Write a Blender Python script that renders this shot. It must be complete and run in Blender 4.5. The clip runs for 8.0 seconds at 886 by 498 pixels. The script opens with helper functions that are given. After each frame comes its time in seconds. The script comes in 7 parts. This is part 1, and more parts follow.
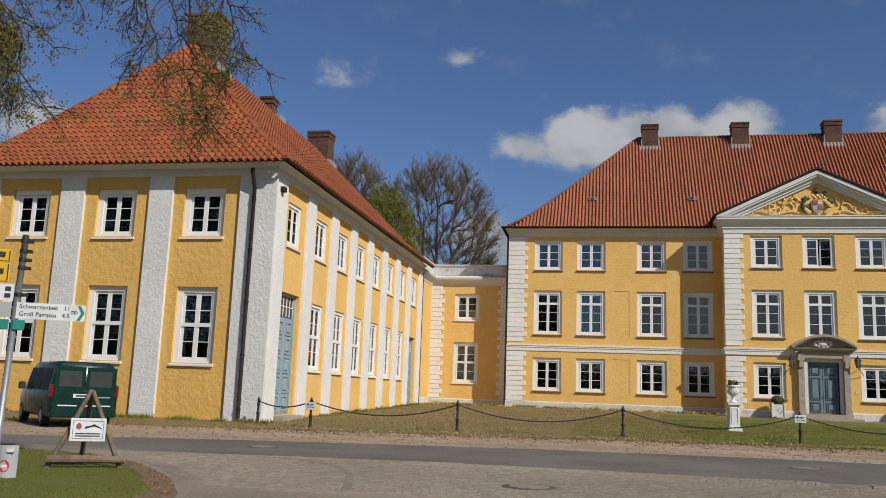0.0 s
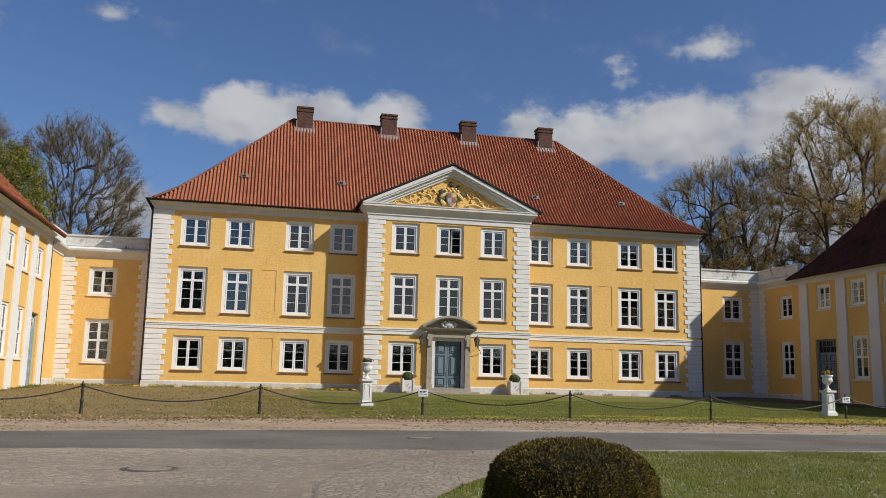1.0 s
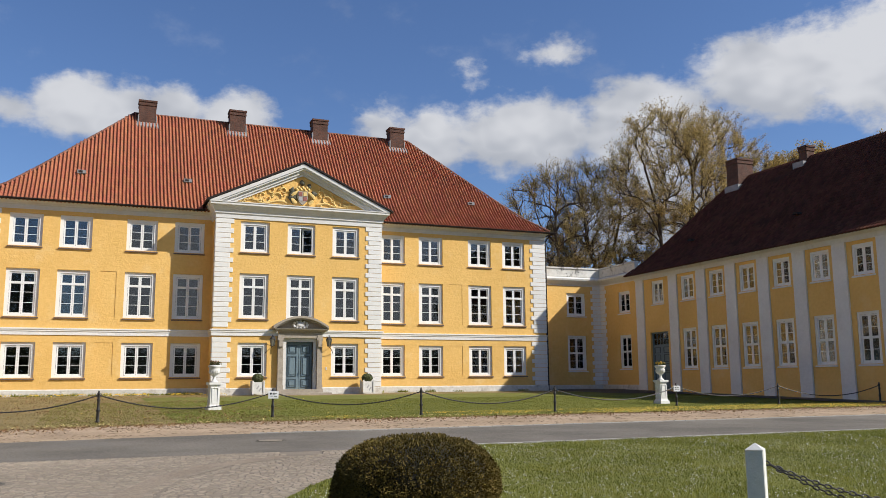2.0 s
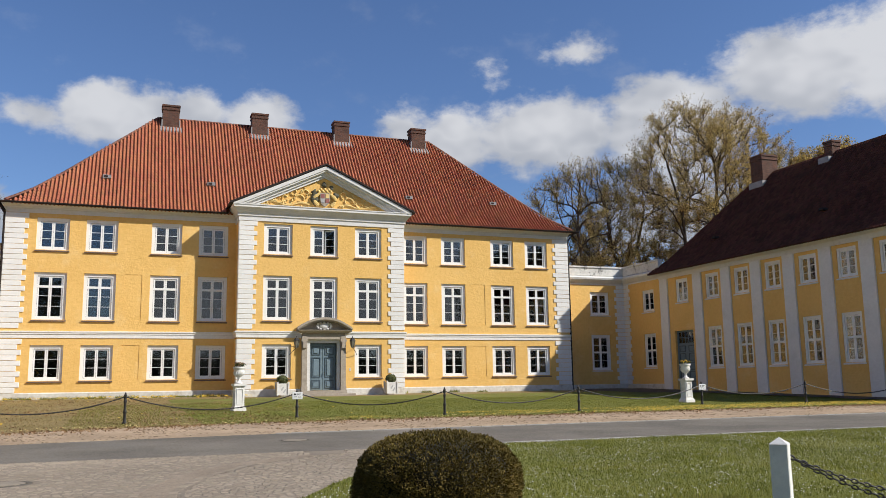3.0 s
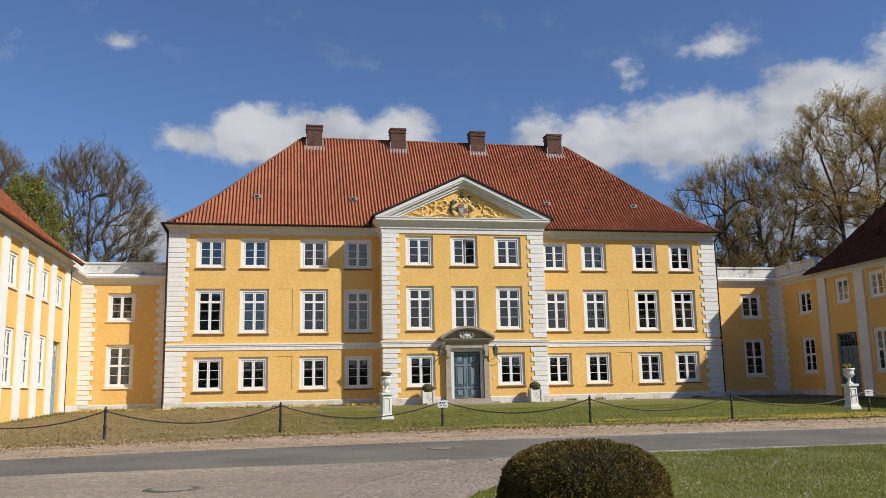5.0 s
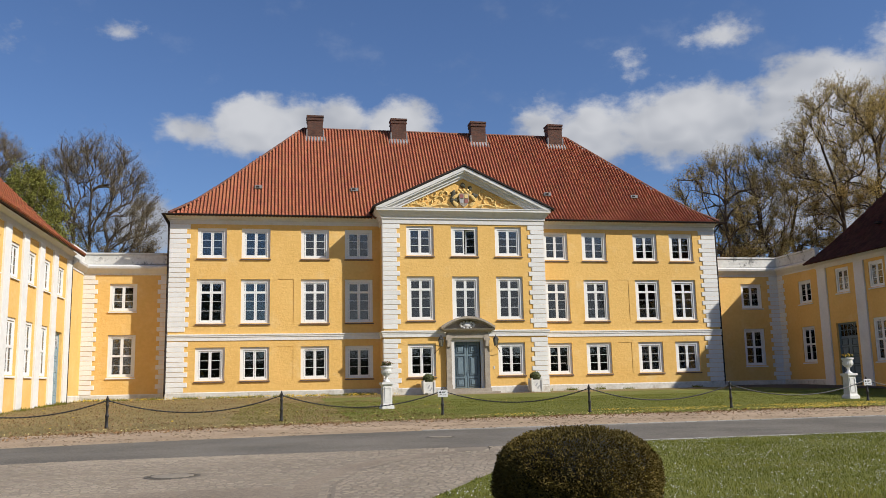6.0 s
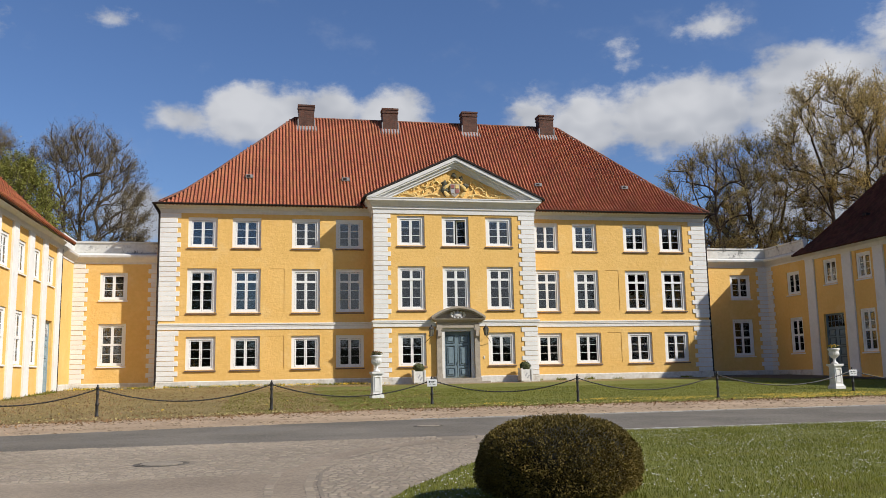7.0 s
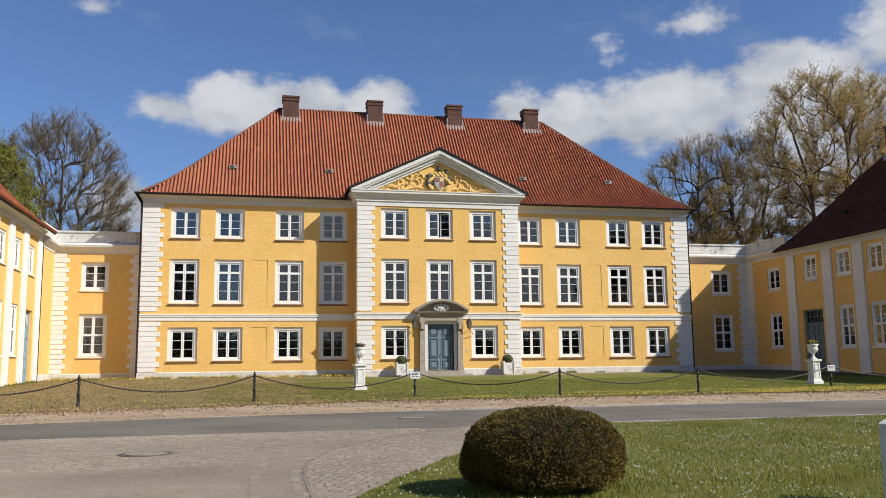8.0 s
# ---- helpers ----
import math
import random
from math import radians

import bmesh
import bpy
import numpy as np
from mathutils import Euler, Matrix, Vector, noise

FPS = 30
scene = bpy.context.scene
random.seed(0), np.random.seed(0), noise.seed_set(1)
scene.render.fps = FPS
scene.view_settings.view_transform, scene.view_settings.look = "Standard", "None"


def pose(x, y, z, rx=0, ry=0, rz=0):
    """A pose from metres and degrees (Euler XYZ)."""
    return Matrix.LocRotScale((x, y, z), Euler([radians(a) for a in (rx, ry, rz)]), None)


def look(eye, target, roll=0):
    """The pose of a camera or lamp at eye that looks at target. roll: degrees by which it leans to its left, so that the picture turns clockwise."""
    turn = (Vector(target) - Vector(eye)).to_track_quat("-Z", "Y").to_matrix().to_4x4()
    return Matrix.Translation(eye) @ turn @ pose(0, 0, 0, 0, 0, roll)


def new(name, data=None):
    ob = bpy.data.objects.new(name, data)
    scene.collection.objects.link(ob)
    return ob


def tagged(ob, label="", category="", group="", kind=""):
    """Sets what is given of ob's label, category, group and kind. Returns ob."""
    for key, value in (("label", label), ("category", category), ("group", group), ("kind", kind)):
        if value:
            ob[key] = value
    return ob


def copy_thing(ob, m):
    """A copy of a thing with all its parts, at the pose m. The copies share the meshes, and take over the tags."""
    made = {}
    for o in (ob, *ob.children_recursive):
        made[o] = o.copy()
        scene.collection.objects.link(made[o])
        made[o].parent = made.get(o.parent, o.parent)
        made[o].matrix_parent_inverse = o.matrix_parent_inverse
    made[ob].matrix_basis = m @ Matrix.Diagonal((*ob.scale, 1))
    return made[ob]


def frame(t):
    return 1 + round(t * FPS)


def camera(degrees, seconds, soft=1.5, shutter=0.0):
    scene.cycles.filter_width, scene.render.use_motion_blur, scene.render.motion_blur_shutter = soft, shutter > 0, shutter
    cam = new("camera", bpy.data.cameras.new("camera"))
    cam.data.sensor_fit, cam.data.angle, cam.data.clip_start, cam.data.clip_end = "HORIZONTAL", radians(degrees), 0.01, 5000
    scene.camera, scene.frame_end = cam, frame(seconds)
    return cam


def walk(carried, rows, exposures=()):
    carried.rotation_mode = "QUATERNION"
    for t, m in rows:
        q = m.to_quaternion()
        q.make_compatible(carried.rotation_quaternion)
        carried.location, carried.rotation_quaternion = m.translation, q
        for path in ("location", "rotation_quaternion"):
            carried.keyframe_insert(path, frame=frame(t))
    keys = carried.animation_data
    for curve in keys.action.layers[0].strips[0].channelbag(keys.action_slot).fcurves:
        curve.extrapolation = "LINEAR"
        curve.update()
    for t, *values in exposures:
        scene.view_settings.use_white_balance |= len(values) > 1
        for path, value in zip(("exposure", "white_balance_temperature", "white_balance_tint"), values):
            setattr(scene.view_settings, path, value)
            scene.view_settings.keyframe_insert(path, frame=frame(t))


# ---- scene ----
cam = camera(55.1, 8.0, soft=0.65)
PATH = [
    (0, (-13.569, -58.912, 1.455), (-13.953, -56.978, 1.788), 2.1),
    (0.5, (-13.406, -59.042, 1.48), (-13.312, -57.072, 1.816), 2.0),
    (1, (-13.311, -59.055, 1.465), (-12.893, -57.124, 1.772), 1.3),
    (1.5, (-13.271, -59.094, 1.461), (-12.634, -57.223, 1.764), 0.1),
    (1.7, (-13.273, -59.17, 1.463), (-12.552, -57.33, 1.766), -0.0),
    (2.8, (-13.224, -59.159, 1.429), (-12.461, -57.337, 1.74), -0.7),
    (3, (-13.226, -59.176, 1.412), (-12.529, -57.328, 1.722), -0.8),
    (3.5, (-13.245, -59.196, 1.402), (-12.691, -57.299, 1.709), -0.8),
    (4, (-13.256, -59.191, 1.404), (-12.741, -57.284, 1.718), -0.8),
    (4.5, (-13.269, -59.217, 1.416), (-12.765, -57.307, 1.733), -0.8),
    (5, (-13.211, -59.239, 1.431), (-12.83, -57.304, 1.764), -1.2),
    (6.5, (-13.155, -59.43, 1.386), (-12.777, -57.489, 1.684), -1.2),
    (7, (-13.124, -59.502, 1.394), (-12.727, -57.563, 1.681), -1.1),
    (7.5, (-13.18, -59.521, 1.393), (-12.748, -57.587, 1.662), -0.8),
    (8, (-13.186, -59.557, 1.383), (-12.75, -57.624, 1.653), -0.7),
]
walk(cam, [(t, look(eye, target, roll)) for t, eye, target, roll in PATH],
     [(0.0, -0.30), (0.6, -0.29), (1.2, 0.01), (1.8, 0.22), (4.2, 0.2), (5.0, 0.09), (6.4, 0.1), (7.4, 0.17), (8.0, 0.2)])

# ---- light ----
SUN_AZ, SUN_EL = radians(54.5), radians(37.5)      # from the lawn side towards +x, above the horizon
sun_way = Vector((math.sin(SUN_AZ) * math.cos(SUN_EL), -math.cos(SUN_AZ) * math.cos(SUN_EL), math.sin(SUN_EL)))
sun = new("sun", bpy.data.lights.new("sun", "SUN"))
sun.data.energy, sun.data.angle, sun.data.color = 5.0, radians(0.55), (1.0, 0.95, 0.88)
sun.matrix_world = look(tuple(sun_way * 100), (0, 0, 0))


def m2(nt, op, a, b=None, c=None, clamp=False):
    n = nt.nodes.new("ShaderNodeMath")
    n.operation, n.use_clamp = op, clamp
    for i, v in enumerate((a, b, c)):
        if v is None:
            continue
        if isinstance(v, (int, float)):
            n.inputs[i].default_value = v
        else:
            nt.links.new(v, n.inputs[i])
    return n.outputs[0]


def mixc(nt, fac, a, b, blend="MIX"):
    n = nt.nodes.new("ShaderNodeMix")
    n.data_type, n.blend_type = "RGBA", blend
    for sock, v in ((n.inputs[0], fac), (n.inputs[6], a), (n.inputs[7], b)):
        if isinstance(v, (int, float)):
            sock.default_value = v
        elif isinstance(v, tuple):
            sock.default_value = (*v, 1.0)
        else:
            nt.links.new(v, sock)
    return n.outputs[2]


def smooth(nt, v, lo, hi):
    n = nt.nodes.new("ShaderNodeMapRange")
    n.interpolation_type = "SMOOTHSTEP"
    nt.links.new(v, n.inputs[0])
    n.inputs[1].default_value, n.inputs[2].default_value = lo, hi
    return n.outputs[0]


world = bpy.data.worlds.new("sky")
scene.world = world
world.use_nodes = True
wt = world.node_tree
wt.nodes.clear()
sky = wt.nodes.new("ShaderNodeTexSky")
sky.sky_type, sky.sun_disc = "NISHITA", False
sky.sun_elevation, sky.sun_rotation = SUN_EL, math.pi - SUN_AZ
sky.air_density, sky.dust_density, sky.ozone_density = 1.0, 0.4, 3.0
co = wt.nodes.new("ShaderNodeTexCoord")
sep = wt.nodes.new("ShaderNodeSeparateXYZ")
wt.links.new(co.outputs["Generated"], sep.inputs[0])
s_az = m2(wt, "MULTIPLY", m2(wt, "ARCTAN2", sep.outputs[0], sep.outputs[1]), 180 / math.pi)
s_el = m2(wt, "MULTIPLY", m2(wt, "ARCSINE", sep.outputs[2]), 180 / math.pi)
plane = wt.nodes.new("ShaderNodeCombineXYZ")
wt.links.new(s_az, plane.inputs[0])
wt.links.new(m2(wt, "MULTIPLY", s_el, 1.5), plane.inputs[1])


def sky_noise(scale, detail, rough=0.6):
    n = wt.nodes.new("ShaderNodeTexNoise")
    n.inputs["Scale"].default_value, n.inputs["Detail"].default_value, n.inputs["Roughness"].default_value = scale, detail, rough
    wt.links.new(plane.outputs[0], n.inputs["Vector"])
    return n.outputs[0]


# cumulus heaps: azimuth, elevation, half width, half height (degrees), strength
CLOUDS = [(-1.8, 17.0, 3.8, 2.5, 1.2), (-5.4, 16.5, 3.0, 1.3, .7), (1.4, 16.6, 4.0, 2.6, 1.1), (4.1, 16.6, 3.2, 3.0, 1.2), (7.9, 16.6, 3.3, 3.0, 1.25), (5.0, 13.8, 7.5, 2.6, 1.0),
          (17.8, 16.8, 2.6, 2.4, .8), (21.5, 15.9, 4.0, 2.6, 1.0), (28, 16.3, 7.5, 3.1, 1.25), (36, 16.6, 7.0, 3.5, 1.3), (44.5, 19.0, 6.5, 3.2, 1.25), (52, 19.0, 8, 5.0, 1.3),
          (30.0, 21.8, 3.4, 1.3, .52), (24.1, 20.4, 1.2, 1.3, .26), (-19.8, 20.9, 2.3, 1.4, .36), (-10.7, 22.3, 1.5, .8, .28), (-38, 15.4, 3.0, 1.8, .75),
          # The low bank at azimuth 180 is unseen, added to brighten the panes' reflections.
          (-8.5, 10.4, 3.2, 2.2, 1.0), (36.5, 11.0, 6.5, 3.6, 1.0), (75, 20, 16, 8, 1.1), (-80, 18, 16, 6, 1.0), (150, 22, 30, 9, 1.1), (180, 6, 45, 5.5, 1.2), (-140, 16, 24, 6, 1.0)]
dens = None
for a, e, w, h, s in CLOUDS:
    da = m2(wt, "DIVIDE", m2(wt, "SUBTRACT", s_az, float(a)), float(w))
    de = m2(wt, "DIVIDE", m2(wt, "SUBTRACT", s_el, float(e)), float(h))
    d = m2(wt, "SQRT", m2(wt, "ADD", m2(wt, "MULTIPLY", da, da), m2(wt, "MULTIPLY", de, de)))
    b = m2(wt, "MULTIPLY", m2(wt, "SUBTRACT", 1.0, d), float(s))
    dens = b if dens is None else m2(wt, "SMOOTH_MAX", dens, b, 0.25)
puff = m2(wt, "SUBTRACT", sky_noise(0.26, 7, 0.58), 0.5)
fine = m2(wt, "SUBTRACT", sky_noise(1.1, 6, 0.62), 0.5)
body = m2(wt, "ADD", dens, m2(wt, "ADD", m2(wt, "MULTIPLY", puff, 1.35), m2(wt, "MULTIPLY", fine, 0.42)))
cover = smooth(wt, body, 0.0, 0.52)
wisp = m2(wt, "MULTIPLY", smooth(wt, sky_noise(0.17, 5), 0.54, 0.82), 0.17)
cover = m2(wt, "MAXIMUM", cover, wisp)
deep = smooth(wt, m2(wt, "ADD", m2(wt, "MULTIPLY", m2(wt, "SUBTRACT", sky_noise(0.26, 2), 0.5), -2.2), m2(wt, "MULTIPLY", m2(wt, "SUBTRACT", 17.5, s_el), 0.16)), -0.3, 1.0)
shade = smooth(wt, sky_noise(0.11, 3), 0.42, 0.62)
cloud_col = mixc(wt, m2(wt, "MAXIMUM", deep, m2(wt, "MULTIPLY", shade, 0.75)), (7.4, 7.5, 7.8), (4.4, 4.65, 5.2))
clear = mixc(wt, 1.0, sky.outputs[0], (0.87, 1.0, 1.26), "MULTIPLY")
mixed = mixc(wt, m2(wt, "MULTIPLY", cover, 0.94), clear, cloud_col)
bg = wt.nodes.new("ShaderNodeBackground")
bg.inputs[1].default_value = 0.080
wt.links.new(mixed, bg.inputs[0])
wo = wt.nodes.new("ShaderNodeOutputWorld")
wt.links.new(bg.outputs[0], wo.inputs[0])


# ---- materials ----
def noise_tex(nt, vec, scale, detail=4.0, rough=0.55):
    n = nt.nodes.new("ShaderNodeTexNoise")
    n.inputs["Scale"].default_value, n.inputs["Detail"].default_value, n.inputs["Roughness"].default_value = scale, detail, rough
    nt.links.new(vec, n.inputs["Vector"])
    return n.outputs[0]


def surf(name, base, dark=None, grain=8.0, patch=0.6, rough=0.8, bump=0.3, bump_scale=None, metal=0.0, spec=0.5, vary=0.0, island=0.0,
         stain=None, stain_amount=0.3, stain_scale=1.5, dist=0.02, courses=0.0):
    """A surface with colour at two scales (grain and patches), fine relief, stains and, for pieces, a shade of their own."""
    mt = bpy.data.materials.new(name)
    mt.use_nodes = True
    nt = mt.node_tree
    bs = nt.nodes["Principled BSDF"]
    vec = nt.nodes.new("ShaderNodeTexCoord").outputs["Object"]
    if vary:                                      # pieces share a mesh: shift the pattern from piece to piece
        oi = nt.nodes.new("ShaderNodeObjectInfo")
        add = nt.nodes.new("ShaderNodeVectorMath")
        add.operation = "ADD"
        nt.links.new(vec, add.inputs[0])
        mul = nt.nodes.new("ShaderNodeVectorMath")
        mul.operation = "SCALE"
        mul.inputs[0].default_value = (17.0, 31.0, 23.0)
        nt.links.new(oi.outputs["Random"], mul.inputs["Scale"])
        nt.links.new(mul.outputs[0], add.inputs[1])
        vec = add.outputs[0]
    dark = dark or tuple(c * 0.72 for c in base)
    g = noise_tex(nt, vec, grain)
    p = noise_tex(nt, vec, patch, 5)
    f = m2(nt, "ADD", m2(nt, "MULTIPLY", smooth(nt, g, 0.3, 0.7), 0.5), m2(nt, "MULTIPLY", smooth(nt, p, 0.32, 0.68), 0.5))
    col = mixc(nt, f, dark, base)
    if stain:
        sn = noise_tex(nt, vec, stain_scale, 6, 0.65)
        col = mixc(nt, m2(nt, "MULTIPLY", smooth(nt, sn, 0.52, 0.72), stain_amount), col, stain)
    if vary or island:
        if vary:
            r = oi.outputs["Random"]
        else:
            r = nt.nodes.new("ShaderNodeNewGeometry").outputs["Random Per Island"]
        k = vary or island
        hs = nt.nodes.new("ShaderNodeHueSaturation")
        nt.links.new(m2(nt, "ADD", m2(nt, "MULTIPLY", r, k), 1 - k / 2), hs.inputs["Value"])
        nt.links.new(m2(nt, "ADD", m2(nt, "MULTIPLY", m2(nt, "FRACT", m2(nt, "MULTIPLY", r, 7.31)), 0.016), 0.492), hs.inputs["Hue"])
        nt.links.new(col, hs.inputs["Color"])
        col = hs.outputs[0]
    nt.links.new(col, bs.inputs["Base Color"])
    bs.inputs["Roughness"].default_value, bs.inputs["Metallic"].default_value = rough, metal
    bs.inputs["Specular IOR Level"].default_value = spec
    if bump:
        bn = nt.nodes.new("ShaderNodeBump")
        bn.inputs["Strength"].default_value, bn.inputs["Distance"].default_value = bump, dist
        h = noise_tex(nt, vec, bump_scale or grain * 1.5, 6, 0.6)
        if courses:                               # brick courses that show faintly through the render
            mp = nt.nodes.new("ShaderNodeMapping")
            mp.inputs["Scale"].default_value = (2.2, 2.2, 9.0)
            nt.links.new(vec, mp.inputs[0])
            k = noise_tex(nt, mp.outputs[0], 1.0, 3, 0.5)
            h = m2(nt, "ADD", h, m2(nt, "MULTIPLY", smooth(nt, k, 0.42, 0.62), courses))
        nt.links.new(h, bn.inputs["Height"])
        nt.links.new(bn.outputs[0], bs.inputs["Normal"])
    return mt


YELLOW = surf("yellow_render", (0.79, 0.505, 0.170), (0.70, 0.43, 0.13), 5, 0.35, 0.9, 0.6, 5.5, spec=0.2, stain=(0.78, 0.57, 0.27), stain_amount=0.45, stain_scale=0.8, dist=0.045, courses=0.08)
YELLOW_ROUGH = surf("rough_yellow_render", (0.74, 0.46, 0.135), (0.64, 0.385, 0.105), 6, 0.5, 0.9, 1.0, 4.0, spec=0.2, stain=(0.55, 0.37, 0.16), stain_amount=0.3, dist=0.05)
WHITE_ROUGH = surf("rough_white_render", (0.74, 0.73, 0.70), (0.62, 0.61, 0.58), 5, 0.6, 0.9, 1.0, 7.0, spec=0.2, stain=(0.48, 0.46, 0.42), stain_amount=0.3, stain_scale=1.2, dist=0.035)
WHITE = surf("white_render", (0.76, 0.75, 0.72), (0.68, 0.67, 0.64), 6, 0.5, 0.85, 0.6, 5.0, spec=0.25, stain=(0.50, 0.47, 0.42), stain_amount=0.25, stain_scale=0.9, dist=0.05)
QUOIN = surf("white_quoin_render", (0.78, 0.77, 0.74), (0.71, 0.70, 0.66), 8, 0.8, 0.85, 0.3, 14, spec=0.25, vary=0.06, stain=(0.5, 0.47, 0.42), stain_amount=0.15)
PLINTH = surf("worn_plinth_render", (0.70, 0.68, 0.63), (0.52, 0.49, 0.43), 5, 0.7, 0.9, 0.6, 8, spec=0.2, stain=(0.27, 0.22, 0.16), stain_amount=0.75, stain_scale=1.1)
CORNICE = surf("grey_white_moulding", (0.70, 0.69, 0.66), (0.62, 0.61, 0.58), 5, 0.4, 0.8, 0.2, 12, spec=0.3, stain=(0.42, 0.40, 0.37), stain_amount=0.25)
PARAPET = surf("weathered_parapet", (0.68, 0.67, 0.63), (0.52, 0.51, 0.47), 4, 0.5, 0.85, 0.5, 9, spec=0.25, stain=(0.10, 0.095, 0.085), stain_amount=0.9, stain_scale=1.8)
FRAME = surf("white_window_paint", (0.80, 0.80, 0.78), (0.74, 0.74, 0.72), 12, 1.0, 0.45, 0.1, 30)
SILL = surf("brown_sill_tile", (0.17, 0.11, 0.08), (0.11, 0.07, 0.05), 14, 2.0, 0.75, 0.3, 30)
SANDSTONE = surf("grey_sandstone", (0.40, 0.35, 0.28), (0.28, 0.24, 0.19), 9, 1.2, 0.85, 0.4, 25, stain=(0.14, 0.12, 0.10), stain_amount=0.4)
DOOR_BLUE = surf("grey_blue_door_paint", (0.17, 0.235, 0.27), (0.13, 0.185, 0.215), 10, 1.2, 0.5, 0.15, 40)
DOOR_PALE = surf("pale_blue_door_paint", (0.30, 0.40, 0.44), (0.24, 0.33, 0.37), 10, 1.2, 0.5, 0.15, 40)
DOOR_DARK = surf("dark_moulding_paint", (0.07, 0.10, 0.12), (0.05, 0.075, 0.09), 12, 1.5, 0.5, 0.1, 40)
TILE = surf("red_pantile", (0.40, 0.135, 0.060), (0.30, 0.096, 0.044), 10, 0.35, 0.75, 0.2, 50, island=0.20, stain=(0.14, 0.065, 0.045), stain_amount=0.25, stain_scale=0.5)
RIDGE = surf("dark_ridge_tile", (0.22, 0.080, 0.045), (0.13, 0.050, 0.032), 9, 0.8, 0.8, 0.3, 30, island=0.3, stain=(0.42, 0.36, 0.30), stain_amount=0.35, stain_scale=2.5)
TILE_ORANGE = surf("orange_pantile", (0.315, 0.080, 0.020), (0.185, 0.045, 0.013), 7, 0.4, 0.75, 0.4, 40, island=0.26, stain=(0.11, 0.085, 0.03), stain_amount=0.45, stain_scale=0.9)
TILE_PIECE = surf("orange_pantile_piece", (0.315, 0.080, 0.020), (0.185, 0.045, 0.013), 7, 0.4, 0.75, 0.4, 40, vary=0.26, stain=(0.11, 0.085, 0.03), stain_amount=0.45, stain_scale=0.9)
TILE_BROWN = surf("brown_pantile", (0.13, 0.047, 0.028), (0.080, 0.031, 0.020), 10, 0.4, 0.9, 0.2, 50, spec=0.12, island=0.4, stain=(0.04, 0.03, 0.025), stain_amount=0.35, stain_scale=0.6)
GUTTER = surf("dark_brown_gutter", (0.028, 0.019, 0.016), (0.018, 0.013, 0.011), 9, 1.0, 0.75, 0.1, 30, spec=0.25)
LEAD = surf("lead_flashing", (0.30, 0.30, 0.30), (0.22, 0.22, 0.22), 10, 1.5, 0.6, 0.2, 25, stain=(0.42, 0.40, 0.37), stain_amount=0.4)
GOLD = surf("gilded_plaster", (0.76, 0.56, 0.22), (0.60, 0.41, 0.13), 12, 2.0, 0.6, 0.2, 40, metal=0.1)
DARK_IRON = surf("black_iron", (0.022, 0.020, 0.019), (0.012, 0.011, 0.010), 20, 3.0, 0.55, 0.2, 60, stain=(0.09, 0.045, 0.025), stain_amount=0.35, stain_scale=6)
WHITE_STONE = surf("white_painted_stone", (0.74, 0.73, 0.69), (0.62, 0.61, 0.57), 12, 2.0, 0.8, 0.3, 30, stain=(0.33, 0.31, 0.27), stain_amount=0.4, stain_scale=3)
ASPHALT = surf("grey_asphalt", (0.235, 0.210, 0.172), (0.095, 0.086, 0.072), 20, 0.25, 0.95, 0.5, 90, spec=0.15, stain=(0.17, 0.16, 0.145), stain_amount=0.4, stain_scale=0.4)
TARMAC = surf("sandy_worn_tarmac", (0.35, 0.285, 0.21), (0.19, 0.152, 0.114), 22, 0.35, 0.95, 0.5, 70, spec=0.2, stain=(0.34, 0.28, 0.21), stain_amount=0.35, stain_scale=0.7)
SAND = surf("trodden_sand", (0.50, 0.375, 0.255), (0.28, 0.205, 0.135), 9, 0.4, 0.95, 1.0, 9, spec=0.15, stain=(0.22, 0.17, 0.10), stain_amount=0.5, stain_scale=1.6, dist=0.06)
JOINT = surf("gritty_joints", (0.27, 0.225, 0.172), (0.19, 0.16, 0.122), 40, 0.6, 0.95, 0.5, 60, spec=0.2)
COBBLE = surf("grey_granite_setts", (0.315, 0.262, 0.198), (0.222, 0.184, 0.138), 18, 0.35, 0.9, 0.6, 50, spec=0.2, island=0.34, stain=(0.29, 0.235, 0.17), stain_amount=0.4, stain_scale=0.6, dist=0.004)
COBBLE_PIECE = surf("granite_sett_piece", (0.315, 0.262, 0.198), (0.222, 0.184, 0.138), 18, 0.35, 0.9, 0.6, 50, spec=0.2, vary=0.34, dist=0.004)
KERB = surf("pale_granite_kerb", (0.42, 0.40, 0.36), (0.32, 0.30, 0.27), 16, 1.5, 0.85, 0.4, 40, vary=0.3)
LAWN = surf("short_lawn", (0.205, 0.210, 0.055), (0.138, 0.148, 0.038), 9, 0.3, 0.95, 0.9, 40, spec=0.1, stain=(0.16, 0.125, 0.05), stain_amount=0.5, stain_scale=0.5, dist=0.05)
MEADOW = surf("dry_patchy_grass", (0.30, 0.225, 0.11), (0.19, 0.155, 0.065), 6, 0.35, 0.95, 0.9, 30, spec=0.1, stain=(0.30, 0.21, 0.115), stain_amount=0.7, stain_scale=0.35, dist=0.05)
BLADE = surf("grass_blades", (0.240, 0.245, 0.042), (0.125, 0.138, 0.026), 3, 0.5, 0.85, 0, island=0.8, spec=0.1)
DRY_BLADE = surf("dry_grass_blades", (0.40, 0.305, 0.145), (0.26, 0.205, 0.085), 3, 0.5, 0.85, 0, island=0.6, spec=0.15)
DAISY = surf("white_petals", (0.80, 0.80, 0.76), (0.72, 0.72, 0.66), 20, 3, 0.8, 0)
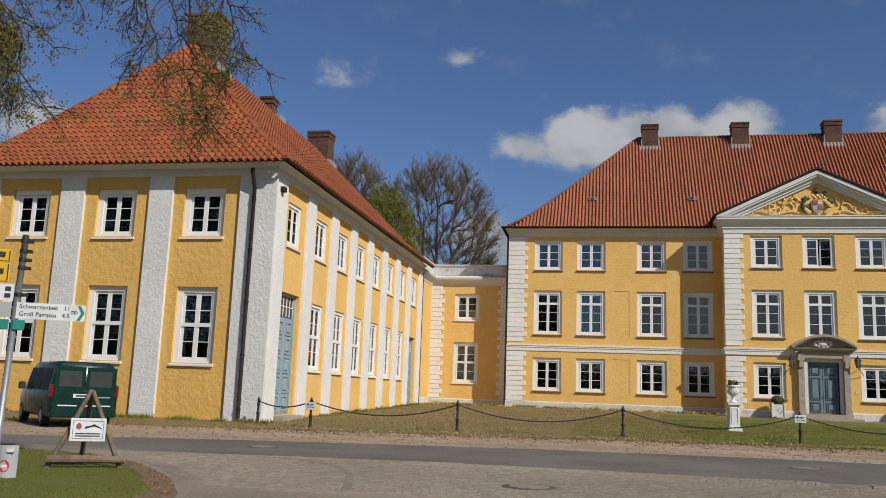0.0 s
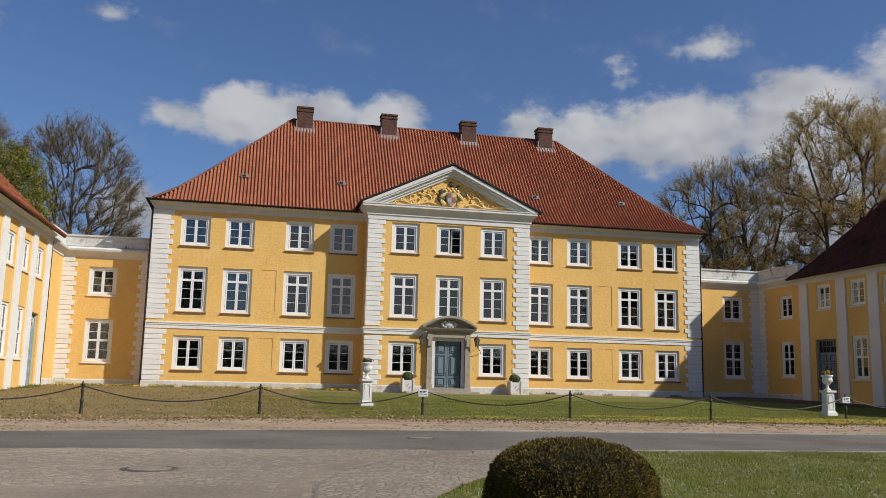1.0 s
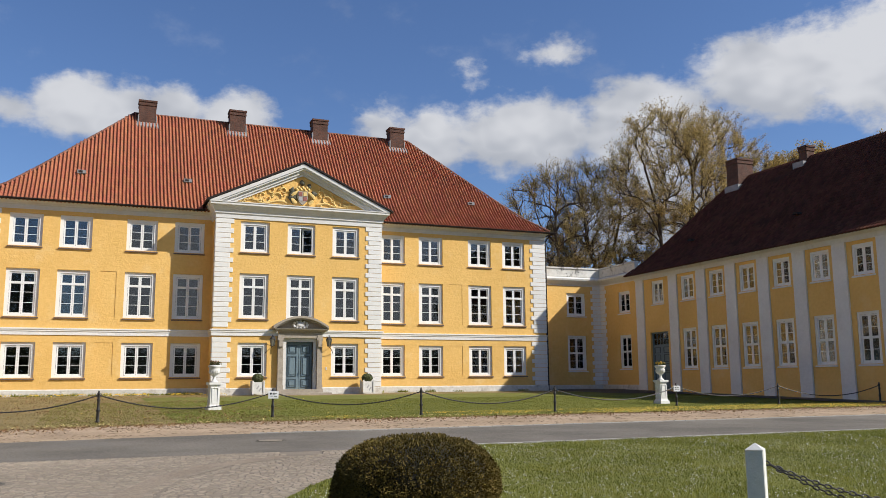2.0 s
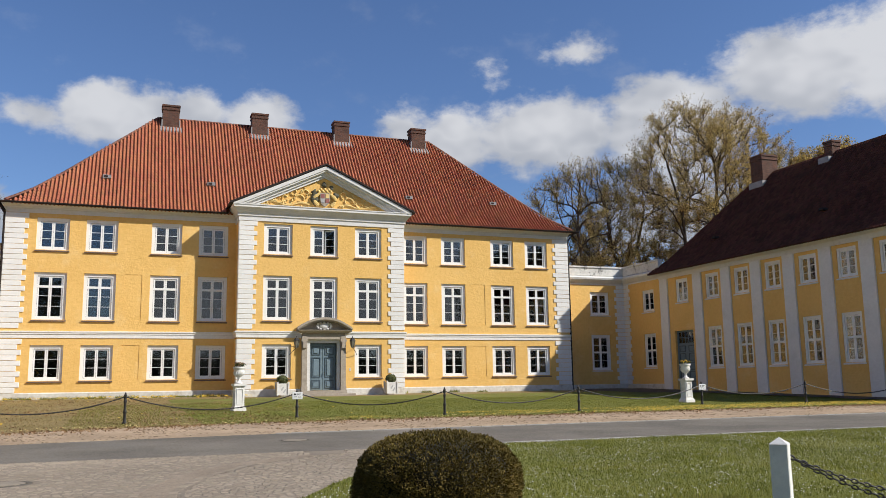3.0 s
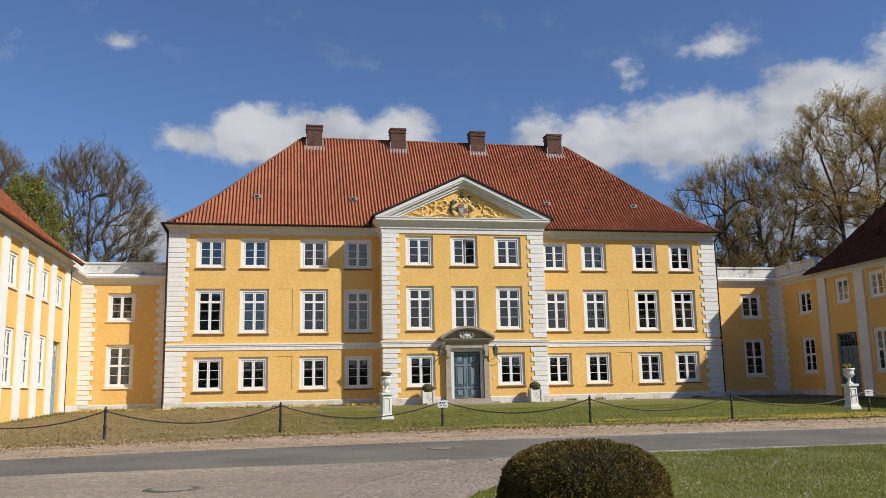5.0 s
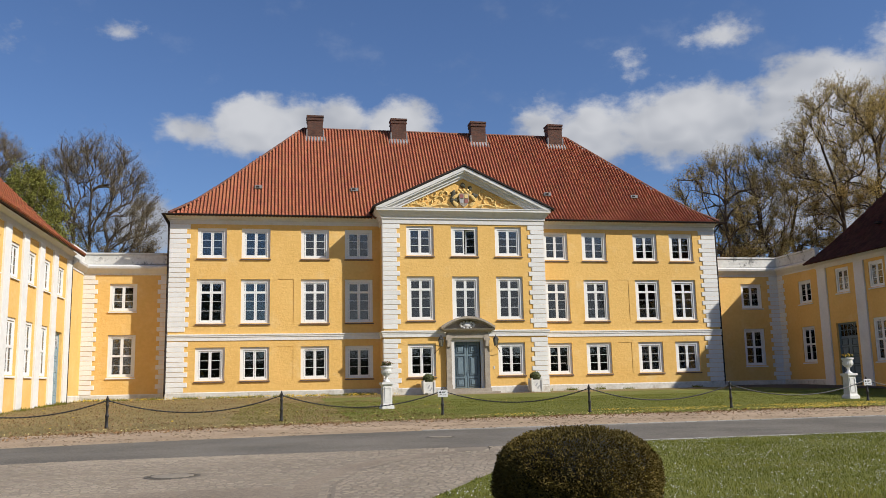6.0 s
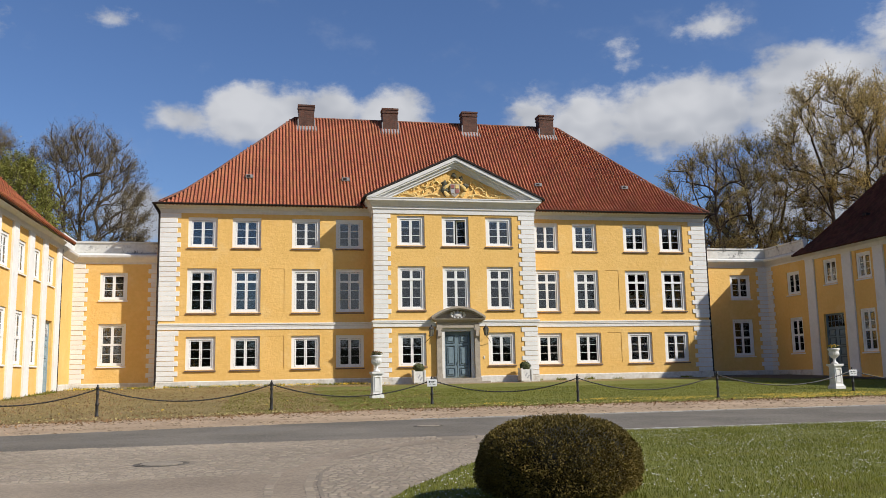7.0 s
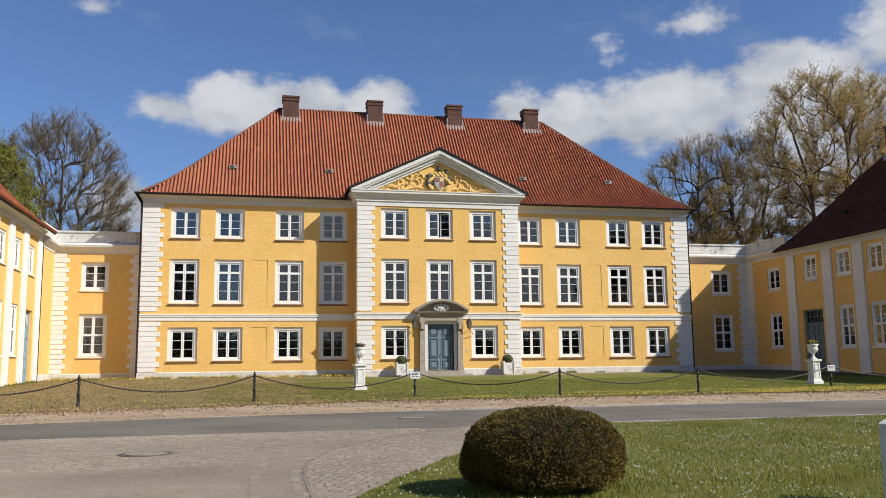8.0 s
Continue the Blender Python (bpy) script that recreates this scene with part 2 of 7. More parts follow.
CREAM = surf("faded_yellow_petals", (0.64, 0.52, 0.22), (0.50, 0.40, 0.15), 20, 3, 0.8, 0)
DANDELION = surf("yellow_petals", (0.60, 0.42, 0.04), (0.48, 0.32, 0.03), 20, 3, 0.8, 0)
LEAF_LITTER = surf("dead_leaves", (0.30, 0.17, 0.07), (0.18, 0.10, 0.045), 10, 2, 0.85, 0, island=0.6)
BARK = surf("grey_brown_bark", (0.105, 0.080, 0.056), (0.060, 0.046, 0.033), 5, 0.6, 0.95, 0.6, 12, spec=0.15)
TWIG = surf("brown_twigs", (0.115, 0.083, 0.054), (0.07, 0.050, 0.034), 5, 0.6, 0.95, 0, spec=0.15)
TWIG_MID = surf("bare_oak_twigs", (0.11, 0.082, 0.056), (0.07, 0.052, 0.037), 5, 0.6, 0.95, 0, spec=0.15)
TWIG_DARK = surf("dark_lime_twigs", (0.085, 0.06, 0.04), (0.05, 0.036, 0.026), 5, 0.6, 0.95, 0, spec=0.15)
BUD = surf("yellow_green_buds", (0.56, 0.42, 0.15), (0.38, 0.28, 0.10), 0.6, 0.15, 0.85, 0, island=0.7, spec=0.2)
BUD_BROWN = surf("brown_green_buds", (0.46, 0.36, 0.14), (0.28, 0.215, 0.085), 0.6, 0.15, 0.85, 0, island=0.7, spec=0.2)
OAK_BUD = surf("grey_brown_oak_buds", (0.25, 0.20, 0.11), (0.15, 0.12, 0.07), 0.6, 0.15, 0.85, 0, island=0.6, spec=0.15)
SPRING_LEAF = surf("fresh_green_leaves", (0.30, 0.29, 0.06), (0.18, 0.19, 0.04), 0.6, 0.2, 0.75, 0, island=0.6, spec=0.25)
LIME_LEAF = surf("small_lime_leaves", (0.27, 0.235, 0.05), (0.14, 0.135, 0.03), 0.6, 0.2, 0.75, 0, island=0.7, spec=0.25)
YEW = surf("dark_yew_needles", (0.185, 0.135, 0.036), (0.085, 0.066, 0.019), 6, 1.5, 0.8, 0, island=0.8, spec=0.1)
# Near black: the shade inside the bush is put into this colour.
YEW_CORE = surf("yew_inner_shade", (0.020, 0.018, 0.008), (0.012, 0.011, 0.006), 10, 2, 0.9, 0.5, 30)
BOX_GREEN = surf("box_leaves", (0.085, 0.098, 0.026), (0.045, 0.055, 0.015), 14, 3, 0.7, 0.8, 40, island=0.6)
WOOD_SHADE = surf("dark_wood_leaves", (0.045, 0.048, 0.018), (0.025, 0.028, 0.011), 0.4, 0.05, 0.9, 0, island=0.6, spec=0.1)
TIMBER = surf("weathered_round_timber", (0.25, 0.185, 0.13), (0.13, 0.095, 0.068), 12, 1.5, 0.9, 0.6, 30, spec=0.2, stain=(0.07, 0.05, 0.04), stain_amount=0.5, stain_scale=4)
STEEL = surf("galvanised_steel", (0.36, 0.38, 0.40), (0.28, 0.30, 0.32), 15, 2, 0.5, 0.15, 40, metal=0.5)
# Near black: the dimness indoors is put into the colour of the rooms.
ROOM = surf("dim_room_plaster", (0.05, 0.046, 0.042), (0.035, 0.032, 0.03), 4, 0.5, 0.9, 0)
COVER = surf("cast_iron_cover", (0.15, 0.13, 0.105), (0.09, 0.08, 0.066), 30, 3, 0.85, 0.5, 40, spec=0.2)
CONCRETE = surf("cover_concrete", (0.31, 0.265, 0.205), (0.22, 0.19, 0.148), 25, 3, 0.95, 0.3, 50, spec=0.15)
VERGE_SOIL = surf("brown_verge_soil", (0.24, 0.165, 0.10), (0.13, 0.09, 0.055), 14, 1.5, 0.95, 0.8, 20, spec=0.15, stain=(0.30, 0.23, 0.14), stain_amount=0.5, stain_scale=2.5)
CLOD = surf("sandy_clods", (0.36, 0.27, 0.18), (0.17, 0.125, 0.08), 6, 1.0, 0.95, 0, island=0.9, spec=0.1)
# Bare soil, its dark colour also painting the wing's shade on the lawn.
SOIL_SHADE = surf("dark_soil", (0.085, 0.066, 0.044), (0.048, 0.038, 0.026), 20, 2, 0.95, 0.6, 30)


def translucent(mt, share):
    """Lets part of the light through thin leaves."""
    nt = mt.node_tree
    bs, out = nt.nodes["Principled BSDF"], nt.nodes["Material Output"]
    tl, mx = nt.nodes.new("ShaderNodeBsdfTranslucent"), nt.nodes.new("ShaderNodeMixShader")
    nt.links.new(bs.inputs["Base Color"].links[0].from_socket, tl.inputs[0])
    mx.inputs[0].default_value = share
    nt.links.new(bs.outputs[0], mx.inputs[1])
    nt.links.new(tl.outputs[0], mx.inputs[2])
    nt.links.new(mx.outputs[0], out.inputs[0])


for leafy in (BUD, BUD_BROWN, SPRING_LEAF, LIME_LEAF, BLADE, DRY_BLADE):
    translucent(leafy, 0.35)


def plain(name, col, rough=0.5, metal=0.0, spec=0.5):
    mt = bpy.data.materials.new(name)
    mt.use_nodes = True
    nt = mt.node_tree
    bs = nt.nodes["Principled BSDF"]
    vec = nt.nodes.new("ShaderNodeTexCoord").outputs["Object"]
    n = noise_tex(nt, vec, 4.0, 5)
    nt.links.new(mixc(nt, smooth(nt, n, 0.35, 0.7), tuple(c * 0.86 for c in col), col), bs.inputs["Base Color"])
    nt.links.new(m2(nt, "ADD", m2(nt, "MULTIPLY", n, 0.16), rough - 0.08), bs.inputs["Roughness"])
    bs.inputs["Metallic"].default_value, bs.inputs["Specular IOR Level"].default_value = metal, spec
    return mt


VAN_GREEN = plain("dark_green_car_paint", (0.004, 0.030, 0.021), 0.28, spec=0.4)
VAN_WINDOW = plain("black_tinted_window", (0.010, 0.011, 0.012), 0.5, spec=0.05)
VAN_BLACK = plain("black_plastic", (0.018, 0.018, 0.019), 0.5)
TYRE = plain("rubber", (0.016, 0.016, 0.016), 0.85)
RED_LAMP = plain("red_lamp_plastic", (0.22, 0.012, 0.012), 0.25)
PLATE = plain("white_plate", (0.70, 0.70, 0.68), 0.4)
SIGN_WHITE = plain("white_sign", (0.74, 0.75, 0.74), 0.45)
SIGN_GREEN = plain("green_sign", (0.02, 0.24, 0.18), 0.45)
SIGN_YELLOW = plain("yellow_sign", (0.78, 0.46, 0.02), 0.45)
SIGN_RED = plain("red_print", (0.55, 0.03, 0.03), 0.5)
SHIELD_RED = plain("faded_red_field", (0.30, 0.10, 0.08), 0.6)
SIGN_GREY = plain("grey_print", (0.42, 0.42, 0.42), 0.5)
CREST = plain("dark_olive_carving", (0.070, 0.066, 0.038), 0.7)
INK = plain("dark_ink", (0.03, 0.035, 0.035), 0.6)
LANTERN_GLASS = plain("lantern_glass", (0.20, 0.19, 0.15), 0.15)


def glass_mat(name, tint, ior):
    """A thin pane: clear, with the sky and trees mirrored in it as the angle grows."""
    mt = bpy.data.materials.new(name)
    mt.use_nodes = True
    nt = mt.node_tree
    nt.nodes.clear()
    out = nt.nodes.new("ShaderNodeOutputMaterial")
    tr, gl, mx = nt.nodes.new("ShaderNodeBsdfTransparent"), nt.nodes.new("ShaderNodeBsdfGlossy"), nt.nodes.new("ShaderNodeMixShader")
    tr.inputs[0].default_value = (*tint, 1)
    gl.inputs["Roughness"].default_value = 0.03
    fr = nt.nodes.new("ShaderNodeFresnel")
    fr.inputs[0].default_value = ior
    bn = nt.nodes.new("ShaderNodeBump")
    bn.inputs["Strength"].default_value, bn.inputs["Distance"].default_value = 0.25, 0.02
    vec = nt.nodes.new("ShaderNodeTexCoord").outputs["Object"]
    nt.links.new(noise_tex(nt, vec, 2.2, 2), bn.inputs["Height"])
    nt.links.new(bn.outputs[0], gl.inputs["Normal"])
    nt.links.new(fr.outputs[0], mx.inputs[0])
    nt.links.new(tr.outputs[0], mx.inputs[1])
    nt.links.new(gl.outputs[0], mx.inputs[2])
    nt.links.new(mx.outputs[0], out.inputs[0])
    return mt


GLASS = glass_mat("window_glass", (0.72, 0.75, 0.74), 2.1)
# Opaque grey: the light mirrored in the rear windows is put into the colour.
REAR_GLASS = plain("pale_mirroring_rear_window", (0.050, 0.060, 0.060), 0.18)


def brick_mat(name, c1, c2, mortar):
    mt = bpy.data.materials.new(name)
    mt.use_nodes = True
    nt = mt.node_tree
    bs = nt.nodes["Principled BSDF"]
    tc = nt.nodes.new("ShaderNodeTexCoord").outputs["Object"]
    sp = nt.nodes.new("ShaderNodeSeparateXYZ")
    nt.links.new(tc, sp.inputs[0])
    cb = nt.nodes.new("ShaderNodeCombineXYZ")
    nt.links.new(m2(nt, "ADD", sp.outputs[0], sp.outputs[1]), cb.inputs[0])
    nt.links.new(sp.outputs[2], cb.inputs[1])
    bt = nt.nodes.new("ShaderNodeTexBrick")
    nt.links.new(cb.outputs[0], bt.inputs["Vector"])
    for k, v in (("Color1", (*c1, 1)), ("Color2", (*c2, 1)), ("Mortar", (*mortar, 1)), ("Scale", 1.0), ("Brick Width", 0.25), ("Row Height", 0.078), ("Mortar Size", 0.008)):
        bt.inputs[k].default_value = v
    n = noise_tex(nt, tc, 1.6, 6)
    nt.links.new(mixc(nt, m2(nt, "MULTIPLY", smooth(nt, n, 0.45, 0.75), 0.6), bt.outputs[0], tuple(c * 0.35 for c in c1)), bs.inputs["Base Color"])
    bs.inputs["Roughness"].default_value = 0.9
    bn = nt.nodes.new("ShaderNodeBump")
    bn.inputs["Strength"].default_value, bn.inputs["Distance"].default_value = 0.6, 0.012
    nt.links.new(m2(nt, "SUBTRACT", 1.0, bt.outputs[1]), bn.inputs["Height"])
    nt.links.new(bn.outputs[0], bs.inputs["Normal"])
    return mt


BRICK = brick_mat("sooty_red_brick", (0.135, 0.054, 0.032), (0.075, 0.034, 0.023), (0.11, 0.085, 0.065))
BRICK_MOSSY = brick_mat("mossy_brown_brick", (0.15, 0.095, 0.05), (0.10, 0.065, 0.035), (0.13, 0.11, 0.07))

# ---- mesh helpers ----
WORLD = {}


def placed(name, m, parent=None, data=None):
    ob = new(name, data)
    WORLD[ob] = m
    if parent is not None:
        ob.parent = parent
        ob.matrix_basis = WORLD[parent].inverted() @ m
    else:
        ob.matrix_basis = m
    return ob


def thing(name, at, label, category, group="", rz=0.0):
    ob = placed(name, pose(*at, 0, 0, rz))
    ob.empty_display_size = 0.3
    return tagged(ob, label, category, group)


def mesh_of(name, bm, *mats):
    me = bpy.data.meshes.new(name)
    bm.to_mesh(me)
    bm.free()
    for mt in mats:
        me.materials.append(mt)
    return me


def part(name, bm, mat, parent, label="", at=None, smooth_faces=False):
    """Links a bmesh, given in the space of its parent, as ONE mesh under it."""
    me = bm if isinstance(bm, bpy.types.Mesh) else mesh_of(name, bm, mat)
    if smooth_faces:
        me.shade_smooth()
    ob = placed(name, WORLD[parent] @ (at or Matrix()), parent, me)
    return tagged(ob, label)


def bx(bm, x0, x1, y0, y1, z0, z1, taper=0.0):
    t = taper
    v = [bm.verts.new(p) for p in ((x0, y0, z0), (x1, y0, z0), (x1, y1, z0), (x0, y1, z0),
                                   (x0 + t, y0 + t, z1), (x1 - t, y0 + t, z1), (x1 - t, y1 - t, z1), (x0 + t, y1 - t, z1))]
    for f in ((0, 3, 2, 1), (4, 5, 6, 7), (0, 1, 5, 4), (1, 2, 6, 5), (2, 3, 7, 6), (3, 0, 4, 7)):
        bm.faces.new([v[i] for i in f])
    return v


def box(*a, bevel=0.0, **k):
    bm = bmesh.new()
    bx(bm, *a, **k)
    if bevel:
        bmesh.ops.bevel(bm, geom=bm.edges[:], offset=bevel, segments=1, affect="EDGES")
    return bm


def profile_run(bm, prof, path, closed=False):
    """Sweeps a profile of (out, up) along a level path of (x, y, z) corners with mitred turns; 'out' is to the right of the way."""
    n = len(path)
    rings = []
    for i, p in enumerate(path):
        p = Vector(p)
        a = (p - Vector(path[i - 1])).normalized() if i or closed else None
        b = (Vector(path[(i + 1) % n]) - p).normalized() if i < n - 1 or closed else None
        a, b = a or b, b or a
        na, nb = Vector((a.y, -a.x, 0)), Vector((b.y, -b.x, 0))
        m = (na + nb).normalized()
        m = m / max(0.3, m.dot(na))
        rings.append([bm.verts.new((p.x + m.x * o, p.y + m.y * o, p.z + u)) for o, u in prof])
    for i in range(n if closed else n - 1):
        r, s = rings[i], rings[(i + 1) % n]
        for j in range(len(prof) - 1):
            bm.faces.new((r[j], s[j], s[j + 1], r[j + 1]))
    if not closed:
        for r in (rings[0], rings[-1]):
            if len(prof) > 2:
                bm.faces.new(r)
    return bm


def tube(bm, pts, radii, sides=6, cap=True):
    rings = []
    for i, p in enumerate(pts):
        p = Vector(p)
        d = (Vector(pts[min(i + 1, len(pts) - 1)]) - Vector(pts[max(i - 1, 0)]))
        d = d.normalized() if d.length > 1e-6 else Vector((0, 0, 1))
        up = Vector((0, 0, 1)) if abs(d.z) < 0.9 else Vector((1, 0, 0))
        a = d.cross(up).normalized()
        b = d.cross(a)
        r = radii[i] if isinstance(radii, (list, tuple)) else radii
        rings.append([bm.verts.new(p + (a * math.cos(k * 2 * math.pi / sides) + b * math.sin(k * 2 * math.pi / sides)) * r) for k in range(sides)])
    for r, s in zip(rings, rings[1:]):
        for k in range(sides):
            bm.faces.new((r[k], r[(k + 1) % sides], s[(k + 1) % sides], s[k]))
    if cap and sides > 2:
        bm.faces.new(rings[0])
        bm.faces.new(rings[-1][::-1])
    return bm


def lathe(bm, prof, sides=20, at=(0, 0, 0)):
    rings = [[bm.verts.new((at[0] + r * math.cos(k * 2 * math.pi / sides), at[1] + r * math.sin(k * 2 * math.pi / sides), at[2] + z)) for k in range(sides)] for r, z in prof]
    for r, s in zip(rings, rings[1:]):
        for k in range(sides):
            bm.faces.new((r[k], r[(k + 1) % sides], s[(k + 1) % sides], s[k]))
    bm.faces.new(rings[0][::-1])
    bm.faces.new(rings[-1])
    return bm


def wall(bm, m, u0, u1, z0, z1, holes, t=0.5):
    """A wall of thickness t with openings through it; its face lies in the local plane y = 0, outwards is -y."""
    us = sorted({u0, u1, *[h[0] for h in holes], *[h[1] for h in holes]})
    zs = sorted({z0, z1, *[h[2] for h in holes], *[h[3] for h in holes]})
    cache = {}

    def v(u, y, z):
        k = (round(u, 4), y, round(z, 4))
        if k not in cache:
            cache[k] = bm.verts.new(m @ Vector((u, y, z)))
        return cache[k]

    def solid(i, j):
        if not (0 <= i < len(us) - 1 and 0 <= j < len(zs) - 1):
            return False
        c, d = (us[i] + us[i + 1]) / 2, (zs[j] + zs[j + 1]) / 2
        return not any(h[0] < c < h[1] and h[2] < d < h[3] for h in holes)
    for i in range(len(us) - 1):
        for j in range(len(zs) - 1):
            if not solid(i, j):
                continue
            a, b, c, d = us[i], us[i + 1], zs[j], zs[j + 1]
            bm.faces.new((v(a, 0, c), v(b, 0, c), v(b, 0, d), v(a, 0, d)))
            bm.faces.new((v(a, t, c), v(a, t, d), v(b, t, d), v(b, t, c)))
            if not solid(i - 1, j):
                bm.faces.new((v(a, 0, c), v(a, 0, d), v(a, t, d), v(a, t, c)))
            if not solid(i + 1, j):
                bm.faces.new((v(b, 0, c), v(b, t, c), v(b, t, d), v(b, 0, d)))
            if not solid(i, j - 1):
                bm.faces.new((v(a, 0, c), v(a, t, c), v(b, t, c), v(b, 0, c)))
            if not solid(i, j + 1):
                bm.faces.new((v(a, 0, d), v(b, 0, d), v(b, t, d), v(a, t, d)))
    return bm


# ---- windows ----
WIN = {}


def window_meshes(w, h, rows, casing, depth):
    """The shared meshes of one kind of window: casing, sash leaves, panes, sill. rows: pane heights from the top, with the bar below each."""
    key = (w, h, tuple(rows), casing, depth)
    if key in WIN:
        return WIN[key]
    a = w / 2
    bm = bmesh.new()
    d0, d1 = depth, depth + 0.14
    c = casing
    for q in ((-a, -a + c, 0, h), (a - c, a, 0, h), (-a + c, a - c, h - c, h), (-a + c, a - c, 0, c * 0.55)):
        bx(bm, q[0], q[1], d0, d1, q[2], q[3])
    casing_me = mesh_of("casing", bm, FRAME)
    iw, z0, z1 = a - c, c * 0.55, h - c
    bar, mid = 0.11, 0.03
    leaf = bmesh.new()                                   # one leaf, hinged at u = 0, reaching to u = iw
    panes = []
    y0, y1 = depth + 0.06, depth + 0.12
    bx(leaf, 0.016, bar, y0, y1, z0 + 0.01, z1 - 0.014)
    bx(leaf, iw - bar * 0.88, iw - 0.006, y0 - 0.012, y1, z0, z1)
    total = sum(rows)
    clear = z1 - z0 - bar * 2 - mid * (len(rows) - 1)
    bx(leaf, bar, iw - bar * 0.88, y0, y1, z1 - bar, z1 - 0.014)
    bx(leaf, bar, iw - bar * 0.88, y0, y1, z0, z0 + bar)
    z = z1 - bar
    for i, r in enumerate(rows):
        ph = clear * r / total
        panes.append((bar, iw - bar * 0.88, z - ph, z))
        z -= ph
        if i < len(rows) - 1:
            bx(leaf, bar, iw - bar * 0.88, y0 + 0.01, y1 - 0.01, z - mid, z)
            z -= mid
    leaf_me = mesh_of("sash", leaf, FRAME)
    pane_me = []
    for p in panes:
        b = bmesh.new()
        bx(b, p[0], p[1], depth + 0.075, depth + 0.081, p[2], p[3])
        pane_me.append(mesh_of("pane", b, GLASS))
    s = bmesh.new()
    bx(s, -a - 0.05, a + 0.05, -0.09, depth + 0.02, -0.13, 0.0)
    for vert in s.verts:
        if vert.co.y < 0 and vert.co.z > -0.1:
            vert.co.z -= 0.06
    WIN[key] = (casing_me, leaf_me, pane_me, mesh_of("sill", s, SILL), iw)
    return WIN[key]


def window(parent, m, w, h, rows=(1, 1, 1), casing=0.225, depth=0.12, transom=0.0, sill=True, sill_mat=None, open_leaf=0.0, name="window"):
    cm, lm, pm, sm, iw = window_meshes(w, h, rows, casing, depth)
    win = placed(name, m, parent, cm)
    for side in (-1, 1):
        mm = Matrix.Translation((side * iw, 0, 0)) @ Matrix.Diagonal((-side, 1, 1, 1))
        if open_leaf and side > 0:
            mm = Matrix.Translation((iw, 0, 0)) @ Matrix.Rotation(radians(open_leaf), 4, "Z") @ Matrix.Diagonal((-1, 1, 1, 1))
        part("sash", lm, None, win, at=mm)
        for p in pm:
            o = part("pane", p, None, win, at=mm)
            o.visible_shadow = False
    if transom:
        b = "transom%s" % ((w, h, transom),)
        if b not in WIN:
            WIN[b] = mesh_of("transom", box(-iw, iw, depth + 0.02, depth + 0.11, transom - 0.075, transom + 0.075), FRAME)
        part("transom", WIN[b], None, win)
    if sill:
        so = part("sill", sm, None, win)
        if sill_mat:
            so.material_slots[0].link = "OBJECT"
            so.material_slots[0].material = sill_mat
    return win


TILE_PROF = ((0.0, 0.0), (0.07, 0.095), (0.22, 0.135), (0.44, 0.105), (0.68, 0.020), (1.0, 0.0))


def tile_rows(origin, along, up, inside, length, height, tw, th, kick=0.0, kick_len=3.0, skip=None, jit=0.006, seed=1, edge=0.045):
    """Verts and faces of pantiles on a slope: origin at the eave, 'along' it, 'up' the slope; inside(u, v) says where tiles lie."""
    rnd = random.Random(seed)
    along, up, origin = Vector(along).normalized(), Vector(up).normalized(), Vector(origin)
    nrm = along.cross(up).normalized()
    if nrm.z < 0:
        nrm = -nrm
    verts, faces, singles = [], [], []

    def at(u, v, h):
        k = kick * max(0.0, 1 - v / kick_len) ** 2 if kick else 0.0
        return origin + along * u + up * v + nrm * (h + k)
    for r in range(int(height / th) + 1):
        for c in range(int(length / tw) + 1):
            u, v = c * tw, r * th
            if not inside(u + tw / 2, v + th / 2):
                continue
            if skip and skip(r, c):
                singles.append((at(u, v, 0), (at(u, v + th, 0) - at(u, v, 0)).normalized()))
                continue
            j = rnd.uniform(-jit, jit)
            i0 = len(verts)
            for hv, dv in ((edge + j, -0.05), (0.012, th)):
                for pu, ph in TILE_PROF:
                    verts.append(at(u + pu * tw, v + dv, ph * tw / 0.25 + hv))
            for pu, ph in TILE_PROF:
                verts.append(at(u + pu * tw, v - 0.05, ph * tw / 0.25 + 0.005))
            n = len(TILE_PROF)
            for k in range(n - 1):
                faces.append((i0 + k, i0 + k + 1, i0 + n + k + 1, i0 + n + k))
                faces.append((i0 + 2 * n + k, i0 + 2 * n + k + 1, i0 + k + 1, i0 + k))
    return verts, faces, singles


def raw_mesh(name, verts, faces, mat, flip=False):
    me = bpy.data.meshes.new(name)
    me.from_pydata([tuple(v) for v in verts], [], faces)
    me.materials.append(mat)
    return me


def ridge_tiles(bm, a, b, size=0.13, step=0.38):
    """Half-round cap tiles laid one over the other along a ridge or hip."""
    a, b = Vector(a), Vector(b)
    d = (b - a).normalized()
    side = d.cross(Vector((0, 0, 1))).normalized()
    up = side.cross(d)
    n = max(1, int((b - a).length / step))
    for i in range(n):
        p, q = a + d * ((b - a).length * i / n), a + d * ((b - a).length * (i + 1) / n + 0.06)
        for e, (s, t) in enumerate(((size * 1.12, p), (size, q))):
            ring = [bm.verts.new(t + side * math.cos(k * math.pi / 5) * s + up * (math.sin(k * math.pi / 5) * s * 0.9 + 0.02)) for k in range(6)]
            if e:
                for k in range(5):
                    bm.faces.new((last[k], last[k + 1], ring[k + 1], ring[k]))
            else:
                bm.faces.new(ring)
            last = ring
    return bm


# ---- ground ----
def gz(y):
    """The ground: level by the road, rising gently to the houses."""
    return max(0.0, min(0.68, 0.05 + 0.0195 * (y + 30))) if y > -32.5 else 0.0


def far_edge(x):
    return float(np.interp(x, (-70, -28.6, -26, -23.5, -19, -15, -10, 80), (-62, -39.4, -38.2, -37.3, -35.8, -34.8, -34.1, -33.8)))


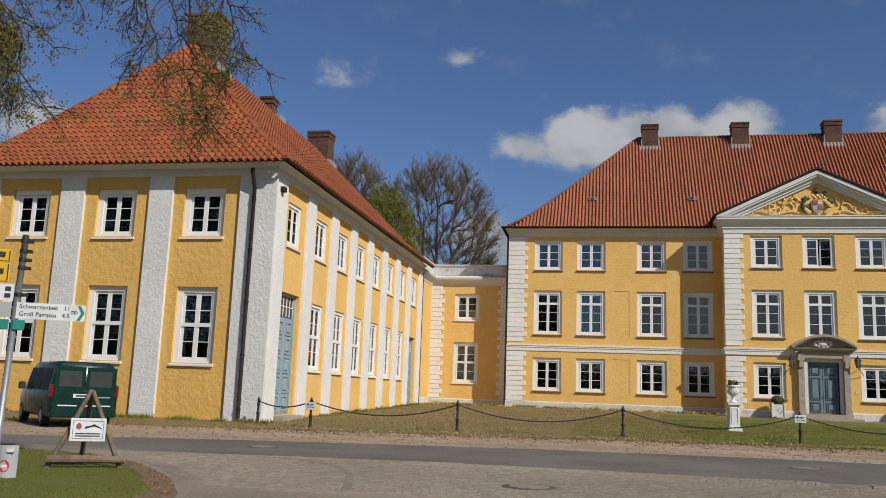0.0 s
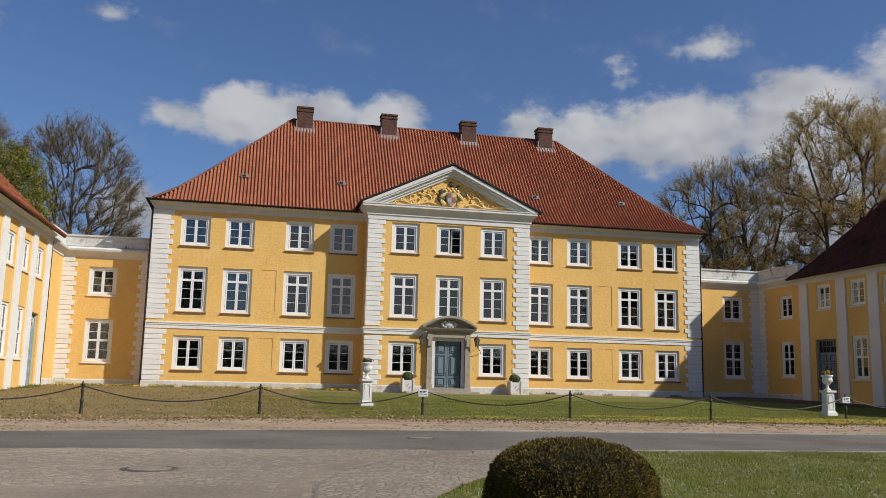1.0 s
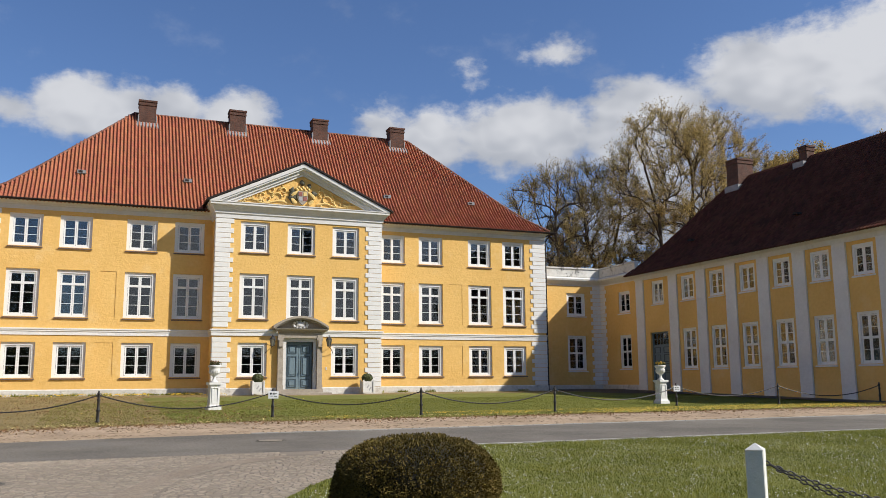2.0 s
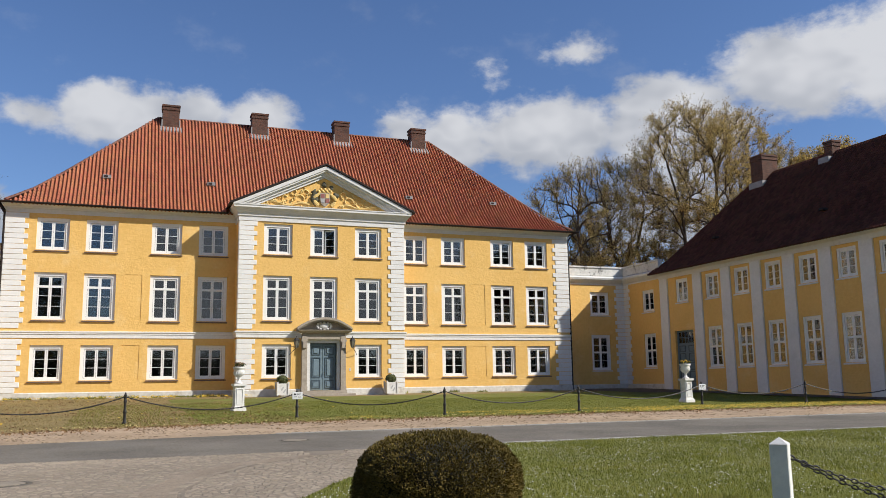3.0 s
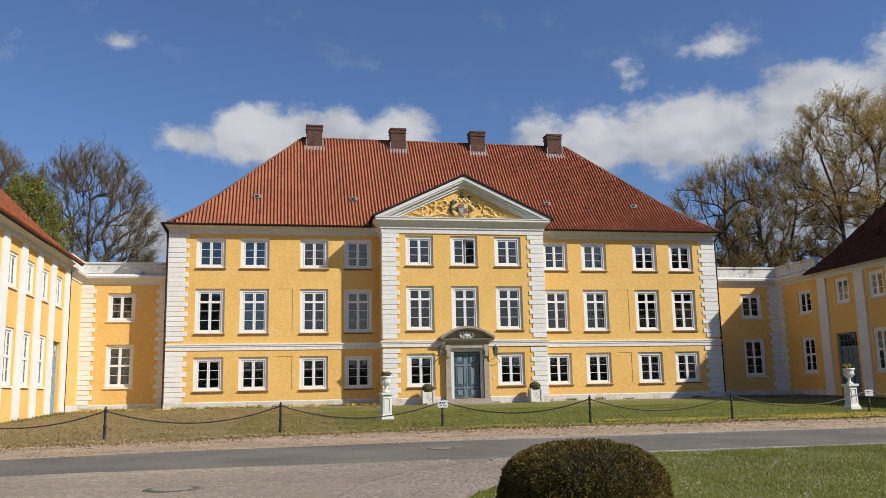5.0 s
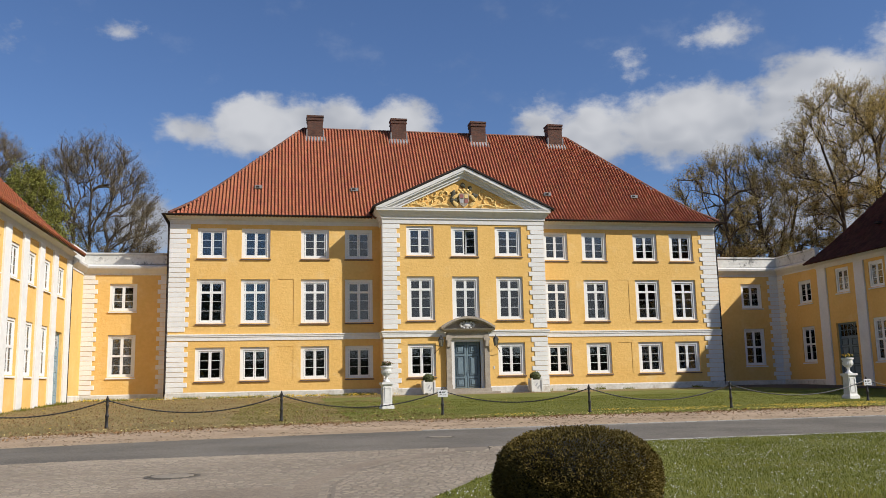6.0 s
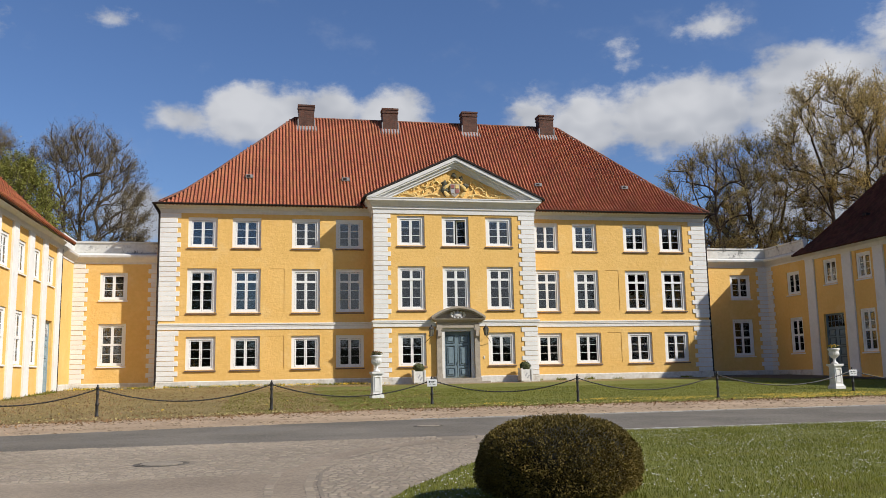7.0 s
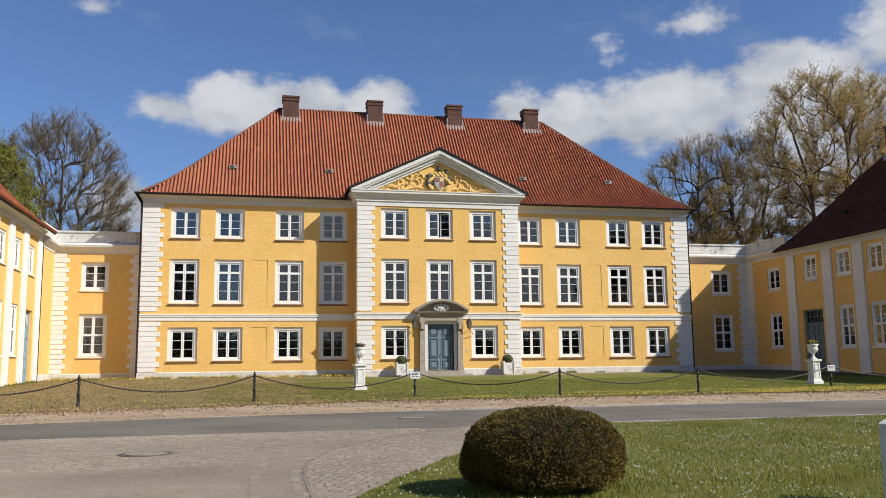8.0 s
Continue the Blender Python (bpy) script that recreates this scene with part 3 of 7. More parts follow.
def near_edge(x):
    return float(np.interp(x, (-70, -28.6, -23.5, -20.3, -16.8, 80), (-66, -44.4, -42.3, -41.6, -41.0, -41.1)))


def lawn_edge(x):
    return float(np.interp(x, (-70, -29.3, -22, -16, -10, 80), (-54, -32.4, -31, -29.7, -28.4, -28.2))) + 0.35 * noise.noise((x * 0.7, 3, 0)) + 0.15 * noise.noise((x * 2.3, 9, 0))


def island_edge(y):
    """The rim of the lawn that the cut bush stands on, as x at a given y."""
    return float(np.interp(y, (-62, -54, -51.0, -49.3, -48, -46.5, -44, -42.6, -41.9), (-14.5, -13.6, -12.3, -11.5, -10.8, -9.96, -8.4, -6.9, -5.6))) + 0.07 * noise.noise((y * 2.1, 5, 0))


def west_island_edge(y):
    return float(np.interp(y, (-60, -52, -48.5, -47, -45.3, -44.1, -43.4), (-17.5, -18.0, -19.0, -19.9, -21.3, -22.5, -24.2)))


def sheet(name, xs, edge_a, edge_b, n, lift, mat, label, category="ground"):
    bm = bmesh.new()
    rows = []
    for x in xs:
        a, b = edge_a(x), edge_b(x)
        rows.append([bm.verts.new((x, a + (b - a) * j / n, gz(a + (b - a) * j / n) + lift)) for j in range(n + 1)])
    for r, s in zip(rows, rows[1:]):
        for j in range(n):
            bm.faces.new((r[j], s[j], s[j + 1], r[j + 1]))
    return tagged(placed(name, Matrix(), None, mesh_of(name, bm, mat)), label, category, kind="structure")


def cross_sheet(name, ys, left, right, lift, mat, label, category="ground"):
    bm = bmesh.new()
    rows = []
    for y in ys:
        a, b = left(y), right(y)
        rows.append([bm.verts.new((a + (b - a) * j / 6, y, gz(y) + lift)) for j in range(7)])
    for r, s in zip(rows, rows[1:]):
        for j in range(6):
            bm.faces.new((r[j], r[j + 1], s[j + 1], s[j]))
    return tagged(placed(name, Matrix(), None, mesh_of(name, bm, mat)), label, category, kind="structure")


bm = bmesh.new()
gx = [-2500, -400, -80, -45, -30, -20, -10, 0, 10, 20, 45, 80, 400, 2500]
gy = [-2500, -300, -90, -60, -45, -32.6, -28, -22, -15, -8, -2, 3, 12, 40, 200, 2500]
vv = [[bm.verts.new((x, y, gz(y) - 0.02)) for y in gy] for x in gx]
for i in range(len(gx) - 1):
    for j in range(len(gy) - 1):
        bm.faces.new((vv[i][j], vv[i + 1][j], vv[i + 1][j + 1], vv[i][j + 1]))
tagged(placed("ground", Matrix(), None, mesh_of("ground", bm, MEADOW)), "dry patchy grass ground with dead leaves", "ground", kind="structure")

xs = [x * 0.5 for x in range(-140, 161)]
sheet("lawn_forecourt", [x * 0.5 for x in range(-21, 80)], lawn_edge, lambda x: -3.0, 10, 0.0, LAWN, "mown green lawn in front of the manor", "lawn")
sheet("sand_strip", xs, lambda x: far_edge(x) - 0.1, lawn_edge, 6, 0.006, SAND, "strip of pale trodden sand beside the road", "ground")
sheet("road", xs, near_edge, far_edge, 6, 0.012, ASPHALT, "plain grey asphalt road without markings", "road")
cross_sheet("tarmac_apron", [-75 + 0.5 * k for k in range(57)], lambda y: -40.0, lambda y: -12.9, 0.030, TARMAC, "sandy worn tarmac apron", "road")
cross_sheet("pavement", [-51 + 0.25 * k for k in range(41)], lambda y: -27.0, lambda y: -4.5, 0.010, JOINT, "bed of gritty joints under the granite setts", "pavement")
cross_sheet("pavement_joints", [-51 + 0.25 * k for k in range(37)], lambda y: -26.9, lambda y: -4.6, 0.0282, JOINT, "gritty filling of the joints between setts", "pavement")
# lawns raised a little over the paving
island = cross_sheet("lawn_island", [-75 + 0.5 * k for k in range(48)] + [-51.4 + 0.25 * k for k in range(40)] + [-41.45], island_edge, lambda y: 70.0, 0.045, LAWN,
                     "green lawn with daisies round the cut bush", "lawn")
cross_sheet("lawn_verge", [-75 + 0.5 * k for k in range(48)] + [-51.4 + 0.25 * k for k in range(32)] + [-43.5], lambda y: -60.0, west_island_edge, 0.045, LAWN,
            "rough grass verge round the signpost", "lawn")

cross_sheet("verge_soil", [-51.4 + 0.25 * k for k in range(32)] + [-43.5], lambda y: west_island_edge(y) - 0.42 + 0.2 * noise.noise((y * 1.3, 2, 0)), lambda y: west_island_edge(y) + 0.03, 0.049, VERGE_SOIL, "bare brown soil along the edge of the verge", "ground")
# Soil at the wall foot; farther out these dark sheets paint shaded lawn.
cross_sheet("soil_bed_east", [-29.0 + 0.5 * k for k in range(62)], lambda y: 24.2 + 0.5 * noise.noise((y * 0.5, 0, 5)), lambda y: 27.2, 0.045, SOIL_SHADE, "bare soil at the wing foot, widened as painted shade on the lawn", "ground")
sheet("soil_bed_link", [20.7 + 0.25 * k for k in range(22)], lambda x: -7.5 - 0.5 * (x - 20.7) + 0.8 * noise.noise((x * 0.9, 0, 3)), lambda x: 3.8, 8, 0.035, SOIL_SHADE, "bare soil before the connecting block, widened as painted shade on the lawn", "ground")

# ---- the manor house ----
P, HW, RW2 = 1.9, 20.7, 5.95
EAVE_Z = 13.5
house = thing("manor_house", (0, 0, 0), "three-storey yellow baroque manor with white quoins, pediment and red hipped roof", "manor house")
U_Z, P_Z, G_Z = (10.44, 12.60), (5.82, 8.94), (1.86, 4.16)
WW = 2.0
SIDE_X = (7.5, 10.64, 14.82, 17.85)
BLIND_X = 12.72
rows_by = {U_Z: (1, 1, 1), P_Z: (0.8, 1, 1, 1), G_Z: (1, 1, 1)}


def side_holes(sign):
    hs = []
    for x in SIDE_X:
        for z in (U_Z, P_Z, G_Z):
            hs.append((sign * x - WW / 2, sign * x + WW / 2, *z))
    for z in (P_Z, G_Z):
        hs.append((sign * BLIND_X - 0.56, sign * BLIND_X + 0.56, *z))
    return hs


mf = Matrix.Translation((0, P, 0))
def wall_part(bm, label="yellow rendered brick wall, slightly uneven"):
    return part("wall", bm, YELLOW, house, label)


for sgn in (-1, 1):
    a, b = sorted((sgn * HW, sgn * RW2))
    wall_part(wall(bmesh.new(), mf, a, b, 0.3, EAVE_Z, side_holes(sgn), 0.55))
    for z0, z1 in (P_Z, G_Z):
        part("blind_panel", box(sgn * BLIND_X - 0.6, sgn * BLIND_X + 0.6, P + 0.028, P + 0.3, z0 - 0.05, z1 + 0.05), YELLOW, house, "shallow blind window recess")
    s0, s1 = sorted((sgn * HW, sgn * (HW - 0.55)))
    wall_part(box(s0, s1, P + 0.55, 17.2, 0.3, EAVE_Z))
    s0, s1 = sorted((sgn * RW2, sgn * (RW2 - 0.5)))
    wall_part(box(s0, s1, 0.55, P + 0.55, 0.3, EAVE_Z))
wall_part(box(-HW + 0.55, HW - 0.55, 16.7, 17.2, 0.3, EAVE_Z))
ris = []
for x in (-3.27, 0.0, 3.27):
    for z in (U_Z, P_Z, G_Z):
        if not (x == 0 and z == G_Z):
            ris.append((x - WW / 2, x + WW / 2, *z))
ris.append((-0.95, 0.95, 0.97, 4.25))
wall_part(wall(bmesh.new(), Matrix(), -RW2, RW2, 0.3, EAVE_Z, ris, 0.55))
# Added partitions and floors; their dark colour paints the shade behind the panes.
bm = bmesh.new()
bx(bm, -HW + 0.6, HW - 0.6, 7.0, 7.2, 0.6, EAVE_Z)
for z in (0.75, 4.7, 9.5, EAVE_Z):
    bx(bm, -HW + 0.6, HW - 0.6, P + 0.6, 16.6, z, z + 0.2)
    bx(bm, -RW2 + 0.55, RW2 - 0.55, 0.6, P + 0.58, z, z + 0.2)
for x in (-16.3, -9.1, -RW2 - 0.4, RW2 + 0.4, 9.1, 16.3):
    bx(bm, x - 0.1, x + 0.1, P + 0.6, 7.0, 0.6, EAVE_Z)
part("interior", bm, ROOM, house, "inner walls and floors coloured near black for the indoor shade")

for sgn in (-1, 1):
    for x in SIDE_X:
        for z in (U_Z, P_Z, G_Z):
            window(house, Matrix.Translation((sgn * x, P, z[0])), WW, z[1] - z[0], rows_by[z], transom=(z[1] - z[0]) * 0.70 if z == P_Z else 0.0)
for x0, x1, z0, z1 in ris[:-1]:
    z = (z0, z1)
    opened = -24 if (abs(x0 + WW / 2) < 0.1 and z == U_Z) else 0
    window(house, Matrix.Translation(((x0 + x1) / 2, 0, z0)), WW, z1 - z0, rows_by[z], transom=(z1 - z0) * 0.70 if z == P_Z else 0.0, open_leaf=opened)
# plinth, string course, cornices
PL = ((0, 0), (0.07, 0), (0.07, 0.68), (0.0, 0.74))
for path in (((-HW, 17.2, 0.36), (-HW, P, 0.36), (-RW2, P, 0.36), (-RW2, 0, 0.36), (-1.6, 0, 0.36)), ((1.6, 0, 0.36), (RW2, 0, 0.36), (RW2, P, 0.36), (HW, P, 0.36), (HW, 17.2, 0.36))):
    part("plinth", profile_run(bmesh.new(), PL, path), PLINTH, house, "worn white plinth with flaking paint")
BAND = ((0, 0), (0.05, 0.0), (0.05, 0.22), (0.09, 0.25), (0.09, 0.32), (0.13, 0.36), (0.13, 0.44), (0, 0.46))
for path in (((-HW - 0.05, P - 0.05, 4.62), (-RW2, P, 4.62), (-RW2 - 0.05, -0.05, 4.62), (-1.55, 0, 4.62)), ((1.55, 0, 4.62), (RW2 + 0.05, -0.05, 4.62), (RW2, P, 4.62), (HW + 0.05, P - 0.05, 4.62))):
    path = [(p[0], P if abs(p[0]) > RW2 + 1 else p[1], p[2]) for p in path]
    part("string_course", profile_run(bmesh.new(), BAND, path), WHITE, house, "white moulded string course")
COR = ((0, 0), (0.05, 0), (0.05, 0.26), (0.11, 0.30), (0.11, 0.36), (0.22, 0.48), (0.36, 0.58), (0.40, 0.66), (0, 0.68))
for path in (((-HW, 17.2, 12.86), (-HW, P, 12.86), (-RW2, P, 12.86)), ((RW2, P, 12.86), (HW, P, 12.86), (HW, 17.2, 12.86))):
    part("eaves_cornice", profile_run(bmesh.new(), COR, path), CORNICE, house, "grey-white moulded eaves cornice")
RCOR = ((0, 0), (0.07, 0), (0.07, 0.30), (0.14, 0.34), (0.14, 0.46), (0.24, 0.62), (0.42, 0.84), (0.50, 0.88), (0.50, 1.0), (0.54, 1.04), (0.54, 1.10), (0, 1.12))
part("pediment_cornice", profile_run(bmesh.new(), RCOR, ((-RW2, P, 12.74), (-RW2, 0, 12.74), (RW2, 0, 12.74), (RW2, P, 12.74))), CORNICE, house, "deep white pediment cornice")
bm = bmesh.new()
v = [bm.verts.new(p) for p in ((-6.1, 0.06, 13.6), (6.1, 0.06, 13.6), (0, 0.06, 16.5), (-6.1, 0.3, 13.6), (6.1, 0.3, 13.6), (0, 0.3, 16.5))]
for f in ((0, 1, 2), (3, 5, 4), (0, 3, 4, 1), (1, 4, 5, 2), (2, 5, 3, 0)):
    bm.faces.new([v[i] for i in f])
part("tympanum", bm, YELLOW, house, "yellow pediment field")
for sgn in (-1, 1):
    bm = bmesh.new()
    for y0, y1, lo, hi in ((-0.54, 0.3, 0.28, 0.02), (-0.46, 0.3, 0.40, 0.26), (-0.24, 0.3, 0.62, 0.38), (-0.10, 0.3, 0.80, 0.60)):
        dx, slope = 6.55, (16.95 - 13.86) / 6.55
        q = [(sgn * dx, 13.86), (0, 16.95)]
        x_cut = min(dx, dx - max(0.0, (lo - 0.12)) / slope)
        a = [(sgn * x_cut, 16.95 - slope * x_cut - lo), (0, 16.95 - lo), (0, 16.95 - hi), (sgn * min(dx, x_cut + (lo - hi) / slope * 0.5), 16.95 - slope * min(dx, x_cut + (lo - hi) / slope * 0.5) - hi)]
        f0 = [bm.verts.new((x, y0, z)) for x, z in a]
        f1 = [bm.verts.new((x, y1, z)) for x, z in a]
        bm.faces.new(f0)
        bm.faces.new(f1[::-1])
        for k in range(4):
            bm.faces.new((f0[k], f1[k], f1[(k + 1) % 4], f0[(k + 1) % 4]))
    bmesh.ops.recalc_face_normals(bm, faces=bm.faces)
    part("raking_cornice", bm, CORNICE, house, "white raking cornice of the pediment")
    bm = bmesh.new()
    ring = [(sgn * 6.72, -0.62, 13.80), (0, -0.62, 16.99), (0, 4.7, 16.99), (sgn * 6.72, 1.9, 13.80)]
    lo = [bm.verts.new(p) for p in ring]
    hi = [bm.verts.new((p[0], p[1], p[2] + 0.13)) for p in ring]
    bm.faces.new(lo)
    bm.faces.new(hi)
    for k in range(4):
        bm.faces.new((lo[k], lo[(k + 1) % 4], hi[(k + 1) % 4], hi[k]))
    bmesh.ops.recalc_face_normals(bm, faces=bm.faces)
    part("pediment_roof", bm, GUTTER, house, "dark-edged gable roof over the pediment")

# gilded relief in the pediment: scrolls of foliage on both sides of a crowned shield
rnd = random.Random(4)


def spiral(cx, cz, r, turn, sgn, y):
    return [(cx + sgn * r * (1 - k / 14) * math.cos(turn + k * 0.55), y, cz + r * (1 - k / 14) * math.sin(turn + k * 0.55)) for k in range(12)]


for sgn in (-1, 1):
    bm = bmesh.new()
    for i, (cx, cz, r) in enumerate(((1.75, 14.45, 0.42), (2.3, 14.95, 0.33), (2.65, 14.3, 0.34), (3.3, 14.45, 0.33), (3.9, 14.2, 0.25), (1.35, 14.95, 0.28), (4.45, 14.12, 0.18), (3.0, 14.85, 0.2))):
        tube(bm, spiral(sgn * cx, cz, r, i * 1.3, sgn, 0.0), [0.075 * (1 - k / 16) for k in range(12)], 5)
        for k in range(5):
            a = rnd.uniform(0, 6.28)
            p = Vector((sgn * cx + math.cos(a) * r, 0.02, cz + math.sin(a) * r))
            q = p + Vector((math.cos(a), -0.1, math.sin(a))) * rnd.uniform(0.12, 0.24)
            tube(bm, (p, (p + q) / 2, q), (0.05, 0.07, 0.01), 5)
    tube(bm, [(sgn * (1.1 + 0.37 * k), 0.0, 14.12 + 0.12 * math.sin(k * 1.1)) for k in range(11)], [0.07 - 0.004 * k for k in range(11)], 5)
    part("foliage_relief", bm, GOLD, house, "gilded scrolling foliage relief")
bm = bmesh.new()
shield = [(-0.36, 15.0), (0.36, 15.0), (0.38, 14.5), (0.25, 14.2), (0, 14.02), (-0.25, 14.2), (-0.38, 14.5)]
f0, f1 = [bm.verts.new((x, -0.16, z)) for x, z in shield], [bm.verts.new((x, 0.1, z)) for x, z in shield]
bm.faces.new(f0)
for k in range(len(shield)):
    bm.faces.new((f0[k], f1[k], f1[(k + 1) % 7], f0[(k + 1) % 7]))
arms = part("coat_of_arms", bm, SANDSTONE, house, "carved crowned shield with quartered fields")
for i, (x, z, mt) in enumerate(((-0.17, 14.8, SHIELD_RED), (0.17, 14.8, GOLD), (-0.17, 14.45, SIGN_GREY), (0.17, 14.45, SHIELD_RED))):
    part("field", box(x - 0.13, x + 0.13, -0.185, -0.16, z - 0.14, z + 0.14), mt, arms)
bm = bmesh.new()
for k in range(7):
    a = -0.5 + k / 6
    bmesh.ops.create_uvsphere(bm, u_segments=8, v_segments=6, radius=0.11, matrix=Matrix.Translation((a * 0.9, -0.08, 15.15 + 0.14 * (k % 2))))
tube(bm, [(-0.5, -0.05, 15.08), (0.5, -0.05, 15.08)], 0.08, 6)
part("crown", bm, GOLD, arms, "gilded crown")
for x, z, r in ((-0.05, 15.65, 0.17), (0.5, 15.45, 0.16), (-0.75, 15.0, 0.22), (0.85, 14.9, 0.2), (-0.7, 14.5, 0.3)):
    bm = bmesh.new()
    bmesh.ops.create_icosphere(bm, subdivisions=3, radius=r, matrix=Matrix.Translation((x, 0.02, z)) @ Matrix.Diagonal((1, 0.6, 1.2, 1)))
    for v in bm.verts:
        v.co += (v.co - Vector((x, 0.02, z))) * 0.55 * noise.noise(v.co * 5.0)
    part("crest_ornament", bm, CREST, arms, "dark carved crest ornament")
bm = bmesh.new()
for sgn in (-1, 1):
    tube(bm, [(sgn * (0.45 + 0.35 * math.sin(k * 0.5)), -0.06, 14.1 + 0.13 * k) for k in range(9)], [0.13, 0.15, 0.14, 0.13, 0.14, 0.15, 0.12, 0.08, 0.03], 7)
part("supporter", bm, GOLD, arms, "gilded carved side ornaments")


# quoins
QUOIN_ME = {}


def quoin_column(parent, m, z0, z1, long, short, height, side, gaps=(), depth=0.5):
    """Alternating long and short corner blocks; m puts local u = 0 at the corner, blocks reach towards side."""
    n = round((z1 - z0) / height)
    h = (z1 - z0) / n
    for i in range(n):
        z = z0 + i * h
        if any(a < z + h / 2 < b for a, b in gaps):
            continue
        w = long if i % 2 else short
        key = (round(w, 3), round(h, 3), side, depth)
        if key not in QUOIN_ME:
            a, b = sorted((-0.045 * side, w * side))
            QUOIN_ME[key] = mesh_of("quoin_block", box(a, b, -0.05, depth, 0.012, h - 0.012, bevel=0.012), QUOIN)
        part("quoin_block", QUOIN_ME[key], None, parent, at=m @ Matrix.Translation((0, 0, z)))


BANDGAP = ((4.6, 5.1),)
for x, y, side in ((-HW, P, 1), (HW, P, -1), (-RW2, 0, 1), (RW2, 0, -1)):
    quoin_column(house, Matrix.Translation((x, y, 0)), 1.1, 12.84 if y else 12.72, 1.36 if y else 1.2, 1.12 if y else 0.98, 0.345, side, BANDGAP)


# roofs
def hip_roof(parent, x0, x1, y0, y1, ze, axis, a0, a1, zr, mat, tiled, tw, th, kick, kick_len, name="roof", skip=None, seed=1, hull_mat=None, label=""):
    c = [Vector(p) for p in ((x0, y0, ze), (x1, y0, ze), (x1, y1, ze), (x0, y1, ze))]
    if axis == "x":
        ym = (y0 + y1) / 2
        r0, r1 = Vector((a0, ym, zr)), Vector((a1, ym, zr))
        faces = {"front": (c[0], c[1], r1, r0), "right": (c[1], c[2], r1), "back": (c[2], c[3], r0, r1), "left": (c[3], c[0], r0)}
        hips = ((c[0], r0), (c[1], r1), (c[2], r1), (c[3], r0))
    else:
        xm = (x0 + x1) / 2
        r0, r1 = Vector((xm, a0, zr)), Vector((xm, a1, zr))
        faces = {"front": (c[0], c[1], r0), "right": (c[1], c[2], r1, r0), "back": (c[2], c[3], r1), "left": (c[3], c[0], r0, r1)}
        hips = ((c[0], r0), (c[1], r0), (c[2], r1), (c[3], r1))
    drop = Vector((0, 0, kick * 1.25))
    bm = bmesh.new()
    mid_x, mid_y = (x0 + x1) / 2, (y0 + y1) / 2
    low = [bm.verts.new((p.x + math.copysign(0.8, mid_x - p.x), p.y + math.copysign(0.8, mid_y - p.y), p.z - drop.z + 0.55)) for p in c]
    top = [bm.verts.new(p - Vector((0, 0, 0.06))) for p in (r0, r1)]
    if axis == "x":
        fs = ((low[0], low[1], top[1], top[0]), (low[1], low[2], top[1]), (low[2], low[3], top[0], top[1]), (low[3], low[0], top[0]))
    else:
        fs = ((low[0], low[1], top[0]), (low[1], low[2], top[1], top[0]), (low[2], low[3], top[1]), (low[3], low[0], top[0], top[1]))
    for f in fs:
        bm.faces.new(f)
    bm.faces.new(low[::-1])
    roof = part(name, bm, hull_mat or mat, parent, label)
    singles_all = []
    verts, fcs = [], []
    for i, key in enumerate(tiled):
        poly = faces[key]
        a, b = poly[0] - drop, poly[1] - drop
        along = (b - a).normalized()
        nrm = along.cross(poly[2] - a).normalized()
        if nrm.z < 0:
            nrm = -nrm
        up = nrm.cross(along).normalized()
        if up.z < 0:
            up = -up
        pts = [((p - a).dot(along), (p - a).dot(up)) for p in (a, b, *poly[2:])]

        def inside(u, v, pts=pts):
            for k in range(len(pts)):
                (xa, ya), (xb, yb) = pts[k], pts[(k + 1) % len(pts)]
                if (xb - xa) * (v - ya) - (yb - ya) * (u - xa) < -0.03:
                    return False
            return True
        vs, fc, singles = tile_rows(a, along, up, inside, pts[1][0], max(p[1] for p in pts), tw, th, kick, kick_len, skip.get(key) if skip else None, seed=seed + i, edge=0.085 if mat is TILE_ORANGE else 0.05)
        o = len(verts)
        verts += vs
        fcs += [tuple(k + o for k in f) for f in fc]
        singles_all += [(p, along, d) for p, d in singles]
    tagged(part("roof_tiles", raw_mesh("roof_tiles", verts, fcs, mat), None, roof), kind="stuff")
    bm = bmesh.new()
    ridge_tiles(bm, r0, r1)
    for p, q in hips:
        pts = []
        run = (q - p).length
        for k in range(7):
            f = k / 6
            lift = kick * max(0.0, 1 - f * run * 0.8 / kick_len) ** 2
            pts.append((p - drop) * (1 - f) + q * f + Vector((0, 0, lift * 1.25)))
        for s, e in zip(pts, pts[1:]):
            ridge_tiles(bm, s, e)
    tagged(part("ridge_capping", bm, RIDGE if mat is TILE else mat, roof), kind="stuff")
    return roof, singles_all


RX, RY, RZ = 11.3, 9.2, 22.3
main_roof, _ = hip_roof(house, -20.80, 21.15, 1.74, 2 * RY - 1.74, EAVE_Z + 0.10, "x", -RX, RX, RZ, TILE, ("front", "left"), 0.25, 0.34, 0.42, 3.6, label="steep red pantile hipped roof")


def gutter(parent, path, r=0.085, label="dark brown half-round gutter"):
    prof = [(r + r * math.cos(a), -r * math.sin(a) * 1.05) for a in [math.pi * k / 6 for k in range(6, -1, -1)]] + [(2 * r - 0.015, 0.01), (0.015, 0.01)]
    return part("gutter", profile_run(bmesh.new(), prof, path), GUTTER, parent, label)


gutter(house, ((-21.04, 17.0, 13.48), (-21.04, 1.40, 13.48), (-6.6, 1.40, 13.48)), 0.12)
gutter(house, ((6.6, 1.40, 13.48), (21.3, 1.40, 13.48), (21.3, 17.0, 13.48)), 0.12)


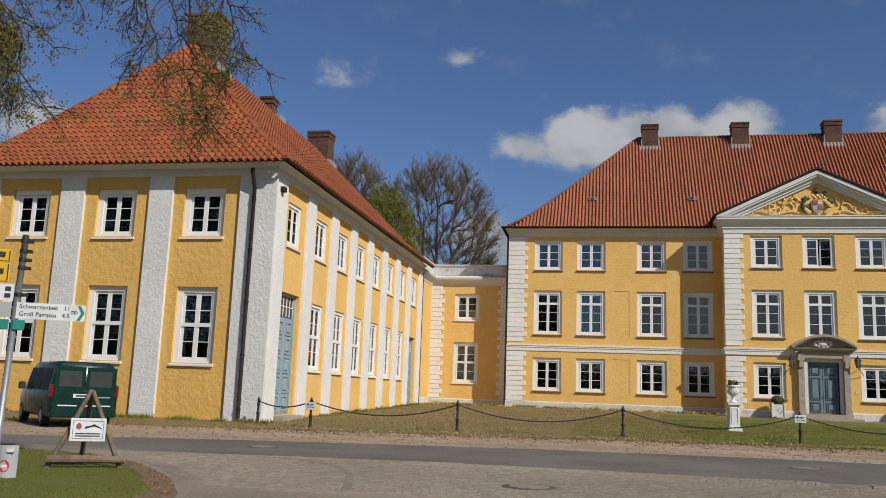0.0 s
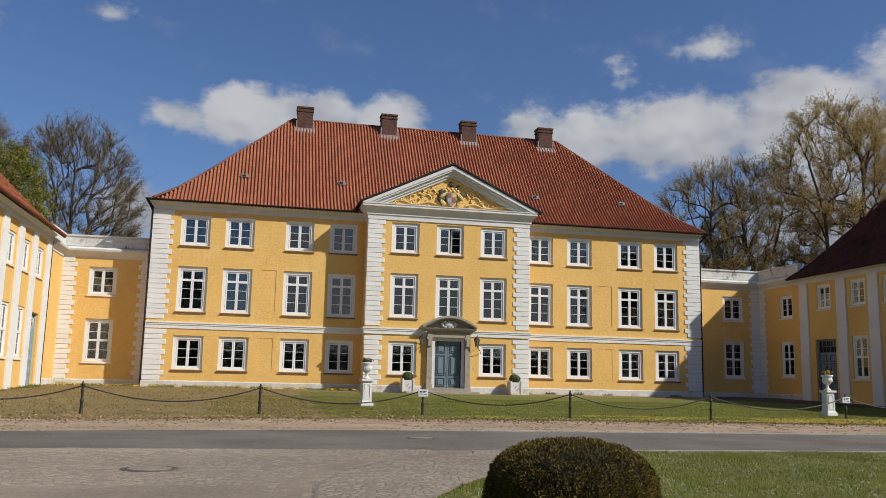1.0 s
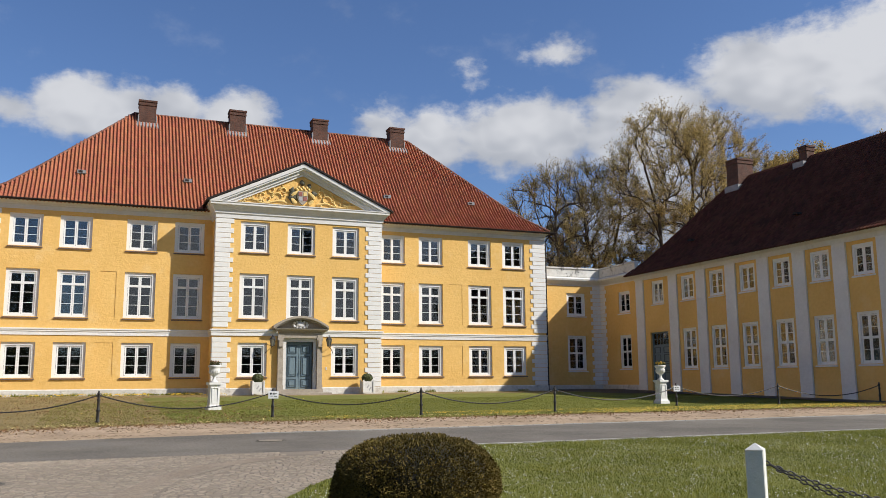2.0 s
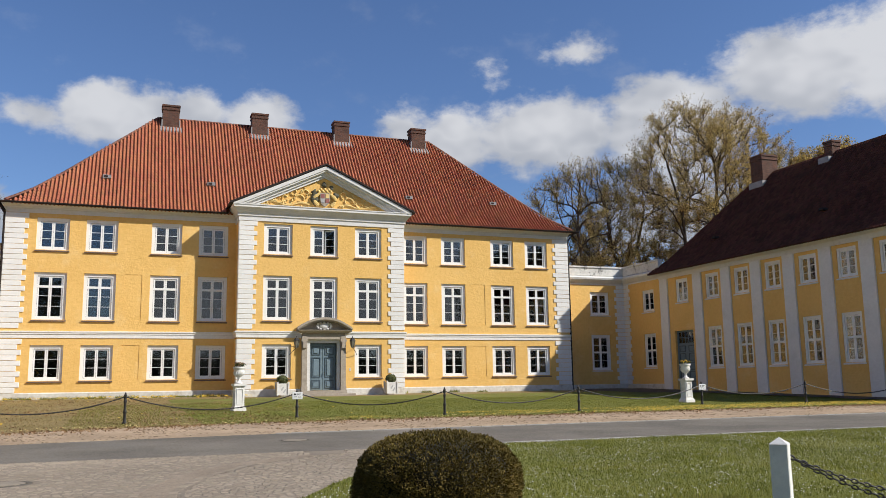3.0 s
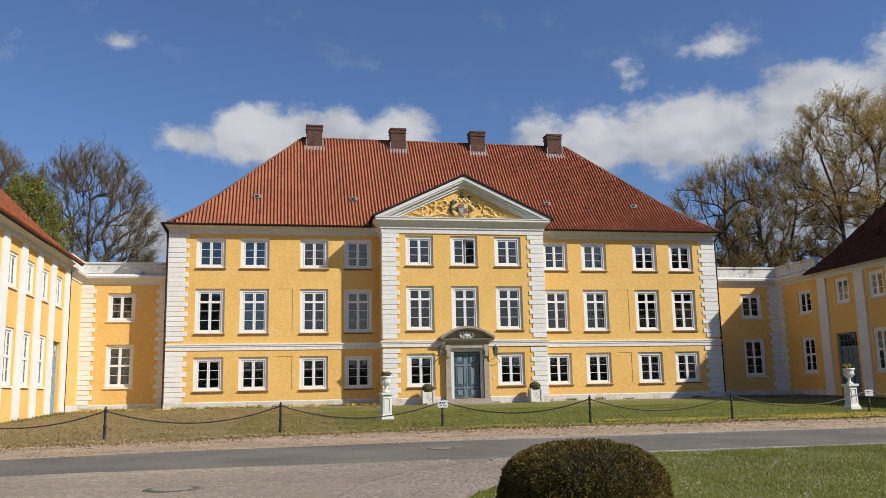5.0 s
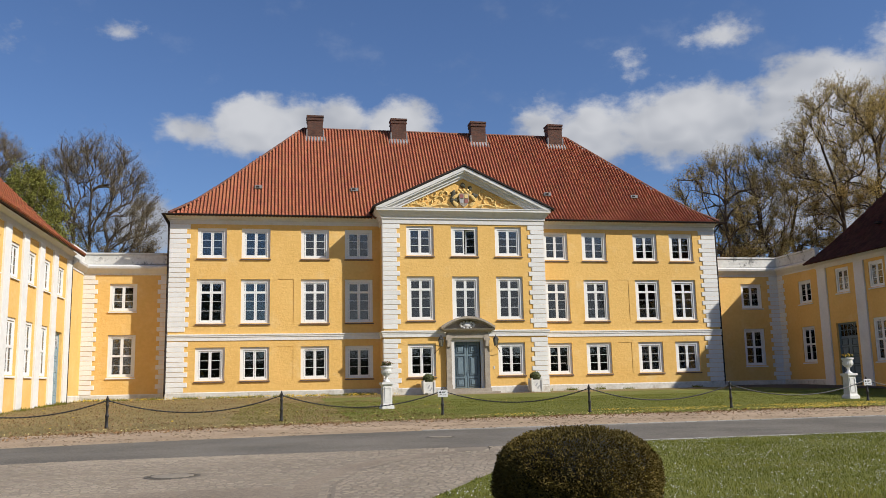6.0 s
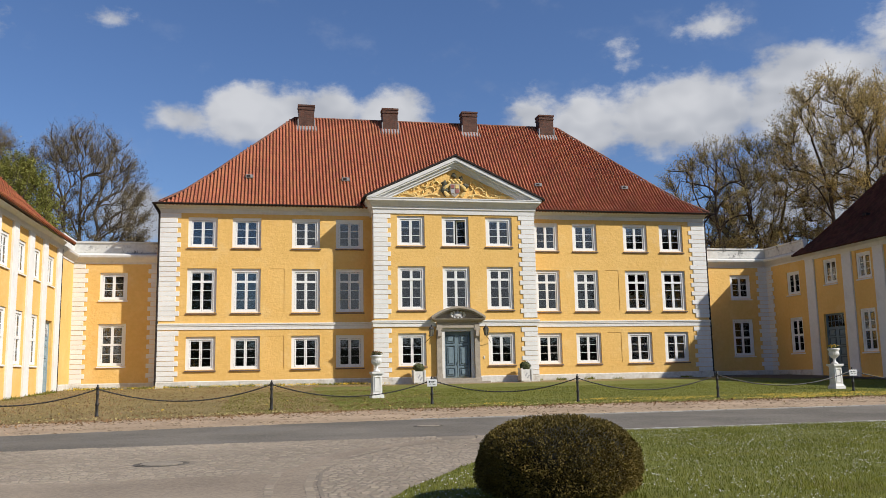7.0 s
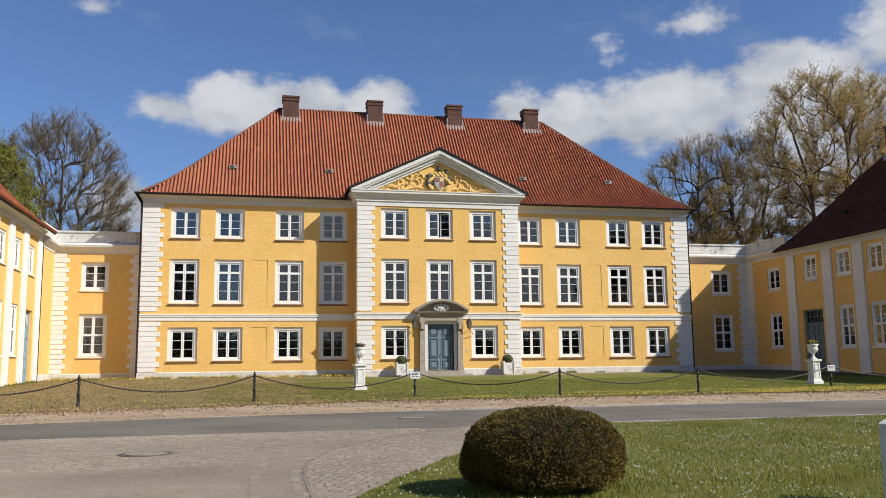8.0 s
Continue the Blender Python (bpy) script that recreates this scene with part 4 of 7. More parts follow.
def downpipe(parent, x, y, z0, z1, dx=0.0, dy=-0.12, mat=None, ox=0.0, oy=-0.45):
    bm = bmesh.new()
    tube(bm, [(x + ox, y + oy, z1), (x + ox, y + oy, z1 - 0.12), (x + dx, y + dy, z1 - 0.75), (x + dx, y + dy, z0)], 0.08, 8)
    for k in range(5):
        z = z0 + 0.4 + (z1 - z0 - 1.6) * k / 4
        tube(bm, [(x + dx, y + dy, z), (x + dx, y + dy, z + 0.07)], 0.098, 8)
    return part("downpipe", bm, mat or GUTTER, parent, "dark brown rain pipe", smooth_faces=True)


downpipe(house, -HW - 0.10, P, 0.7, 13.5, dx=0.0, dy=0.02, ox=-0.35)
downpipe(house, HW + 0.12, P, 0.7, 13.5, dx=0.0, dy=0.05, ox=0.3)


def chimney(parent, x, y, z0, z1, w, d, mat=None, flash=True, name="chimney"):
    bm = bmesh.new()
    mat = mat or BRICK
    bx(bm, x - w / 2, x + w / 2, y - d / 2, y + d / 2, z0, z1 - 0.42)
    bx(bm, x - w / 2 - 0.05, x + w / 2 + 0.05, y - d / 2 - 0.05, y + d / 2 + 0.05, z1 - 0.42, z1 - 0.30)
    bx(bm, x - w / 2 - 0.02, x + w / 2 + 0.02, y - d / 2 - 0.02, y + d / 2 + 0.02, z1 - 0.30, z1 - 0.14)
    bx(bm, x - w / 2 - 0.07, x + w / 2 + 0.07, y - d / 2 - 0.07, y + d / 2 + 0.07, z1 - 0.14, z1)
    ch = part(name, bm, mat, parent, "square sooty brick chimney")
    return ch


for cx in (-10.4, -3.5, 3.3, 10.1):
    ch = chimney(main_roof, cx, RY - 0.35, 20.9, 23.25, 1.25, 1.0)
    s = (RZ - 13.5) / (RY - 1.74)
    yf = RY - 0.35 - 0.5
    bm = bmesh.new()
    zf = RZ - (RY - yf) * s
    v = [bm.verts.new(p) for p in ((cx - 0.85, yf - 0.28, zf - 0.28 * s + 0.10), (cx + 0.85, yf - 0.28, zf - 0.28 * s + 0.10), (cx + 0.8, yf + 0.02, zf + 0.18), (cx - 0.8, yf + 0.02, zf + 0.18),
                                   (cx - 0.85, yf - 0.28, zf - 0.28 * s + 0.0), (cx + 0.85, yf - 0.28, zf - 0.28 * s + 0.0))]
    bm.faces.new(v[:4])
    bm.faces.new((v[4], v[5], v[1], v[0]))
    bx(bm, cx - 0.70, cx - 0.62, yf - 0.02, yf + 0.5, zf + 0.05, zf + 0.75)
    bx(bm, cx + 0.62, cx + 0.70, yf - 0.02, yf + 0.5, zf + 0.05, zf + 0.75)
    part("flashing", bm, LEAD, ch, "pale lead flashing")
for vx, vz in ((-14.75, 16.0), (-7.6, 15.95), (7.7, 15.9), (15.0, 15.85)):
    s = (RZ - 13.1) / (RY - 1.74)
    vy = 1.74 + (vz - 13.15) / s
    bm = bmesh.new()
    bx(bm, vx - 0.28, vx + 0.28, vy - 0.22, vy + 0.35, vz + 0.0, vz + 0.26)
    for vert in bm.verts:
        if vert.co.y < vy and vert.co.z > vz + 0.2:
            vert.co.z -= 0.02
    o = part("roof_vent", bm, LEAD, main_roof, "small grey roof vent")
    # Solid dark plate that stands for the shade inside the vent's mouth.
    part("vent_opening", box(vx - 0.2, vx + 0.06, vy - 0.235, vy - 0.215, vz + 0.05, vz + 0.19), GUTTER, o)


# ---- entrance ----
def panelled_door(parent, m, w, h, mat, panels, label, leaves=2, z_light=0.0):
    door = placed("door", m, parent, mesh_of("door", box(-w / 2, w / 2, 0.30, 0.36, 0, h), mat))
    tagged(door, label)
    lw = w / leaves
    for i in range(leaves):
        x0 = -w / 2 + i * lw
        leaf = part("door_leaf", box(x0 + 0.012, x0 + lw - 0.012, 0.24, 0.30, 0.02, h - z_light - 0.01, bevel=0.008), mat, door)
        for a, b in panels:
            px0, px1, pz0, pz1 = x0 + 0.17 * lw, x0 + 0.83 * lw, a * (h - z_light), b * (h - z_light)
            bm = bmesh.new()
            t = 0.05
            for q in ((px0, px1, pz0, pz0 + t), (px0, px1, pz1 - t, pz1), (px0, px0 + t, pz0 + t, pz1 - t), (px1 - t, px1, pz0 + t, pz1 - t)):
                bx(bm, q[0], q[1], 0.20, 0.245, q[2], q[3])
            part("moulding", bm, DOOR_DARK if mat is DOOR_BLUE else mat, door, "dark panel moulding" if mat is DOOR_BLUE else "")
            part("panel", box(px0 + 0.12, px1 - 0.12, 0.195, 0.245, pz0 + 0.12, pz1 - 0.12, bevel=0.02), mat, door)
    return door


d = panelled_door(house, Matrix.Translation((0, 0, 0.97)), 1.9, 3.28, DOOR_BLUE, ((0.04, 0.22), (0.27, 0.70), (0.75, 0.93)), "grey-blue panelled double door", 2)
part("door_handle", tube(bmesh.new(), [(0.10, 0.17, 1.25), (0.10, 0.12, 1.25), (0.10, 0.12, 1.05)], 0.02, 6), DARK_IRON, d, "dark iron handle")
portal = placed("portal", Matrix(), house)
tagged(portal, "weathered sandstone portal with segmental hood")
bm = bmesh.new()
for sgn in (-1, 1):
    a, b = sorted((sgn * 0.95, sgn * 1.18))
    bx(bm, a, b, -0.06, 0.3, 0.97, 4.25)
bx(bm, -1.18, 1.18, -0.06, 0.3, 4.25, 4.5)
part("architrave", bm, CORNICE, portal, "pale stone door surround")
for sgn in (-1, 1):
    bm = bmesh.new()
    a, b = sorted((sgn * 1.2, sgn * 1.56))
    bx(bm, a - 0.03, b + 0.03, -0.34, 0.0, 0.72, 1.25)
    bx(bm, a, b, -0.28, 0.0, 1.25, 4.35)
    bx(bm, a - 0.04, b + 0.04, -0.34, 0.0, 4.35, 4.5)
    bx(bm, a, b, -0.30, 0.0, 4.5, 4.75)
    bx(bm, a + 0.04, b - 0.04, -0.40, -0.28, 3.9, 4.35, taper=0.03)
    part("pilaster", bm, SANDSTONE, portal, "sandstone pilaster with bracket")
bm = bmesh.new()
bx(bm, -1.5, 1.5, -0.26, 0.0, 4.5, 4.95)
part("frieze", bm, SANDSTONE, portal)
bm = bmesh.new()
profile_run(bm, ((0, 0), (0.06, 0), (0.10, 0.06), (0.24, 0.14), (0.28, 0.22), (0, 0.24)), ((-1.62, 0, 4.93), (-1.62, -0.32, 4.93), (1.62, -0.32, 4.93), (1.62, 0, 4.93)))
part("hood_cornice", bm, SANDSTONE, portal)
bm = bmesh.new()
N, HWD = 14, 1.95
for y0, y1, dz0, dz1 in ((-0.62, 0, -0.02, 0.14), (-0.52, 0, -0.12, -0.02)):
    rings = []
    for k in range(N + 1):
        x = -HWD + 2 * HWD * k / N
        z = 5.17 + 0.72 * (1 - (x / HWD) ** 2)
        rings.append([bm.verts.new(p) for p in ((x, y0, z + dz0), (x, y1, z + dz0), (x, y1, z + dz1), (x, y0, z + dz1))])
    for r, s in zip(rings, rings[1:]):
        for k in range(4):
            bm.faces.new((r[k], r[(k + 1) % 4], s[(k + 1) % 4], s[k]))
    bm.faces.new(rings[0])
    bm.faces.new(rings[-1][::-1])
bmesh.ops.recalc_face_normals(bm, faces=bm.faces)
part("hood", bm, SANDSTONE, portal, "curved sandstone hood")
bm = bmesh.new()
rings = []
for k in range(N + 1):
    x = -1.75 + 3.5 * k / N
    z = 5.10 + 0.72 * (1 - (x / HWD) ** 2)
    rings.append((bm.verts.new((x, -0.12, 5.1)), bm.verts.new((x, -0.12, max(5.11, z)))))
for r, s in zip(rings, rings[1:]):
    bm.faces.new((r[0], s[0], s[1], r[1]))
part("hood_field", bm, SANDSTONE, portal)
bm = bmesh.new()
bmesh.ops.create_uvsphere(bm, u_segments=14, v_segments=8, radius=1.0, matrix=Matrix.Translation((0, -0.2, 5.43)) @ Matrix.Diagonal((0.34, 0.16, 0.2, 1)))
for k in range(12):
    a = k * math.pi / 6
    bmesh.ops.create_uvsphere(bm, u_segments=7, v_segments=5, radius=0.1, matrix=Matrix.Translation((0.5 * math.cos(a), -0.2, 5.43 + 0.22 * math.sin(a))))
part("cartouche", bm, CORNICE, portal, "pale carved cartouche")
bm = bmesh.new()
bx(bm, -2.1, 2.1, -1.0, 0.0, 0.55, 0.74)
bx(bm, -1.6, 1.6, -0.55, 0.0, 0.74, 0.97)
part("doorstep", bm, SANDSTONE, portal, "low stone entrance steps")
for sgn in (-1, 1):
    lan = placed("wall_lantern", Matrix.Translation((sgn * 1.98, 0, 0)), house)
    tagged(lan, "iron wall lantern on a scrolled bracket")
    bm = bmesh.new()
    tube(bm, [(sgn * 0.42, -0.0, 3.45), (sgn * 0.3, -0.25, 3.6), (sgn * 0.12, -0.45, 3.8), (0, -0.5, 3.92)], 0.022, 5)
    tube(bm, [(sgn * 0.42, -0.0, 4.05), (sgn * 0.2, -0.3, 4.0), (0, -0.5, 3.92)], 0.018, 5)
    part("bracket", bm, DARK_IRON, lan)
    bm = bmesh.new()
    lathe(bm, ((0.10, 3.92), (0.20, 4.40)), 6, (0, -0.5, 0))
    part("glass", bm, LANTERN_GLASS, lan)
    bm = bmesh.new()
    lathe(bm, ((0.23, 4.40), (0.12, 4.56), (0.03, 4.62), (0.04, 4.68), (0.01, 4.72)), 6, (0, -0.5, 0))
    for k in range(6):
        a = k * math.pi / 3
        tube(bm, [(0.105 * math.cos(a), -0.5 + 0.105 * math.sin(a), 3.92), (0.205 * math.cos(a), -0.5 + 0.205 * math.sin(a), 4.40)], 0.014, 4)
    part("cap", bm, DARK_IRON, lan)
part("door_bell", box(1.88, 1.97, -0.03, 0, 2.3, 2.5), PLATE, house, "small white bell plate")

# ---- wings and links ----
WING_TILE = 0.30


def wing(sgn, x_in, y_front, y_back, pil, lower, upper, doors, tile, hull, ridge, zr, ze, front, label, door_mat, seed):
    """A two-storey wing whose long inner wall faces the court; sgn -1: west, 1: east."""
    wg = thing("wing_building", (x_in, (y_front + y_back) / 2, 0), label, "wing building")
    org = WORLD[wg].inverted()
    W14 = 14.0
    x_out = x_in + sgn * W14
    if sgn < 0:
        mi, su = Matrix.Translation((x_in, 0, 0)) @ Matrix.Rotation(radians(90), 4, "Z"), 1
    else:
        mi, su = Matrix.Translation((x_in, 0, 0)) @ Matrix.Rotation(radians(-90), 4, "Z"), -1
    holes, LZ, UZ = [], (2.25, 5.2), (7.3, 9.1)
    for y in lower:
        holes.append((su * y - 0.77, su * y + 0.77, *LZ))
    for y in upper:
        holes.append((su * y - 0.75, su * y + 0.75, *UZ))
    for y, w, z0, z1 in doors:
        holes.append((su * y - w / 2, su * y + w / 2, z0, z1))
    u0, u1 = sorted((su * y_front, su * y_back))
    bm = bmesh.new()
    wall(bm, org @ mi, u0, u1, -0.1, ze, holes, 0.5)
    xa, xb = sorted((x_in + sgn * 0.5, x_out))
    bmf = bmesh.new()
    fh = []
    for x in front:
        fh += [(x - 0.88, x + 0.88, 2.25, 5.28), (x - 0.9, x + 0.9, 7.34, 9.36)]
    wall(bmf, org @ Matrix.Translation((0, y_front, 0)), xa, xb, -0.1, ze, fh, 0.5)
    for q in ((*sorted((x_out, x_out - sgn * 0.5)), y_front + 0.5, y_back, -0.1, ze), (xa, xb, y_back - 0.5, y_back, -0.1, ze)):
        vs = bx(bmf, *q)
        for v in vs:
            v.co = org @ v.co
    part("wall", bm, YELLOW, wg, "smooth yellow rendered court wall")
    part("wall", bmf, YELLOW_ROUGH, wg, "rough yellow rendered end wall")
    # Added inner walls and floors of the wing, in the shade-dark room colour.
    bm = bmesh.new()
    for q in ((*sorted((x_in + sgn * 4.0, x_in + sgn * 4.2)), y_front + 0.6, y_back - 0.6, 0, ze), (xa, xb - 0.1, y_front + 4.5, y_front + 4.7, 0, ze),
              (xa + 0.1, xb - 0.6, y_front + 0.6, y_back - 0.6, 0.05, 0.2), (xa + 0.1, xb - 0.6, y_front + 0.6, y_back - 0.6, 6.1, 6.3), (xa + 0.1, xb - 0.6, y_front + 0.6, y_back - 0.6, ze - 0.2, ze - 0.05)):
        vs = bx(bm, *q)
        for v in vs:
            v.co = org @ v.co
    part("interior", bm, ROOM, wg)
    for y in lower:
        window(wg, mi @ Matrix.Translation((su * y, 0, LZ[0])), 1.54, LZ[1] - LZ[0], (1, 1, 1, 1), casing=0.15, depth=0.06, transom=(LZ[1] - LZ[0]) * 0.5, sill_mat=WHITE)
    for y in upper:
        window(wg, mi @ Matrix.Translation((su * y, 0, UZ[0])), 1.5, UZ[1] - UZ[0], (1, 1, 1), casing=0.15, depth=0.06, sill_mat=WHITE)
    for x in front:
        window(wg, Matrix.Translation((x, y_front, 2.25)), 1.76, 3.03, (1, 1, 1, 1), casing=0.22, depth=0.14, transom=3.03 * 0.5, sill_mat=WHITE)
        window(wg, Matrix.Translation((x, y_front, 7.34)), 1.8, 2.02, (1, 1, 1), casing=0.22, depth=0.14, sill_mat=WHITE)
    for y, w, z0, z1 in doors:
        dm = mi @ Matrix.Translation((su * y, -0.02, z0))
        dr = panelled_door(wg, dm, w, z1 - z0, door_mat, ((0.03, 0.19), (0.22, 0.40), (0.43, 0.60), (0.63, 0.80), (0.83, 0.97)), "tall pale blue panelled door with a barred light above" if sgn < 0 else "tall dark blue-grey panelled door with a light above", 1 if w < 1.4 else 2, z_light=1.05)
        part("fanlight", box(-w / 2 + 0.1, w / 2 - 0.1, 0.27, 0.285, z1 - z0 - 0.95, z1 - z0 - 0.12), GLASS, dr)
        bm = bmesh.new()
        for k in range(6):
            x = -w / 2 + 0.1 + (w - 0.2) * k / 5
            bx(bm, x - 0.02, x + 0.02, 0.235, 0.265, z1 - z0 - 0.95, z1 - z0 - 0.12)
        bx(bm, -w / 2 + 0.1, w / 2 - 0.1, 0.235, 0.262, z1 - z0 - 0.55, z1 - z0 - 0.51)
        part("light_bars", bm, FRAME if sgn < 0 else door_mat, dr)
        bm = bmesh.new()
        for q in ((-w / 2, -w / 2 + 0.1, 0, z1 - z0), (w / 2 - 0.1, w / 2, 0, z1 - z0), (-w / 2 + 0.1, w / 2 - 0.1, z1 - z0 - 0.12, z1 - z0)):
            bx(bm, q[0], q[1], 0.18, 0.30, q[2], q[3])
        part("door_frame", bm, door_mat, dr)
        part("doorstep", box(-w / 2 - 0.15, w / 2 + 0.15, -0.45, 0.1, -0.35, -0.02, bevel=0.02), SANDSTONE, dr, "grey stone doorstep")
    for y in pil:
        u = su * y
        part("pilaster", box(u - 0.5, u + 0.5, -0.12, 0.1, -0.1, ze - 0.42, bevel=0.012), WHITE, wg, "flat white pilaster strip", at=org @ mi)
    fp = ((x_in + sgn * 0.0, x_in + sgn * 1.5), (x_in + sgn * 4.42, x_in + sgn * 5.5), (x_in + sgn * 8.45, x_in + sgn * 9.58), (x_out - sgn * 1.5, x_out))
    for a, b in fp:
        a, b = sorted((a, b))
        if a == x_in or b == x_in:
            a, b = (a, b + 0.1) if sgn < 0 else (a - 0.1, b)
        part("pilaster", box(a, b, y_front - 0.12, y_front + 0.1, -0.1, ze - 0.42, bevel=0.012), WHITE_ROUGH, wg, "broad rough white pilaster strip", at=org)
    FZ = ((0, 0), (0.13, 0), (0.13, 0.30), (0.20, 0.36), (0.34, 0.46), (0.40, 0.50), (0, 0.52))
    zc = ze - 0.45
    if sgn < 0:
        path = ((x_out, y_back, zc), (x_out, y_front, zc), (x_in, y_front, zc), (x_in, y_back, zc))
    else:
        path = ((x_in, y_back, zc), (x_in, y_front, zc), (x_out, y_front, zc), (x_out, y_back, zc))
    bm = profile_run(bmesh.new(), FZ, path)
    part("eaves_cornice", bm, CORNICE, wg, "pale grey eaves cornice", at=org)
    bm = bmesh.new()
    o = 0.5
    ex0, ex1 = sorted((x_in - sgn * o, x_out + sgn * o))
    skip = {"front": (lambda r, c: r < 6 and 2 <= c < 50)} if sgn < 0 else None
    rf, singles = hip_roof(wg, ex0, ex1, y_front - o, y_back + o, ze + 0.1, "y", ridge[0], ridge[1], zr, tile, ("front", "right") if sgn < 0 else ("front", "left"), WING_TILE if sgn < 0 else 0.245, 0.36 if sgn < 0 else 0.34, 0.30, 2.6,
                           skip=skip, seed=seed, label="hipped pantile roof")
    for ob in (rf, *rf.children):
        if ob is rf:
            ob.matrix_basis = org @ Matrix()
            WORLD[ob] = Matrix()
        else:
            ob.matrix_basis = Matrix()
            WORLD[ob] = Matrix()
    go = o + 0.09
    gx0, gx1 = x_in - sgn * go, x_out + sgn * go
    gp = ((gx0, y_back + go, ze + 0.04), (gx0, y_front - go, ze + 0.04), (gx1, y_front - go, ze + 0.04))
    if sgn < 0:
        gp = gp[::-1]
    g = gutter(wg, gp)
    g.matrix_basis = org
    return wg, rf, singles


LP = (-27.05, -23.5, -20.15, -16.95, -13.75, -10.55, -7.4, -4.25, -0.72)
west, west_roof, singles = wing(-1, -26.7, -27.6, -0.2, LP, (-21.85, -18.55, -15.35, -12.15, -8.98, -5.83), (-25.35, -21.85, -18.55, -15.35, -12.15, -8.98, -5.83, -2.5),
                                ((-25.25, 2.0, 0.32, 5.3), (-2.5, 1.7, 0.55, 5.05)), TILE_ORANGE, None, (-22.6, -5.2), 17.75, 10.28, (-29.75, -33.7, -37.7),
                                "two-storey yellow wing with white pilasters and orange pantile roof", DOOR_PALE, 11)
RP = (-2.2, -6.44, -9.68, -12.8, -15.9, -19.02, -22.15, -25.3, -28.6)
east, east_roof, _ = wing(1, 27.1, -29.2, -1.65, RP, (-8.08, -11.25, -14.35, -17.47, -20.6, -23.75, -26.9), (-4.45, -8.08, -11.25, -14.35, -17.47, -20.6, -23.75, -26.9),
                          ((-4.45, 2.25, 0.62, 5.1),), TILE_BROWN, None, (-24.2, -6.0), 17.3, 9.75, (30.1, 34.1, 38.1),
                          "two-storey yellow wing with white pilasters and dark brown roof", DOOR_BLUE, 23)
# single tiles along the eave of the west wing's end
tb = bmesh.new()
n = len(TILE_PROF)
r0 = [tb.verts.new((pu * WING_TILE, -0.05, ph * 1.2 + 0.085)) for pu, ph in TILE_PROF]
r1 = [tb.verts.new((pu * WING_TILE, 0.36, ph * 1.2 + 0.012)) for pu, ph in TILE_PROF]
r2 = [tb.verts.new((pu * WING_TILE, -0.05, ph * 1.2 + 0.005)) for pu, ph in TILE_PROF]
for k in range(n - 1):
    tb.faces.new((r0[k], r0[k + 1], r1[k + 1], r1[k]))
    tb.faces.new((r2[k], r2[k + 1], r0[k + 1], r0[k]))
tile_me = mesh_of("roof_tile", tb, TILE_PIECE)
SINGLES = singles
downpipe(west, -27.52 + 26.7, -27.72 - WORLD[west].translation.y, 0.1, 10.0, dy=-0.1, oy=-0.42)
part("downpipe", tube(bmesh.new(), [(0.1, 13.72, 9.9), (0.1, 13.72, 0.5)], 0.06, 8), GUTTER, west, "dark rain pipe")
lamp = part("flood_lamp", box(0.05, 0.32, -13.55, -13.3, 9.2, 9.42, bevel=0.03), GUTTER, west, "small dark flood lamp under the eave")
for cy, zt, w, dd, mt in ((-21.7, 19.6, 1.65, 1.3, BRICK_MOSSY), (-12.9, 18.55, 0.75, 0.75, BRICK), (-4.4, 19.0, 1.5, 1.3, BRICK)):
    ch = chimney(west_roof, -33.7 + (0.35 if w > 1 else 0.0), cy, 15.5, zt, w, dd, mt)
    part("flashing", box(-33.7 + 0.35 - w / 2 - 0.12, -33.7 + 0.35 + w / 2 + 0.22, cy - dd / 2 - 0.12, cy + dd / 2 + 0.12, 15.6, 16.95 if w > 1 else 17.4), LEAD, ch, "pale flashing")
for cy, zt, w, dd in ((-6.9, 18.75, 1.5, 1.3), (-13.5, 18.2, 0.75, 0.75)):
    ch = chimney(east_roof, 34.1 - (0.35 if w > 1 else 0.0), cy, 15.3, zt, w, dd)
    part("flashing", box(33.75 - w / 2 - 0.2, 33.75 + w / 2 + 0.12, cy - dd / 2 - 0.12, cy + dd / 2 + 0.12, 15.3, 16.6 if w > 1 else 16.95), LEAD, ch, "pale flashing")
for vy, vz in ((-6.9, 12.0), (-17.5, 12.1)):
    vx = 26.6 + (vz - 9.75) / (17.3 - 9.5) * 7.5
    part("roof_vent", box(vx - 0.32, vx + 0.1, vy - 0.2, vy + 0.2, vz - 0.06, vz + 0.09, taper=0.02), GUTTER, east_roof, "small dark roof vent")


